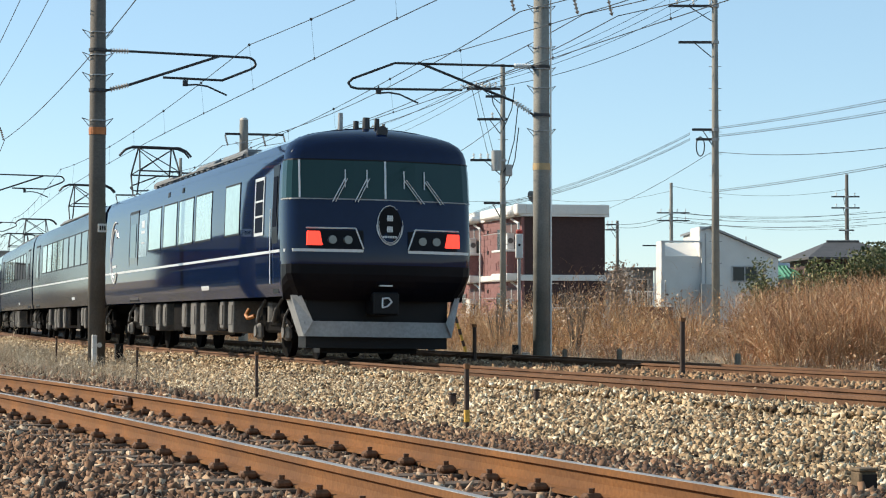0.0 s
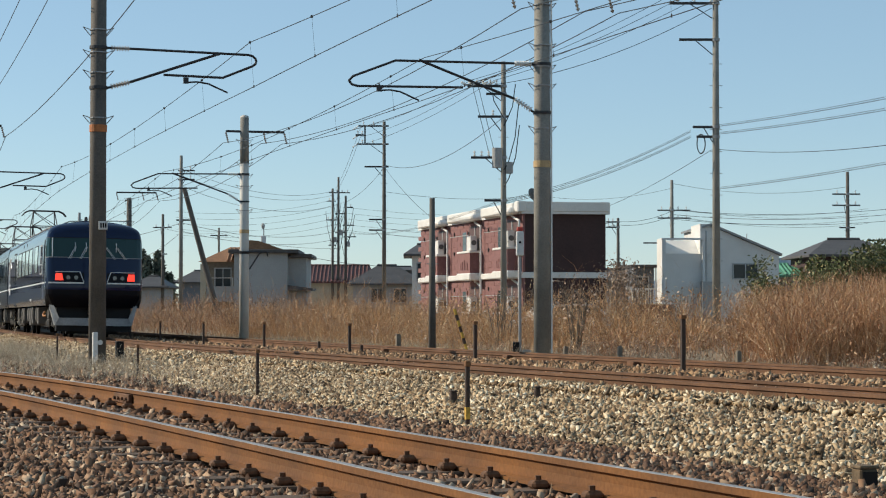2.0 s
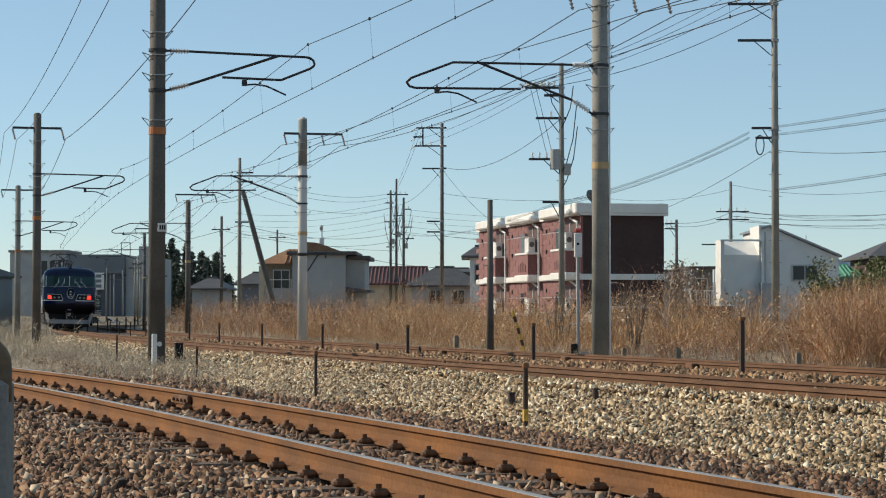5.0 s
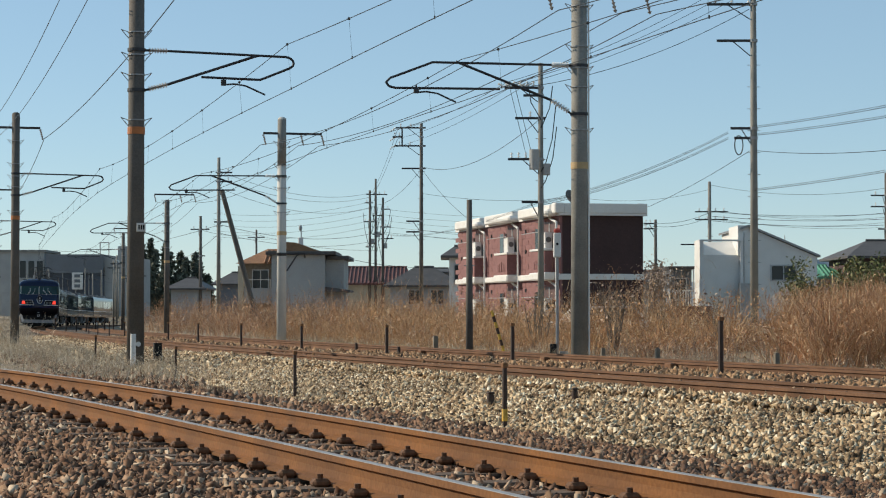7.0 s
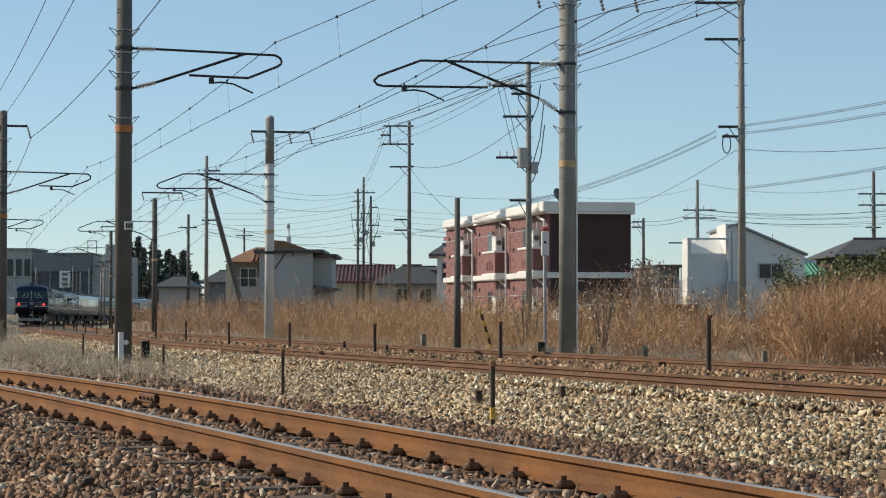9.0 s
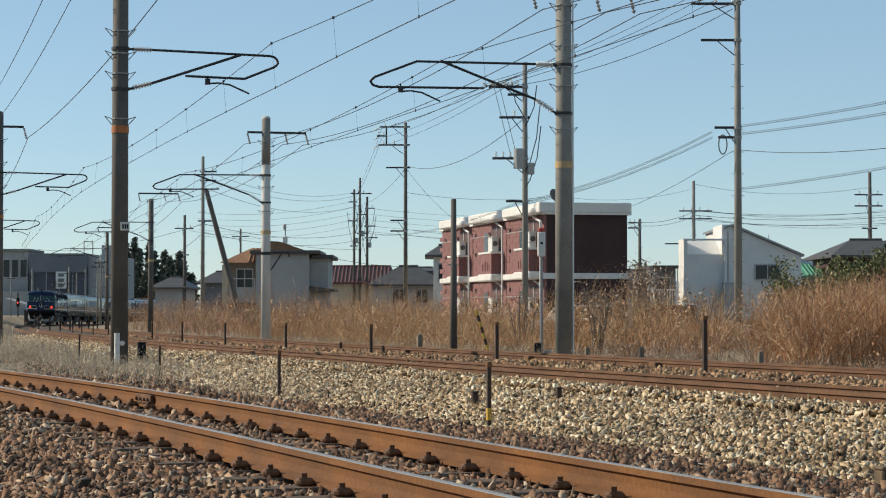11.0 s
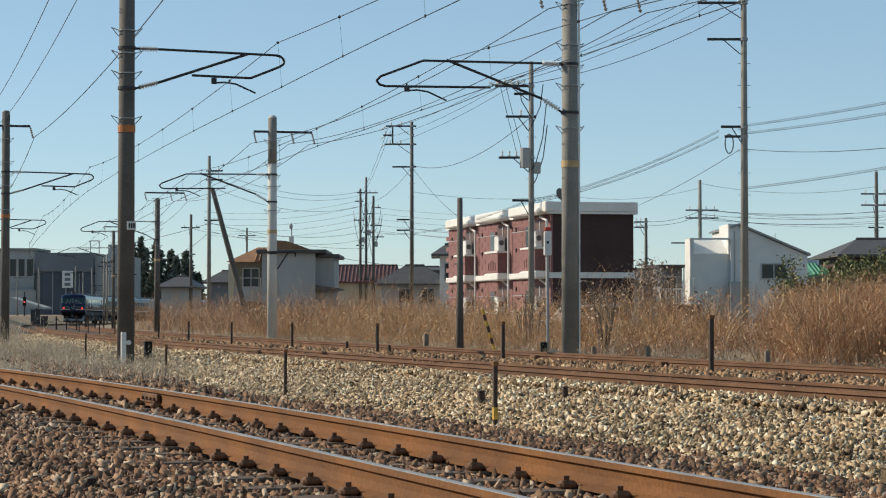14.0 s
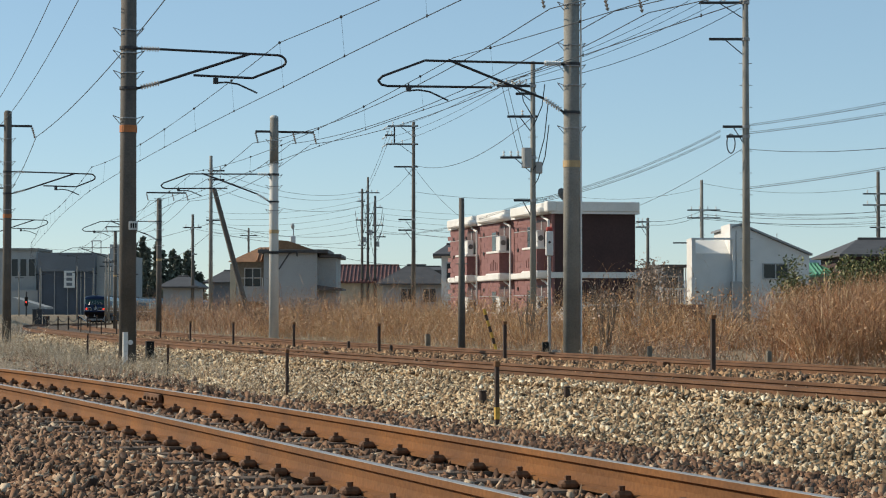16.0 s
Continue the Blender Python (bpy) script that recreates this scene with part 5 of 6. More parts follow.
utility_pole(19.72, 160, 11.2, 0.17, ((8.9, -1.1, 1.4, 4), (8.3, -1.1, 1.4, 4), (6.4, -2.2, 0.8, 0)), material=M["concrete"])
utility_pole(15.6, 160, 8.3, 0.15, ((8.0, -0.9, 0.1, 3), (7.6, -0.9, 0.1, 3)))
utility_pole(31.1, 150, 11.2, 0.17, ((9.6, -1.1, 0.9, 3), (8.8, -1.1, 0.9, 3), (7.2, -0.6, 0.5, 0)))
utility_pole(-15.48, 140, 11.6, 0.15, ((10.6, -0.2, 0.9, 2), (10.0, -0.2, 0.9, 2), (7.3, -0.3, 0.8, 0)), material=M["concrete"])
utility_pole(-22.64, 190, 9.9, 0.17, ((8.7, -0.9, 0.8, 3), (6.3, -0.4, 0.4, 0)))
utility_pole(-20.36, 220, 9.8, 0.14, ((9.0, -0.9, 0.9, 0),))
utility_pole(0.43, 48.5, 4.02, 0.09, (), "", M["concrete_dark"], label="short dark concrete post standing in the dry grass")
far_pole = bpy.data.objects["utility_pole.002"]
part("drop_bar", bx(B(), -1.32, -1.22, -0.05, 0.05, 12.25, 13.55), M["steel_dark"], far_pole)
for z in (13.45, 12.85, 12.3):
    part("strain_insulator", insulator_bar(B(), (-1.7, 0, z + 0.05), (-2.1, 0, z - 0.22), 4, 0.07), M["porcelain"], far_pole)
leaning = thing("brace_pole", "dark pole leaning against the utility pole as a brace", "utility pole", pose(0, 138, 0), group="utility poles")
part("pole", rod(B(), (-12.75, 0, 0.8), (-15.05, 0, 9.3), 0.2, 0.15, seg=12), M["concrete_dark"], leaning)
for x, y, top in ((-47.9, 250, 6.2), (-45.6, 262, 6.6), (-60.5, 300, 6.5), (-54.2, 318, 6.8), (-52.9, 318, 7.4), (-50.9, 322, 7.8), (-51.9, 325, 9.2), (-49.6, 322, 7.0), (-31.8, 200, 6.6), (-32.9, 205, 6.3), (-36.2, 236, 6.0), (-38.6, 262, 6.4)):
    utility_pole(x, y, top, 0.11, ((top - 0.8, -0.6, 0.6, 0),), material=M["concrete"], label="thin grey pole beside the distant railway")

SPAN = (
    ((10.58, 86, 14.35), (2.43, 90, 11.24), 0.3, 0.011), ((11.2, 86, 14.35), (2.94, 90, 11.24), 0.3, 0.011), ((11.9, 86, 14.35), (3.44, 90, 11.24), 0.3, 0.011),
    ((12.25, 86, 13.8), (3.17, 90, 11.01), 0.5, 0.014), ((11.38, 86, 8.77), (3.9, 90, 6.12), 0.3, 0.022), ((11.38, 86, 8.54), (3.9, 90, 6.02), 0.3, 0.022),
    ((12.54, 86, 9), (15.64, 62, 8.08), 0.08, 0.022), ((12.53, 86, 8.68), (15.64, 62, 7.71), 0.08, 0.022), ((12.53, 86, 7.98), (15.63, 62, 6.53), 0.25, 0.012),
    ((12.41, 86, 6.41), (15.63, 62, 6.11), 0.08, 0.02), ((12.23, 86, 7.96), (9.88, 170, 8.31), 0.8, 0.012), ((12.42, 86, 14.4), (15.6, 62, 13.5), 0.1, 0.012),
    ((2.43, 90, 11.24), (-3.52, 139, 13.4), 0.3, 0.011), ((2.94, 90, 11.24), (-3.52, 139, 12.77), 0.3, 0.011), ((3.44, 90, 11.24), (-3.52, 139, 12.24), 0.3, 0.011),
    ((3.9, 90, 9.71), (-1.83, 139, 10.89), 0.9, 0.015), ((3.85, 90, 6.15), (-6.94, 200, 8.82), 0.8, 0.022), ((-3.52, 139, 13.4), (-7.48, 200, 12.59), 0.3, 0.012),
    ((-3.52, 139, 12.77), (-7.48, 200, 12.21), 0.3, 0.012), ((-1.83, 139, 10.89), (-6.94, 200, 11.4), 0.5, 0.014), ((-7.48, 200, 12.59), (-15.42, 140, 10.7), 1, 0.014),
    ((-7.48, 200, 12.21), (-15.42, 140, 10.24), 1, 0.014), ((-6.94, 200, 11.4), (-15.41, 140, 9.56), 1.2, 0.014), ((-6.94, 200, 8.82), (-15.41, 140, 7.11), 0.8, 0.018),
    ((-6.46, 200, 8.17), (-15.41, 140, 6.55), 0.8, 0.015), ((-15.41, 140, 7.11), (-49.24, 260, 8.77), 0.8, 0.018), ((-15.41, 140, 6.55), (-27.11, 200, 6.02), 0.5, 0.015),
    ((19.85, 160, 8.9), (36.98, 150, 8.85), 0.5, 0.017), ((19.85, 160, 8.56), (36.98, 150, 8.44), 0.5, 0.017), ((19.85, 160, 8.21), (36.97, 150, 7.96), 0.5, 0.015),
    ((19.85, 160, 8.9), (15.54, 160, 8.04), 0.3, 0.015), ((19.85, 160, 8.56), (15.54, 160, 7.78), 0.3, 0.015), ((15.54, 160, 8.04), (-2.37, 180, 8.23), 0.8, 0.015),
    ((15.54, 160, 7.78), (-2.37, 180, 7.75), 0.8, 0.015), ((19.86, 160, 10.93), (31.13, 150, 10.14), 0.6, 0.013), ((9.88, 170, 10.6), (19.86, 160, 10.63), 0.6, 0.012),
    ((-1.83, 139, 9.13), (9.88, 170, 10.6), 0.4, 0.012), ((1, 120, 6.63), (-1.83, 139, 10.63), 0.2, 0.012), ((-7.42, 150, 5.09), (1.05, 150, 4.48), 0.3, 0.015),
    ((-22.44, 190, 8.6), (-20.36, 220, 9.31), 0.3, 0.015), ((-20.36, 220, 9.31), (-7.57, 210, 7.37), 0.5, 0.015))
SPAN += tuple(((20.2 + 0.7 * (i % 2), 160, 8.9 - 0.6 * (i // 2)), (36.9, 170, 9.5 - 0.4 * i), 0.5, 0.011) for i in range(4))
SPAN += tuple(((-6.3, 200, 11.0 - 0.55 * i), (15.5, 185, 10.0 - 0.5 * i), 0.6, 0.011) for i in range(5))
SPAN += tuple(((-6.9, 200, 11.9 - 0.6 * i), (-22.6, 200, 10.6 - 0.55 * i), 0.7, 0.011) for i in range(5))
SPAN += (((2.54, 90, 10.97), (3.27, 90, 7.95), 0.0, 0.012), ((2.78, 90, 10.97), (3.52, 90, 7.95), 0.0, 0.012))
for a, b, sag, r in SPAN:
    if r < 0.02:
        strand("utility_wire", hung(a, b, sag, 16), r, "thin dark wire strung between utility poles", group="utility wires")
        continue
    top = hung(a, b, sag, 60)
    w = strand("hung_cable", top, 0.007, "dark cable hung in loops under its support wire", group="utility wires")
    bm = B()
    for qa, qb in zip(top, top[1:]):
        m = (qa + qb) / 2
        rod(bm, qa, m - Vector((0, 0, 0.075)), 0.005, seg=3)
        rod(bm, m - Vector((0, 0, 0.075)), qb, 0.005, seg=3)
        rod(bm, qa - Vector((0, 0, 0.07)), qb - Vector((0, 0, 0.07)), 0.009, seg=4)
    part("looped_cable", bm, M["wire"], w)["kind"] = "stuff"


# unseen plain wall and houses added beside the line to darken the train's reflections
wall_left = from_arrays("wall_left", [(-30, 76, -0.5), (-30, 76, 3.4), (-37.5, 97, -0.5), (-37.5, 97, 3.6), (-30.3, 76, -0.5), (-30.3, 76, 3.4), (-37.8, 97, -0.5), (-37.8, 97, 3.6)],
                        [(0, 2, 3, 1), (4, 5, 7, 6), (1, 3, 7, 5), (0, 1, 5, 4), (2, 6, 7, 3)], M["concrete_dark"])
tagged(wall_left, "unseen plain dark concrete wall, added to darken reflections on the train", "wall", kind="structure")
hip_house(-45, 101, 9, 9, 3.0, 4.2, M["tile_grey"], M["tile_grey"], "unseen dark low house, added to darken reflections on the train", turn=-60)
hip_house(-52, 118, 9, 9, 5.6, 7.2, M["tile_red"], M["tile_grey"], "unseen dark low house, added to darken reflections on the train", turn=-60)


# ---- small things along the tracks ----
M["cap_rust"] = mat("orange_rust_cap", (0.22, 0.10, 0.04), 0.85, vary=0.3, big=6, fine=50)


def fence_post(m, h, r, low, yellow, label):
    t = thing("marker_post", label, "post", m, group="posts along the tracks")
    bm = bx(B(), -r, r, -r, r, low, h - 0.03, 0.004)
    part("shaft", bm, M["post"], t)
    part("cap", bx(B(), -r * 1.35, r * 1.35, -r * 1.35, r * 1.35, h - 0.05, h, 0.006), M["cap_rust"], t)
    if yellow:
        part("yellow_mark", bx(B(), -r * 1.12, r * 1.12, -r * 1.12, r * 1.12, low + 0.2, low + 0.31), M["yellow"], t, "worn yellow paint at the foot")
    return t


for s in (-6.72, 1.34, 9.24, 17.3, 25.54, 33.66, 41.22, 49.4, 57.5, 66, 74, 82):
    p = MAIN.at(s, 1.9)
    fence_post(pose(p.x, p.y, p.z - 0.15, 0, 0, MAIN.heading(s)), 0.68 + (0.15 if s < -5 else 0.05 if s < 5 else 0), 0.027, -0.1, False, "slim dark brown steel post between the two tracks")
for s, d, low, h in ((-13.04, -3.3, 0.40, 1.01), (-5.2, -3.3, 0.38, 0.97), (3.4, -3.3, 0.27, 0.88), (14.12, -3.3, 0.19, 0.94)):
    p = MAIN.at(s, d)
    fence_post(pose(p.x, p.y, 0, 0, 0, MAIN.heading(s)), h, 0.019, low - 0.12, s < -10, "slim dark brown steel post at the foot of the stone slope")




def stump(s, d, h, r, material, label):
    p = MAIN.at(s, d)
    t = thing("stake", label, "stake", pose(p.x, p.y, p.z - 0.25, 0, 0, MAIN.heading(s)), group="short stakes")
    part("shaft", bx(B(), -r, r, -r, r, -0.4, h, 0.008), material, t)
    part("top", bx(B(), -r * 0.8, r * 0.8, -r * 0.8, r * 0.8, h, h + 0.02, 0.006), material, t)
    return t


for s, d, h, r, k in ((4.8, 5.9, 0.34, 0.04, 0), (7.64, 5.9, 0.3, 0.04, 0), (-0.22, 5.9, 0.33, 0.04, 0), (19.9, 5.9, 0.45, 0.06, 0), (10.92, 2.6, 0.3, 0.03, 1), (14.66, 2.6, 0.34, 0.03, 1)):
    stump(s, d, h, r, M["stake"] if k == 0 else M["post"], "short grey concrete stake at the edge of the track" if k == 0 else "short dark stake at the edge of the track")


def junction_box(x, y, z, w, h, label, material):
    t = thing("track_box", label, "box", pose(x, y, z, 0, 0, 17))
    part("box", bx(B(), -w / 2, w / 2, -w / 2, w / 2, -0.1, h, 0.01), material, t)
    part("lid", bx(B(), -w * 0.55, w * 0.55, -w * 0.55, w * 0.55, h, h + 0.02, 0.006), material, t)
    return t


p = MAIN.at(11.82, -2.3)
junction_box(p.x, p.y, 0.42, 0.16, 0.36, "small dark metal box on the stone slope by the mast", M["black"])
p = MAIN.at(-10.42, -2.5)
junction_box(p.x, p.y, 0.56, 0.07, 0.055, "small dark marker block in the pale stones", M["post"])
p = MAIN.at(-11.02, -1.8)
junction_box(p.x, p.y, 0.62, 0.055, 0.05, "small dark marker block in the pale stones", M["post"])
M["tan_block"] = mat("dirty_tan_block", (0.17, 0.12, 0.07), 0.9, vary=0.4, big=12, fine=60)
mk = junction_box(2.63, 12.25, 0.44, 0.115, 0.12, "little dark-faced concrete marker by the near track", M["tan_block"])
part("dark_face", bx(B(), -0.045, 0.05, -0.066, -0.06, 0.0, 0.105), M["black"], mk, "thin dark plate on the front face")

# crossing telephone box on a slim pole
t = thing("signal_box_post", "slim grey post carrying a white box with a red top", "signal post", pose(2.38, 47, 0))
part("post", rod(B(), (0, 0, 0.2), (0, 0, 2.7), 0.035, seg=8), M["steel"], t)
part("white_box", bx(B(), -0.085, 0.085, -0.09, 0.09, 2.65, 3.2, 0.02), M["white"], t)
M["red"] = mat("faded_red_paint", (0.42, 0.05, 0.035), 0.6, vary=0.2, bump=0)
part("red_cap", bx(B(), -0.075, 0.075, -0.08, 0.08, 3.2, 3.3, 0.03), M["red"], t)
part("lamp_hole", rod(B(), (0, -0.1, 2.95), (0, -0.085, 2.95), 0.03), M["black"], t)
part("relay_box", bx(B(), -0.16, -0.02, -0.1, 0.1, 0.25, 0.72, 0.01), M["black"], t)
part("cabinet", bx(B(), 0.06, 0.24, -0.1, 0.1, 0.2, 0.55, 0.01), M["steel"], t)

# yellow and black guy-wire sleeve, leaning
t = thing("guy_wire_guard", "leaning yellow and black guard sleeve of a guy wire", "guy guard", pose(0, 50.5, 0))
for i in range(9):
    a = Vector((1.36 - i * 0.042, 0, 0.2 + i * 0.14))
    b = Vector((1.36 - (i + 1) * 0.042, 0, 0.2 + (i + 1) * 0.14))
    part("guard_ring", rod(B(), a, b, 0.036, seg=8), M["yellow"] if i % 2 == 0 else M["post"], t)

# weathered concrete post with a rusty cap beside the near track
t = thing("boundary_post", "thick grey concrete post with a brown rounded top", "post", pose(-1.99, 8.6, 0))
part("shaft", bx(B(), -0.1, 0.1, -0.1, 0.1, -0.3, 1.22, 0.03), M["concrete"], t)
bm = B()
bmesh.ops.create_uvsphere(bm, u_segments=16, v_segments=10, radius=0.125, matrix=Matrix.Translation((0, 0, 1.26)) @ Matrix.Diagonal((0.85, 0.85, 1.0, 1)))
rod(bm, (0, 0, 1.12), (0, 0, 1.27), 0.106, seg=16)
M["brown_cap"] = mat("stained_brown_cap", (0.15, 0.085, 0.035), 0.7, vary=0.35, big=6, fine=30)
part("cap", bm, M["brown_cap"], t, "brown stained rounded cap", smooth=True)

# a row of posts with slack chains, and a car, far down the line
chain_posts = [Vector((-23.9 + 0.12 * k, 127 + 2.9 * k, 0.12)) for k in range(9)]
for q in chain_posts:
    fence_post(pose(q.x, q.y, q.z, 0, 0, 10), 0.82, 0.045, -0.5, False, "dark steel post in the row beside the distant track")


def far_car(x, y, z, turn, paint, label):
    t = thing("car", label, "car", pose(x, y, z, 0, 0, turn))
    part("body", slab(B(), [(-2.1, 0.35), (-2.1, 0.85), (-1.2, 0.95), (-0.7, 1.42), (0.9, 1.45), (1.5, 0.98), (2.1, 0.85), (2.1, 0.35)], -0.8, 0.8), paint, t)
    part("side_glass", slab(B(), [(-1.0, 0.98), (-0.62, 1.36), (0.85, 1.38), (1.3, 0.99)], -0.81, 0.81), M["house_glass"], t)
    for x0 in (-1.3, 1.3):
        for y0 in (-0.78, 0.78):
            w = part("wheel", rod(B(), (x0, y0 - 0.09, 0.32), (x0, y0 + 0.09, 0.32), 0.32, seg=16), M["black"], t)
    return t


for qa, qb in zip(chain_posts, chain_posts[1:]):
    strand("slack_chain", hung(qa + Vector((0, 0, 0.75)), qb + Vector((0, 0, 0.75)), 0.28, 8), 0.022, "dark slack chain hung between two posts", group="chains by the track")
far_car(-52.6, 300, -1.25, 8, M["white"], "small white car parked beyond the track")
far_car(5.1, 72, 0.15, 20, M["white"], "white car half hidden in the dry grass")
t = thing("railway_signal", "railway signal with a red light far down the line", "railway signal", pose(-56.5, 285, -1))
part("post", rod(B(), (0, 0, 0), (0, 0, 4.6), 0.1), M["steel_dark"], t)
part("head", bx(B(), -0.22, 0.22, -0.1, 0.1, 2.7, 3.9, 0.05), M["black"], t)
bm = B()
bmesh.ops.create_uvsphere(bm, u_segments=12, v_segments=8, radius=0.11, matrix=Matrix.Translation((0, -0.12, 3.2)))
part("red_light", bm, M["red_lamp"], t, "glowing red light")


def cabinet(x, y, z, w, h, label):
    t = thing("equipment_cabinet", label, "cabinet", pose(x, y, z, 0, 0, 8), group="lineside cabinets")
    part("case", bx(B(), -w / 2, w / 2, -0.3, 0.3, -0.4, h, 0.02), M["steel_dark"], t)
    part("roof", bx(B(), -w * 0.55, w * 0.55, -0.36, 0.36, h, h + 0.08, 0.02), M["steel_dark"], t)
    part("door_handle", bx(B(), w * 0.2, w * 0.26, -0.33, -0.3, h * 0.45, h * 0.6), M["steel"], t)


cabinet(-44.0, 228, -0.7, 1.0, 1.9, "dark lineside equipment cabinet far along the track")
cabinet(-45.6, 236, -0.8, 0.8, 1.5, "dark lineside equipment cabinet far along the track")
cabinet(-41.9, 222, -0.7, 0.7, 1.2, "dark lineside equipment cabinet far along the track")


# ---- plants ----
def fast_mesh(name, verts, faces, material, parent=None):
    """Many small pieces in one mesh."""
    me = bpy.data.meshes.new(name)
    n, k = faces.shape
    me.vertices.add(len(verts))
    me.vertices.foreach_set("co", np.ascontiguousarray(verts, dtype=np.float32).ravel())
    me.loops.add(n * k)
    me.loops.foreach_set("vertex_index", np.ascontiguousarray(faces, dtype=np.int32).ravel())
    me.polygons.add(n)
    me.polygons.foreach_set("loop_start", np.arange(0, n * k, k, dtype=np.int32))
    me.update(calc_edges=True)
    me.validate()
    me.materials.append(material)
    ob = new(name, me)
    ob.parent = parent
    return ob


def blades(base, height, lean, width, segs=3, droop=0.35):
    """Thin tapering stems: base (n,3), height (n), lean (n,2) at the tip as a share of the height."""
    n = len(base)
    an = np.random.uniform(0, math.pi, n)
    side = np.stack([np.cos(an), np.sin(an), np.zeros(n)], 1)
    rows = []
    for j in range(segs + 1):
        f = j / segs
        c = base.copy()
        c[:, 0] += lean[:, 0] * height * f ** 1.7
        c[:, 1] += lean[:, 1] * height * f ** 1.7
        c[:, 2] += height * (f - droop * np.hypot(lean[:, 0], lean[:, 1]) * f ** 2)
        w = (width * (1 - 0.75 * f))[:, None] / 2
        rows += [c - side * w, c + side * w]
    v = np.stack(rows, 1).reshape(-1, 3)
    m = 2 * (segs + 1)
    f = []
    for j in range(segs):
        f.append(np.stack([np.arange(n) * m + 2 * j, np.arange(n) * m + 2 * j + 1, np.arange(n) * m + 2 * j + 3, np.arange(n) * m + 2 * j + 2], 1))
    return v, np.concatenate(f)


def flakes(centre, size):
    """Small loose quads turned every way: leaves, seed heads."""
    n = len(centre)
    a = np.random.normal(size=(n, 3))
    a /= np.linalg.norm(a, axis=1)[:, None]
    b = np.cross(a, np.random.normal(size=(n, 3)))
    b /= np.linalg.norm(b, axis=1)[:, None]
    a, b = a * size[:, None], b * size[:, None] * 0.45
    v = np.stack([centre - a, centre + b, centre + a, centre - b], 1).reshape(-1, 3)
    return v, np.arange(4 * n).reshape(n, 4)


def joined(sets):
    vs, fs, o = [], [], 0
    for v, f in sets:
        vs.append(v)
        fs.append(f + o)
        o += len(v)
    return np.concatenate(vs), np.concatenate(fs)


def plant_mat(name, colors, stops):
    m = stone_mat(name, colors, stops)
    b = m.node_tree.nodes["Principled BSDF"]
    b.inputs["Roughness"].default_value = 0.7
    return m


M["reed"] = plant_mat("golden_dry_reed", ((0.20, 0.10, 0.05), (0.42, 0.212, 0.092), (0.57, 0.315, 0.14), (0.66, 0.44, 0.23), (0.72, 0.59, 0.41)), (0, 0.3, 0.6, 0.85, 1))
M["weed"] = plant_mat("brown_dry_weed", ((0.13, 0.088, 0.064), (0.25, 0.168, 0.118), (0.375, 0.262, 0.187), (0.50, 0.39, 0.30), (0.66, 0.58, 0.49)), (0, 0.3, 0.65, 0.9, 1))
M["rustweed"] = plant_mat("rust_dry_weed", ((0.17, 0.08, 0.042), (0.36, 0.178, 0.087), (0.51, 0.278, 0.143), (0.61, 0.405, 0.23), (0.71, 0.58, 0.41)), (0, 0.3, 0.65, 0.9, 1))
M["pale"] = plant_mat("pale_dry_grass", ((0.26, 0.20, 0.13), (0.42, 0.33, 0.22), (0.54, 0.44, 0.31), (0.63, 0.54, 0.41), (0.72, 0.65, 0.52)), (0, 0.3, 0.6, 0.85, 1))
M["leaf"] = plant_mat("dark_green_leaf", ((0.035, 0.045, 0.016), (0.075, 0.095, 0.03), (0.12, 0.14, 0.045), (0.18, 0.185, 0.065), (0.28, 0.25, 0.11)), (0, 0.3, 0.6, 0.85, 1))
# dark greens lightened towards grey, with distance haze put into the colour
M["conifer"] = plant_mat("dark_conifer", ((0.04, 0.05, 0.04), (0.08, 0.095, 0.07), (0.11, 0.125, 0.09), (0.14, 0.155, 0.11), (0.17, 0.185, 0.13)), (0, 0.3, 0.6, 0.85, 1))
M["bark"] = mat("grey_bark", (0.21, 0.165, 0.125), 0.9, vary=0.4, big=3, fine=20, bump=0.5)


def ground_z(x, y):
    i = np.clip(np.searchsorted(gx, x) - 1, 0, nx - 1)
    j = np.clip(np.searchsorted(gy, y) - 1, 0, ny - 1)
    return gz.reshape(ny, nx)[j, i]


def patch(n, s0, s1, d0, d1, power=1.0, clump=0.0):
    """Places scattered over a strip beside the main line, gathered in uneven clumps."""
    s, d = np.random.uniform(s0, s1, n), d0 + (d1 - d0) * np.random.uniform(0, 1, n) ** power
    if clump:
        keep = np.array([noise.noise(Vector((a * 0.45, b * 0.6, 3.1))) + 0.6 * noise.noise(Vector((a * 1.7, b * 1.7, 8))) for a, b in zip(s, d)])
        m = keep > np.random.uniform(-clump, 0.35, n)
        s, d = s[m], d[m]
    x, y, _ = MAIN.many(s, d)
    return np.stack([x, y, ground_z(x, y) - 0.05], 1), s, d


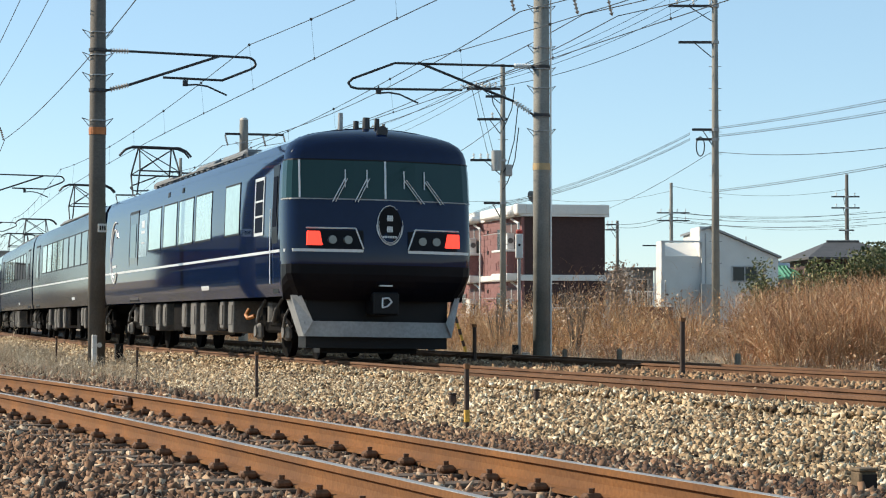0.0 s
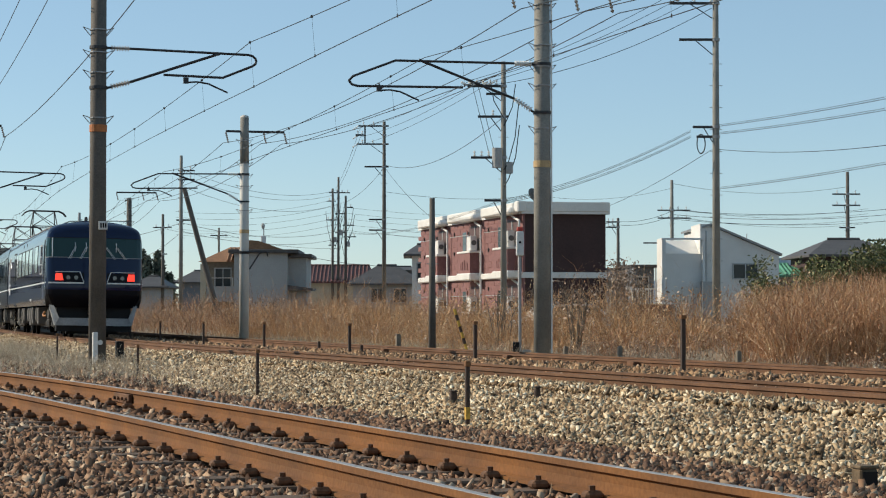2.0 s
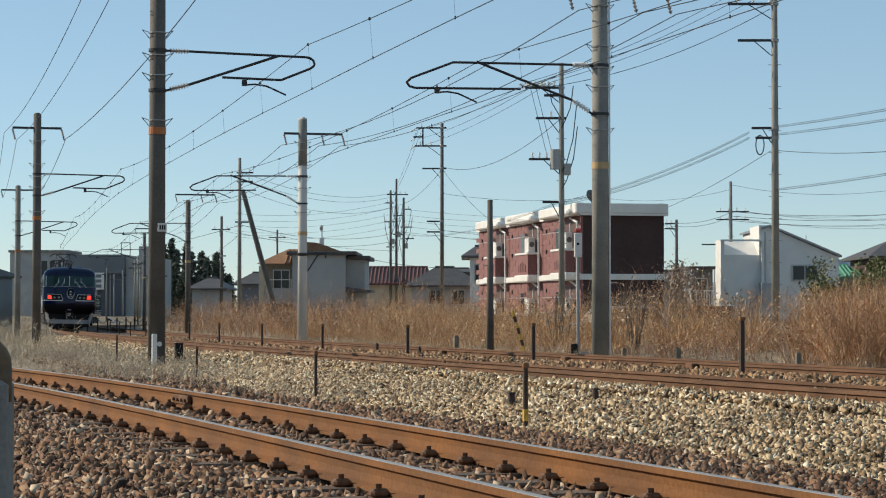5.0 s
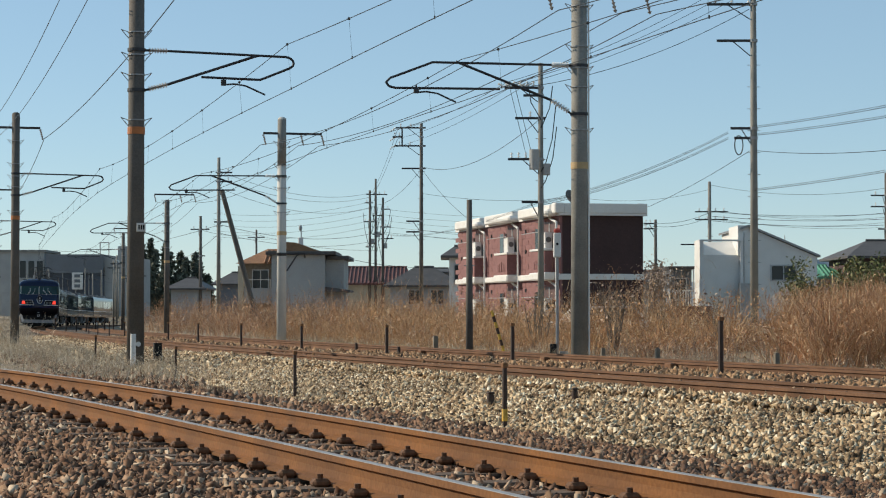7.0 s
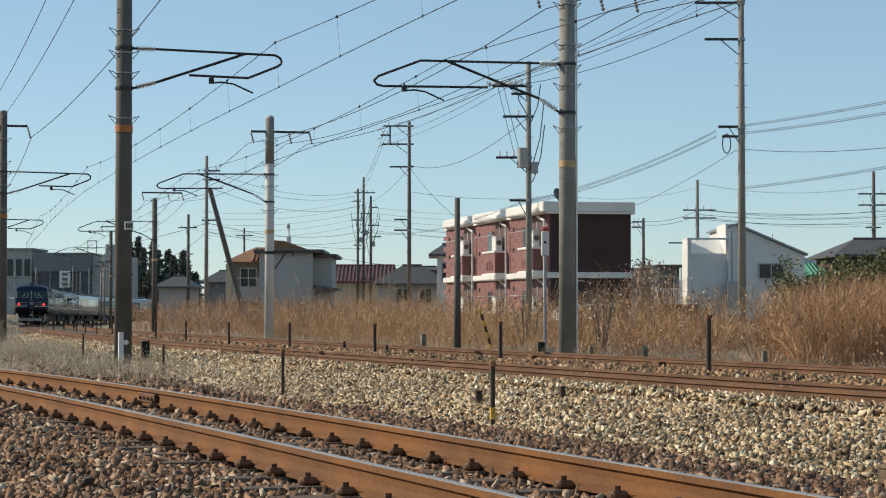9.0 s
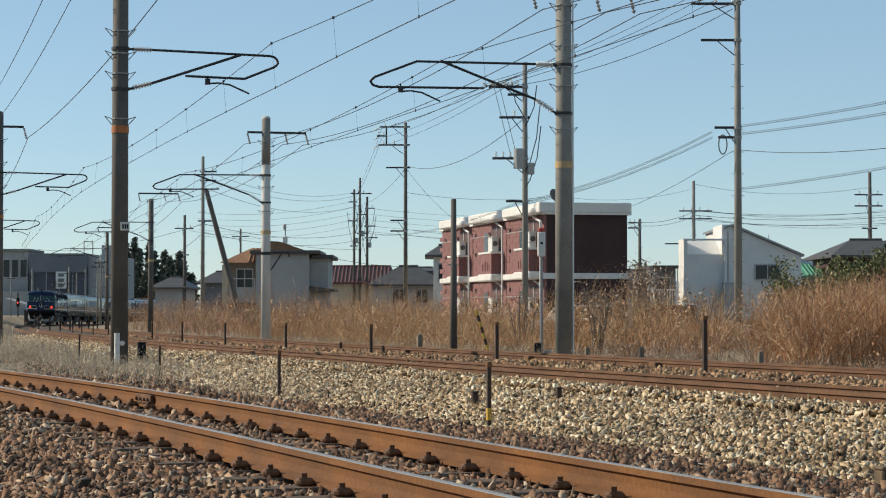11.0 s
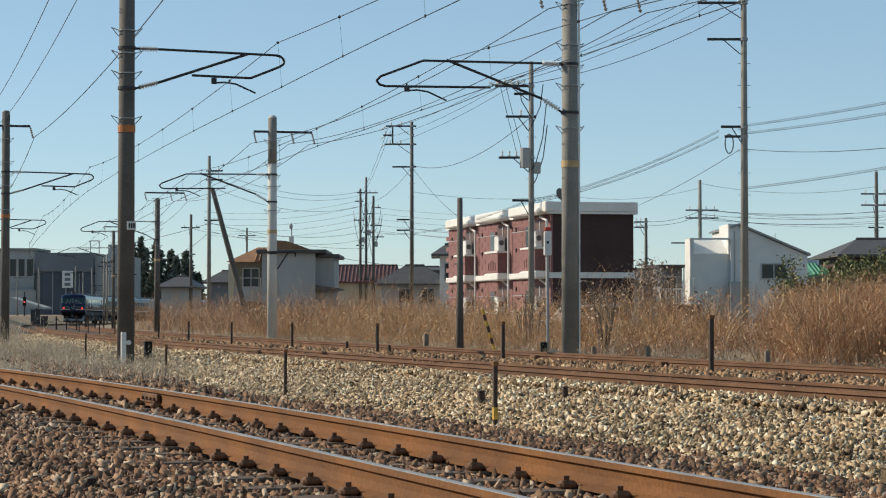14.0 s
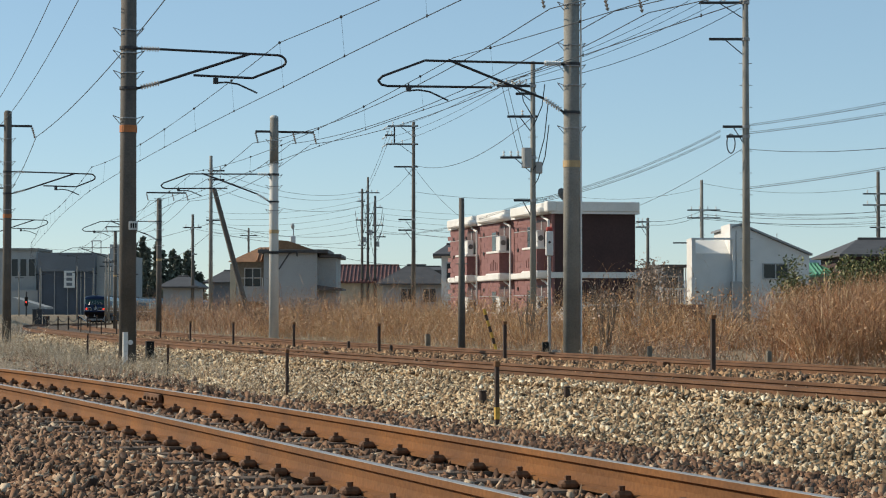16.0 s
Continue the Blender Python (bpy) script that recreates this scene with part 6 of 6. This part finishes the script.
def weeds(name, label, material, base, h, width, lean=0.25, twigs=3, fluff=4, fluff_size=0.02, top=0.55):
    n = len(base)
    ln = np.random.normal(0, lean, (n, 2))
    sets = [blades(base, h, ln, np.full(n, width))]
    for k in range(twigs):
        f = np.random.uniform(0.3, 0.9, n)
        b = base.copy()
        b[:, 0] += ln[:, 0] * h * f ** 1.7
        b[:, 1] += ln[:, 1] * h * f ** 1.7
        b[:, 2] += h * f * 0.97
        sets.append(blades(b, h * np.random.uniform(0.12, 0.34, n), np.random.normal(0, 0.8, (n, 2)), np.full(n, width * 0.7), 2))
    for k in range(fluff):
        f = np.random.uniform(top, 1.0, n)
        c = base + np.stack([ln[:, 0] * h * f ** 1.7, ln[:, 1] * h * f ** 1.7, h * f * 0.95], 1) + np.random.normal(0, 0.05, (n, 3))
        sets.append(flakes(c, np.random.uniform(0.5, 1.5, n) * fluff_size))
    v, f = joined(sets)
    return tagged(fast_mesh(name, v, f, material), label, "dry grass", kind="stuff")


# tall golden grass behind the double track, brown weeds towards the houses, rust-coloured ones on the rise
b, s, d = patch(15000, 14, 62, 7.8, 15, 1.2, 0.55)
h = np.random.uniform(0.4, 1.2, len(b)) * np.clip(1 + 1.2 * rough(b[:, 0], b[:, 1], 0.16, 7) + 1.1 * rough(b[:, 0], b[:, 1], 0.5, 5), 0.25, 3) * np.clip(0.45 + 0.22 * (d - 7), 0.45, 1.1)
weeds("tall_dry_grass", "tall golden-brown dry grass beyond the tracks", M["reed"], b, h, 0.012, 0.6, 4, 2, 0.022)
b, s, d = patch(5500, 60, 125, 7.0, 20, 1.2, 0.6)
weeds("tall_dry_grass", "tall rust-brown dry grass farther along the tracks", M["rustweed"], b, np.random.uniform(0.7, 2.3, len(b)) * (1 + 0.7 * rough(b[:, 0], b[:, 1], 0.14, 4)), 0.02, 0.5, 5, 2, 0.035)
b, s, d = patch(9500, -16, 20, 7.2, 18, 1.3, 0.6)
h = np.random.uniform(0.25, 0.85, len(b)) * (1 + 0.8 * rough(b[:, 0], b[:, 1], 0.6, 9)) * np.clip(0.4 + 0.12 * (d - 7), 0.4, 0.8)
weeds("brown_weeds", "tangled grey-brown dry weeds beyond the tracks", M["weed"], b, h, 0.011, 0.65, 6, 2, 0.018)
b, s, d = patch(4000, -16, 20, 7.6, 22, 1.0, 0.2)
weeds("rust_weeds", "rust-brown dry weeds with seed heads", M["rustweed"], b, np.random.uniform(0.35, 0.95, len(b)) * (1 + 0.7 * rough(b[:, 0], b[:, 1], 0.7, 2)) * np.clip(0.5 + 0.12 * (d - 7), 0.5, 0.85), 0.014, 0.45, 4, 6, 0.026)
# a tall thicket along the line before the grey house
x, y = np.random.uniform(-17, -5, 3200), np.random.uniform(74, 100, 3200)
dd, _ = lateral(MAIN, x, y)
up = np.clip(0.55 + 1.1 * rough(x, y, 0.22, 21) + 0.5 * rough(x, y, 0.7, 22), 0.05, 1.0)
m = (dd > 8) & (dd < 17) & (up > 0.3)
weeds("rust_weeds", "tall rust-brown thicket of dry weeds before the grey house", M["rustweed"], np.stack([x, y, ground_z(x, y) - 0.05], 1)[m], (np.random.uniform(1.2, 2.2, len(x)) * up)[m], 0.018, 0.35, 6, 3, 0.032, 0.3)
# taller tufts that break the outline
for name, label, material, n, s0, s1, lo, hi in (("grass_tufts", "arching tufts of golden dry grass", M["reed"], 90, 14, 70, 1.0, 1.75), ("weed_tufts", "arching tufts of brown dry weed", M["rustweed"], 70, -15, 16, 0.5, 1.0)):
    c, _, _ = patch(n, s0, s1, 8.5, 17)
    k = np.repeat(np.arange(n), 70)
    b = c[k] + np.random.normal(0, 0.16, (len(k), 3)) * np.array([1, 1, 0])
    ht = np.random.uniform(lo, hi, n)[k] * np.random.uniform(0.55, 1.05, len(k))
    ln = (b - c[k])[:, :2] * 2.2 + np.random.normal(0, 0.2, (len(k), 2))
    v, f = joined([blades(b, ht, ln, np.full(len(k), 0.016), 4), flakes(b + np.stack([ln[:, 0] * ht, ln[:, 1] * ht, ht * 0.9], 1), np.random.uniform(0.02, 0.05, len(k)))])
    tagged(fast_mesh(name, v, f, material), label, "dry grass", kind="stuff")
# the rise at the far side, thick with weeds
n = 9500
x, y = np.random.uniform(6.6, 13.5, n), np.random.uniform(37, 52, n)
m = x > 6.4 + (y - 37) * 0.12
x, y = x[m], y[m]
up = np.interp(x / y * 43, [6.2, 7.4, 9.0, 12], [0.1, 0.75, 0.95, 1.0])
h = (0.75 + 1.0 * up) * np.random.uniform(0.55, 1.12, len(x))
weeds("rust_weeds", "thick rust-brown and olive dry weeds on the rise", M["rustweed"], np.stack([x, y, ground_z(x, y) - 0.05], 1), h, 0.011, 0.42, 6, 3, 0.022, 0.3)
m = np.random.uniform(0, 1, len(x)) < 0.75
weeds("tall_dry_grass", "yellowish dry grass on the rise", M["reed"], np.stack([x, y, ground_z(x, y) - 0.05], 1)[m], (h * 1.0)[m], 0.011, 0.6, 5, 2, 0.022, 0.3)
# field between the weeds and the houses
n = 5500
x, y = np.random.uniform(-32, 26, n), np.random.uniform(58, 125, n)
dd, _ = lateral(MAIN, x, y)
m = dd > 9
x, y = x[m], y[m]
weeds("field_grass", "dry brown grass of the field before the houses", M["weed"], np.stack([x, y, ground_z(x, y) - 0.05], 1), np.random.uniform(0.45, 1.0, len(x)) * np.where(x > -2, 0.8, 1.2), 0.03, 0.3, 4, 4, 0.05)
n = 5000
b, s, d = patch(n, 60, 210, -22, -3.6)
weeds("field_grass", "pale dry grass along the near side of the line", M["pale"], b, np.random.uniform(0.25, 0.8, len(b)), 0.03, 0.5, 3, 2, 0.03)
# edge of the stones behind the far track
b, s, d = patch(9500, -14, 60, 5.7, 8.3, 1.0, 0.3)
weeds("low_dry_grass", "low pale dry grass at the edge of the far track", M["pale"], b, np.random.uniform(0.15, 0.5, len(b)), 0.011, 0.5, 2, 1, 0.012)
# pale grass on the near slope and between the tracks
b, s, d = patch(7000, 14, 66, -9, -2.6, 1.0, 0.45)
b[:, 2] += 0.08
weeds("pale_grass", "pale grey-straw dry grass on the embankment", M["pale"], b, np.random.uniform(0.15, 0.5, len(b)), 0.012, 0.5, 2, 2, 0.014)
b, s, d = patch(2600, -7, 16, -4.4, -2.4, 1.0, 0.35)
b[:, 2] += 0.13
weeds("pale_grass", "thin pale dry grass growing out of the stones", M["pale"], b, np.random.uniform(0.06, 0.28, len(b)), 0.007, 0.8, 2, 1, 0.01)
b, s, d = patch(260, 30, 70, -6.5, -2.6, 1.0, 0)
weeds("dead_stalks", "tall thin dead stalks on the embankment", M["pale"], b, np.random.uniform(0.6, 1.25, len(b)), 0.014, 0.25, 5, 5, 0.02)


def shrub(x, y, top, wide, n, material, leaf, label, stems=9, hollow=0.35):
    """A bush: several woody stems and a ragged crown of single leaves."""
    z0 = float(ground_z(np.array([x]), np.array([y]))[0]) - 0.05
    t = thing("shrub", label, "shrub", pose(x, y, z0), group="shrubs")
    h = top - z0
    bm = B()
    tips = []
    for i in range(stems):
        an, r = random.uniform(0, 6.28), random.uniform(0.2, 1.0) * wide * 0.8
        tip = Vector((r * math.cos(an), r * math.sin(an), h * random.uniform(0.6, 0.97)))
        mid = tip * 0.5 + Vector((random.uniform(-.1, .1), random.uniform(-.1, .1), 0.05))
        rod(bm, (0.06 * math.cos(an), 0.06 * math.sin(an), 0), mid, 0.022, 0.014, seg=5)
        rod(bm, mid, tip, 0.014, 0.004, seg=5)
        tips += [tip, tip * 0.8 + mid * 0.2, (tip + mid) / 2]
        for k in range(3):
            q = mid.lerp(tip, random.uniform(0.1, 0.9))
            e = q + Vector((random.uniform(-.3, .3), random.uniform(-.3, .3), random.uniform(0.05, 0.35)))
            rod(bm, q, e, 0.007, 0.003, seg=4)
            tips.append(e)
    part("stem", bm, M["bark"], t)
    if n:
        tp = np.array([tuple(q) for q in tips])
        c = tp[np.random.randint(0, len(tp), n)] + np.random.normal(0, 1, (n, 3)) * np.array([0.17, 0.17, 0.15]) * (0.6 + wide * 0.5)
        c[:, 2] = np.clip(c[:, 2], 0.1, h * 1.03)
        v, f = flakes(c, np.random.uniform(0.6, 1.4, n) * leaf)
        part_ob = fast_mesh("crown", v, f, material, t)
        part_ob["kind"] = "stuff"
    return t


for x, y, top, wide, n in ((9.35, 48.5, 2.6, 0.5, 2600), (9.75, 48, 2.72, 0.6, 3400), (10.3, 48, 2.85, 0.75, 3800), (8.55, 52, 2.72, 0.28, 900), (8.8, 51, 2.35, 0.4, 1000), (11.2, 49.5, 3.0, 0.9, 3600), (9.0, 47, 2.2, 0.5, 1200)):
    shrub(x, y, top, wide, n, M["leaf"], 0.05, "olive-green evergreen shrub among the dry weeds")
for x, y, top, wide, n in ((6.35, 66, 3.2, 0.5, 500), (6.7, 67, 3.45, 0.45, 500), (7.2, 68, 2.9, 0.6, 300), (3.6, 58, 2.1, 0.7, 60), (4.4, 57, 2.35, 0.7, 80), (5.2, 60, 2.3, 0.8, 90), (4.0, 52, 2.0, 0.6, 50),
                           (2.3, 55, 2.0, 0.6, 40), (5.9, 58, 1.9, 0.7, 60), (6.9, 55, 1.95, 0.6, 60), (-6, 92, 2.0, 1.4, 120), (-8, 95, 1.8, 1.2, 90)):
    shrub(x, y, top, wide, n, M["weed"], 0.05, "bare brown twiggy shrub in the field", 14)


def conifer(x, y, h, r, n, label):
    t = thing("conifer_tree", label, "tree", pose(x, y, -0.6), group="distant trees")
    part("trunk", rod(B(), (0, 0, 0), (0, 0, h), 0.22, 0.03, seg=8), M["bark"], t)
    bm = B()
    c = []
    for i in range(46):
        z = h * (0.16 + 0.82 * i / 46)
        reach = r * (1 - i / 48) ** 0.8 * random.uniform(0.65, 1.1)
        an = i * 2.4
        rod(bm, (0, 0, z), (reach * math.cos(an), reach * math.sin(an), z - 0.15 * reach), 0.05, 0.015, seg=4)
        for k in range(n // 46):
            f = random.uniform(0.2, 1.0)
            c.append((reach * f * math.cos(an) + random.gauss(0, 0.2), reach * f * math.sin(an) + random.gauss(0, 0.2), z - 0.15 * reach * f + random.gauss(0, 0.14)))
    part("limb", bm, M["bark"], t)
    c = np.array(c)
    v, f = flakes(c, np.random.uniform(0.16, 0.42, len(c)))
    fast_mesh("crown", v, f, M["conifer"], t)["kind"] = "stuff"


for x, y, h, r in ((-53.6, 364, 13.6, 2.4), (-52.4, 366, 14.6, 2.2), (-51.1, 363, 12.6, 2.6), (-50.0, 368, 14.0, 2.3), (-48.8, 365, 12.2, 3.0), (-47.5, 369, 12.4, 3.2), (-46.2, 366, 11.2, 3.0),
                   (-45.0, 370, 12.3, 2.2), (-44.0, 367, 10.6, 2.6), (-49.5, 361, 8.5, 3.2), (-46.8, 362, 8.0, 3.4), (-52.0, 360, 8.0, 3.0), (-44.2, 362, 7.5, 2.8), (-42.6, 368, 8.2, 2.2)):
    conifer(x, y, h, r, 2600, "dark evergreen tree behind the railway houses")

# far hills on the horizon
vs, fs = [], []
for i in range(60):
    x = 250 + i * 22
    z = 30 + 34 * math.exp(-((x - 470) / 130) ** 2) + 20 * math.exp(-((x - 800) / 200) ** 2) + 3 * math.sin(i * 1.7)
    vs += [(x, 2600, -5), (x, 2640, z * (1 if i else 0.1))]
    if i:
        fs.append((2 * i - 2, 2 * i, 2 * i + 1, 2 * i - 1))
hill = from_arrays("backdrop_hills", vs, fs, mat("hazy_blue_hill", (0.30, 0.36, 0.42), 1.0, vary=0.12, big=0.01, fine=0.05, bump=0))
tagged(hill, "hazy blue-grey hills on the horizon", "hills", kind="structure")


# ---- loose stones of the track beds ----
def section_up(pts, d):
    return np.interp(d, [p[0] for p in pts], [p[1] for p in pts])


CHIP = np.array([(1.25, 0, 0.55), (-0.75, 0.95, 0.6), (-0.7, -1.0, 0.5), (1.1, 0.1, -0.6), (-0.8, 0.85, -0.5), (-0.65, -0.95, -0.6)])
CHIP_F = np.array([(0, 1, 2), (5, 4, 3), (0, 3, 4), (0, 4, 1), (1, 4, 5), (1, 5, 2), (2, 5, 3), (2, 3, 0)])
rs = np.random.RandomState(7)


def stones(name, label, line, pts, s0, s1, d0, d1, per_m2, size, material, keep_off=(), lift=0.0):
    n = int((s1 - s0) * (d1 - d0) * per_m2)
    s, d = rs.uniform(s0, s1, n), rs.uniform(d0, d1, n)
    ok = np.ones(n, bool)
    for a, b in keep_off:
        ok &= ~((d > a) & (d < b))
    s, d = s[ok], d[ok]
    n = len(s)
    x, y, z = line.many(s, d)
    z = z + section_up(pts, d) + rs.uniform(-0.4, 0.7, n) * size + lift
    V, F = CHIP, CHIP_F
    m = len(V)
    shape = V[None] * rs.uniform(0.75, 1.2, (n, m, 1)) + rs.normal(0, 0.13, (n, m, 3))
    wide = np.stack([rs.uniform(0.8, 1.7, n), rs.uniform(0.65, 1.2, n), rs.uniform(0.55, 1.15, n)], 1)[:, None]
    shape = shape * wide * size * rs.choice((0.6, 0.8, 0.95, 1.1, 1.35), n)[:, None, None]
    q = rs.normal(size=(n, 4))
    q /= np.linalg.norm(q, axis=1)[:, None]
    w, i, j, k = q.T
    R = np.stack([1 - 2 * (j * j + k * k), 2 * (i * j - k * w), 2 * (i * k + j * w), 2 * (i * j + k * w), 1 - 2 * (i * i + k * k), 2 * (j * k - i * w),
                  2 * (i * k - j * w), 2 * (j * k + i * w), 1 - 2 * (i * i + j * j)], 1).reshape(n, 3, 3)
    v = np.einsum("nab,nmb->nma", R, shape) + np.stack([x, y, z], 1)[:, None]
    f = (F[None] + (np.arange(n) * m)[:, None, None]).reshape(-1, 3)
    return tagged(fast_mesh(name, v.reshape(-1, 3), f, material), label, "ballast stones", kind="stuff")


SLOPE = [(-6.2, -0.55), (-4.2, -0.42), (-3.4, -0.36), (-2.3, -0.22), (-1.45, -0.17), (-1.15, -0.15)]
BED = [(-1.15, -0.15), (0, -0.17), (1.2, -0.16), (1.9, -0.13), (2.6, -0.16), (3.75, -0.17), (5.1, -0.17), (5.5, -0.2), (6.9, -0.62)]
NEARBED = [(-14, -0.75), (-4.5, -0.38), (-2.4, -0.24), (-1.5, -0.18), (-0.8, -0.205), (0, -0.195), (0.8, -0.205), (1.5, -0.19), (2.2, -0.25), (3.2, -0.36), (4.0, -0.5)]
RAILS_NEAR = ((-0.66, -0.47), (0.47, 0.66))
RAILS_MAIN = ((-0.66, -0.47), (0.47, 0.66), (SPACING - 0.66, SPACING - 0.47), (SPACING + 0.47, SPACING + 0.66))
stones("slope_stones", "pale cream crushed stone on the slope below the tracks", MAIN, SLOPE, -23, 6, -3.75, -0.75, 900, 0.0225, M["stone_light"])
stones("slope_stones", "pale cream crushed stone farther along the slope", MAIN, SLOPE, 6, 66, -3.9, -0.75, 150, 0.034, M["stone_light"])
stones("shoulder_stones", "tan crushed stone heaped against the rails", MAIN, SLOPE, -24, 14, -1.3, -0.665, 640, 0.024, M["stone_light"], lift=0.05)
stones("shoulder_stones", "rust-stained crushed stone heaped against the rails", MAIN, BED, -24, 14, -0.46, 0.46, 180, 0.034, M["stone_rust"], lift=0.045)
stones("shoulder_stones", "rust-stained crushed stone heaped between the tracks", MAIN, BED, -24, 14, 0.67, SPACING - 0.67, 190, 0.034, M["stone_rust"], lift=0.05)
stones("ditch_stones", "brown crushed stone in the dip between the tracks", MAIN, SLOPE, -26, 8, -5.2, -3.6, 300, 0.026, M["stone_brown"], lift=0.03)
stones("near_stones", "brown and grey crushed stone round the near track", NEAR, NEARBED, 7, 24, -3.7, 3.6, 560, 0.0235, M["stone_brown"], RAILS_NEAR, lift=0.012)
stones("near_stones", "brown and grey crushed stone where the near track passes", NEAR, NEARBED, -4, 7, -3.7, 3.6, 110, 0.04, M["stone_brown"], RAILS_NEAR)
stones("near_stones", "brown and grey crushed stone along the near track", NEAR, NEARBED, 24, 38, -3.2, 3.4, 180, 0.036, M["stone_brown"], RAILS_NEAR)
stones("verge_stones", "brown stones scattered on the verge of the near track", NEAR, NEARBED, 22, 62, -9, -3, 35, 0.045, M["stone_brown"])
vs_, vd_ = rs.uniform(20, 62, 5200), rs.uniform(-9, -2.6, 5200)
vx, vy, vz = NEAR.many(vs_, vd_)
weeds("pale_grass", "pale dry grass on the verge of the near track", M["pale"], np.stack([vx, vy, vz + section_up(NEARBED, vd_)], 1), rs.uniform(0.08, 0.32, 5200), 0.011, 0.7, 2, 1, 0.012)
stones("ditch_stones", "brown stones in the grassy dip beside the slope", MAIN, SLOPE, -1, 34, -8, -3.6, 70, 0.045, M["stone_brown"], lift=0.05)
for lo_, hi_, n_ in ((-8, -3.5, 4600), (-4.6, -2.6, 1900)):
    gs, gd = rs.uniform(1, 34, n_), rs.uniform(lo_, hi_, n_)
    gx, gy, gz = MAIN.many(gs, gd)
    weeds("pale_grass", "pale whitish dry grass in the dip beside the slope", M["pale"], np.stack([gx, gy, gz + section_up(SLOPE, gd) + 0.04], 1), rs.uniform(0.1, 0.4, n_), 0.009, 0.7, 2, 1, 0.012)
stones("bed_stones", "rust-stained crushed stone between the rails", MAIN, BED, -24, 12, -0.9, 5.9, 70, 0.036, M["stone_rust"], RAILS_MAIN, lift=0.01)
stones("bed_stones", "rust-stained crushed stone farther along the tracks", MAIN, BED, 12, 60, -0.9, 5.9, 28, 0.05, M["stone_rust"], RAILS_MAIN)

# ---- sleepers, fastenings and joints, as pieces of the tracks ----
first = None
clip = None
k = 0
for s in np.arange(7.0 - 0.64 * 16, 37, 0.64):
    m = NEAR.frame_at(s, 0, -0.155)
    if first is None:
        first = part("sleeper", bx(B(), -1.05, 1.05, -0.1, 0.1, -0.14, 0.0, 0.012), M["sleeper"], track_near)
        first.matrix_basis = m
        bm = bx(B(), -0.045, 0.05, -0.042, 0.042, 0.0, 0.045, 0.016)
        rod(bm, (0.0, 0, 0.04), (0.0, 0, 0.068), 0.017, seg=6)
        clip = part("rail_clip", bm, M["rust_dark"], track_near)
        clip.matrix_basis = NEAR.frame_at(s, -0.7, -0.155)
        start = 1
    else:
        again(first, track_near, m @ pose(0, 0, 0.004 * math.sin(k * 5.1), 0, 0, 1.2 * math.sin(k * 3.7)))
        start = 0
    for d in (-0.68, -0.452, 0.452, 0.68)[start:]:
        again(clip, track_near, NEAR.frame_at(s + 0.01 * math.sin(k * 7 + d), d, -0.155) @ pose(0, 0, 0, 0, 0, 180 if d in (-0.452, 0.68) else 0))
    k += 1
for s, side in ((25.4, 1), (28.3, -1)):
    bm = B()
    for q in (-1, 1):
        bx(bm, q * 0.035 - 0.018, q * 0.035 + 0.018, -0.28, 0.28, -0.125, -0.04, 0.006)
        for j in range(4):
            rod(bm, (q * 0.05, -0.21 + j * 0.14, -0.085), (q * 0.075, -0.21 + j * 0.14, -0.085), 0.016, seg=6)
    jn = part("fishplate", bm, M["rust_dark"], track_near)
    jn.matrix_basis = NEAR.frame_at(s, side * GAUGE / 2)
for tr, d0 in ((track_main, 0), (track_far, SPACING)):
    first = None
    for s in np.arange(-25, 62, 0.6):
        m = MAIN.frame_at(s, d0, -0.16)
        if first is None:
            first = part("sleeper", bx(B(), -1.0, 1.0, -0.1, 0.1, -0.14, 0.0, 0.012), M["sleeper"], tr)
            first.matrix_basis = m
        else:
            again(first, tr, m)
for s in (-2.36, 3.18, 11.0):
    bm = bx(B(), -0.12, 0.0, -0.12, 0.12, -0.14, -0.01, 0.01)
    o = part("rail_fitting", bm, M["rust_dark"], track_far)
    o.matrix_basis = MAIN.frame_at(s, SPACING - GAUGE / 2)


motions()
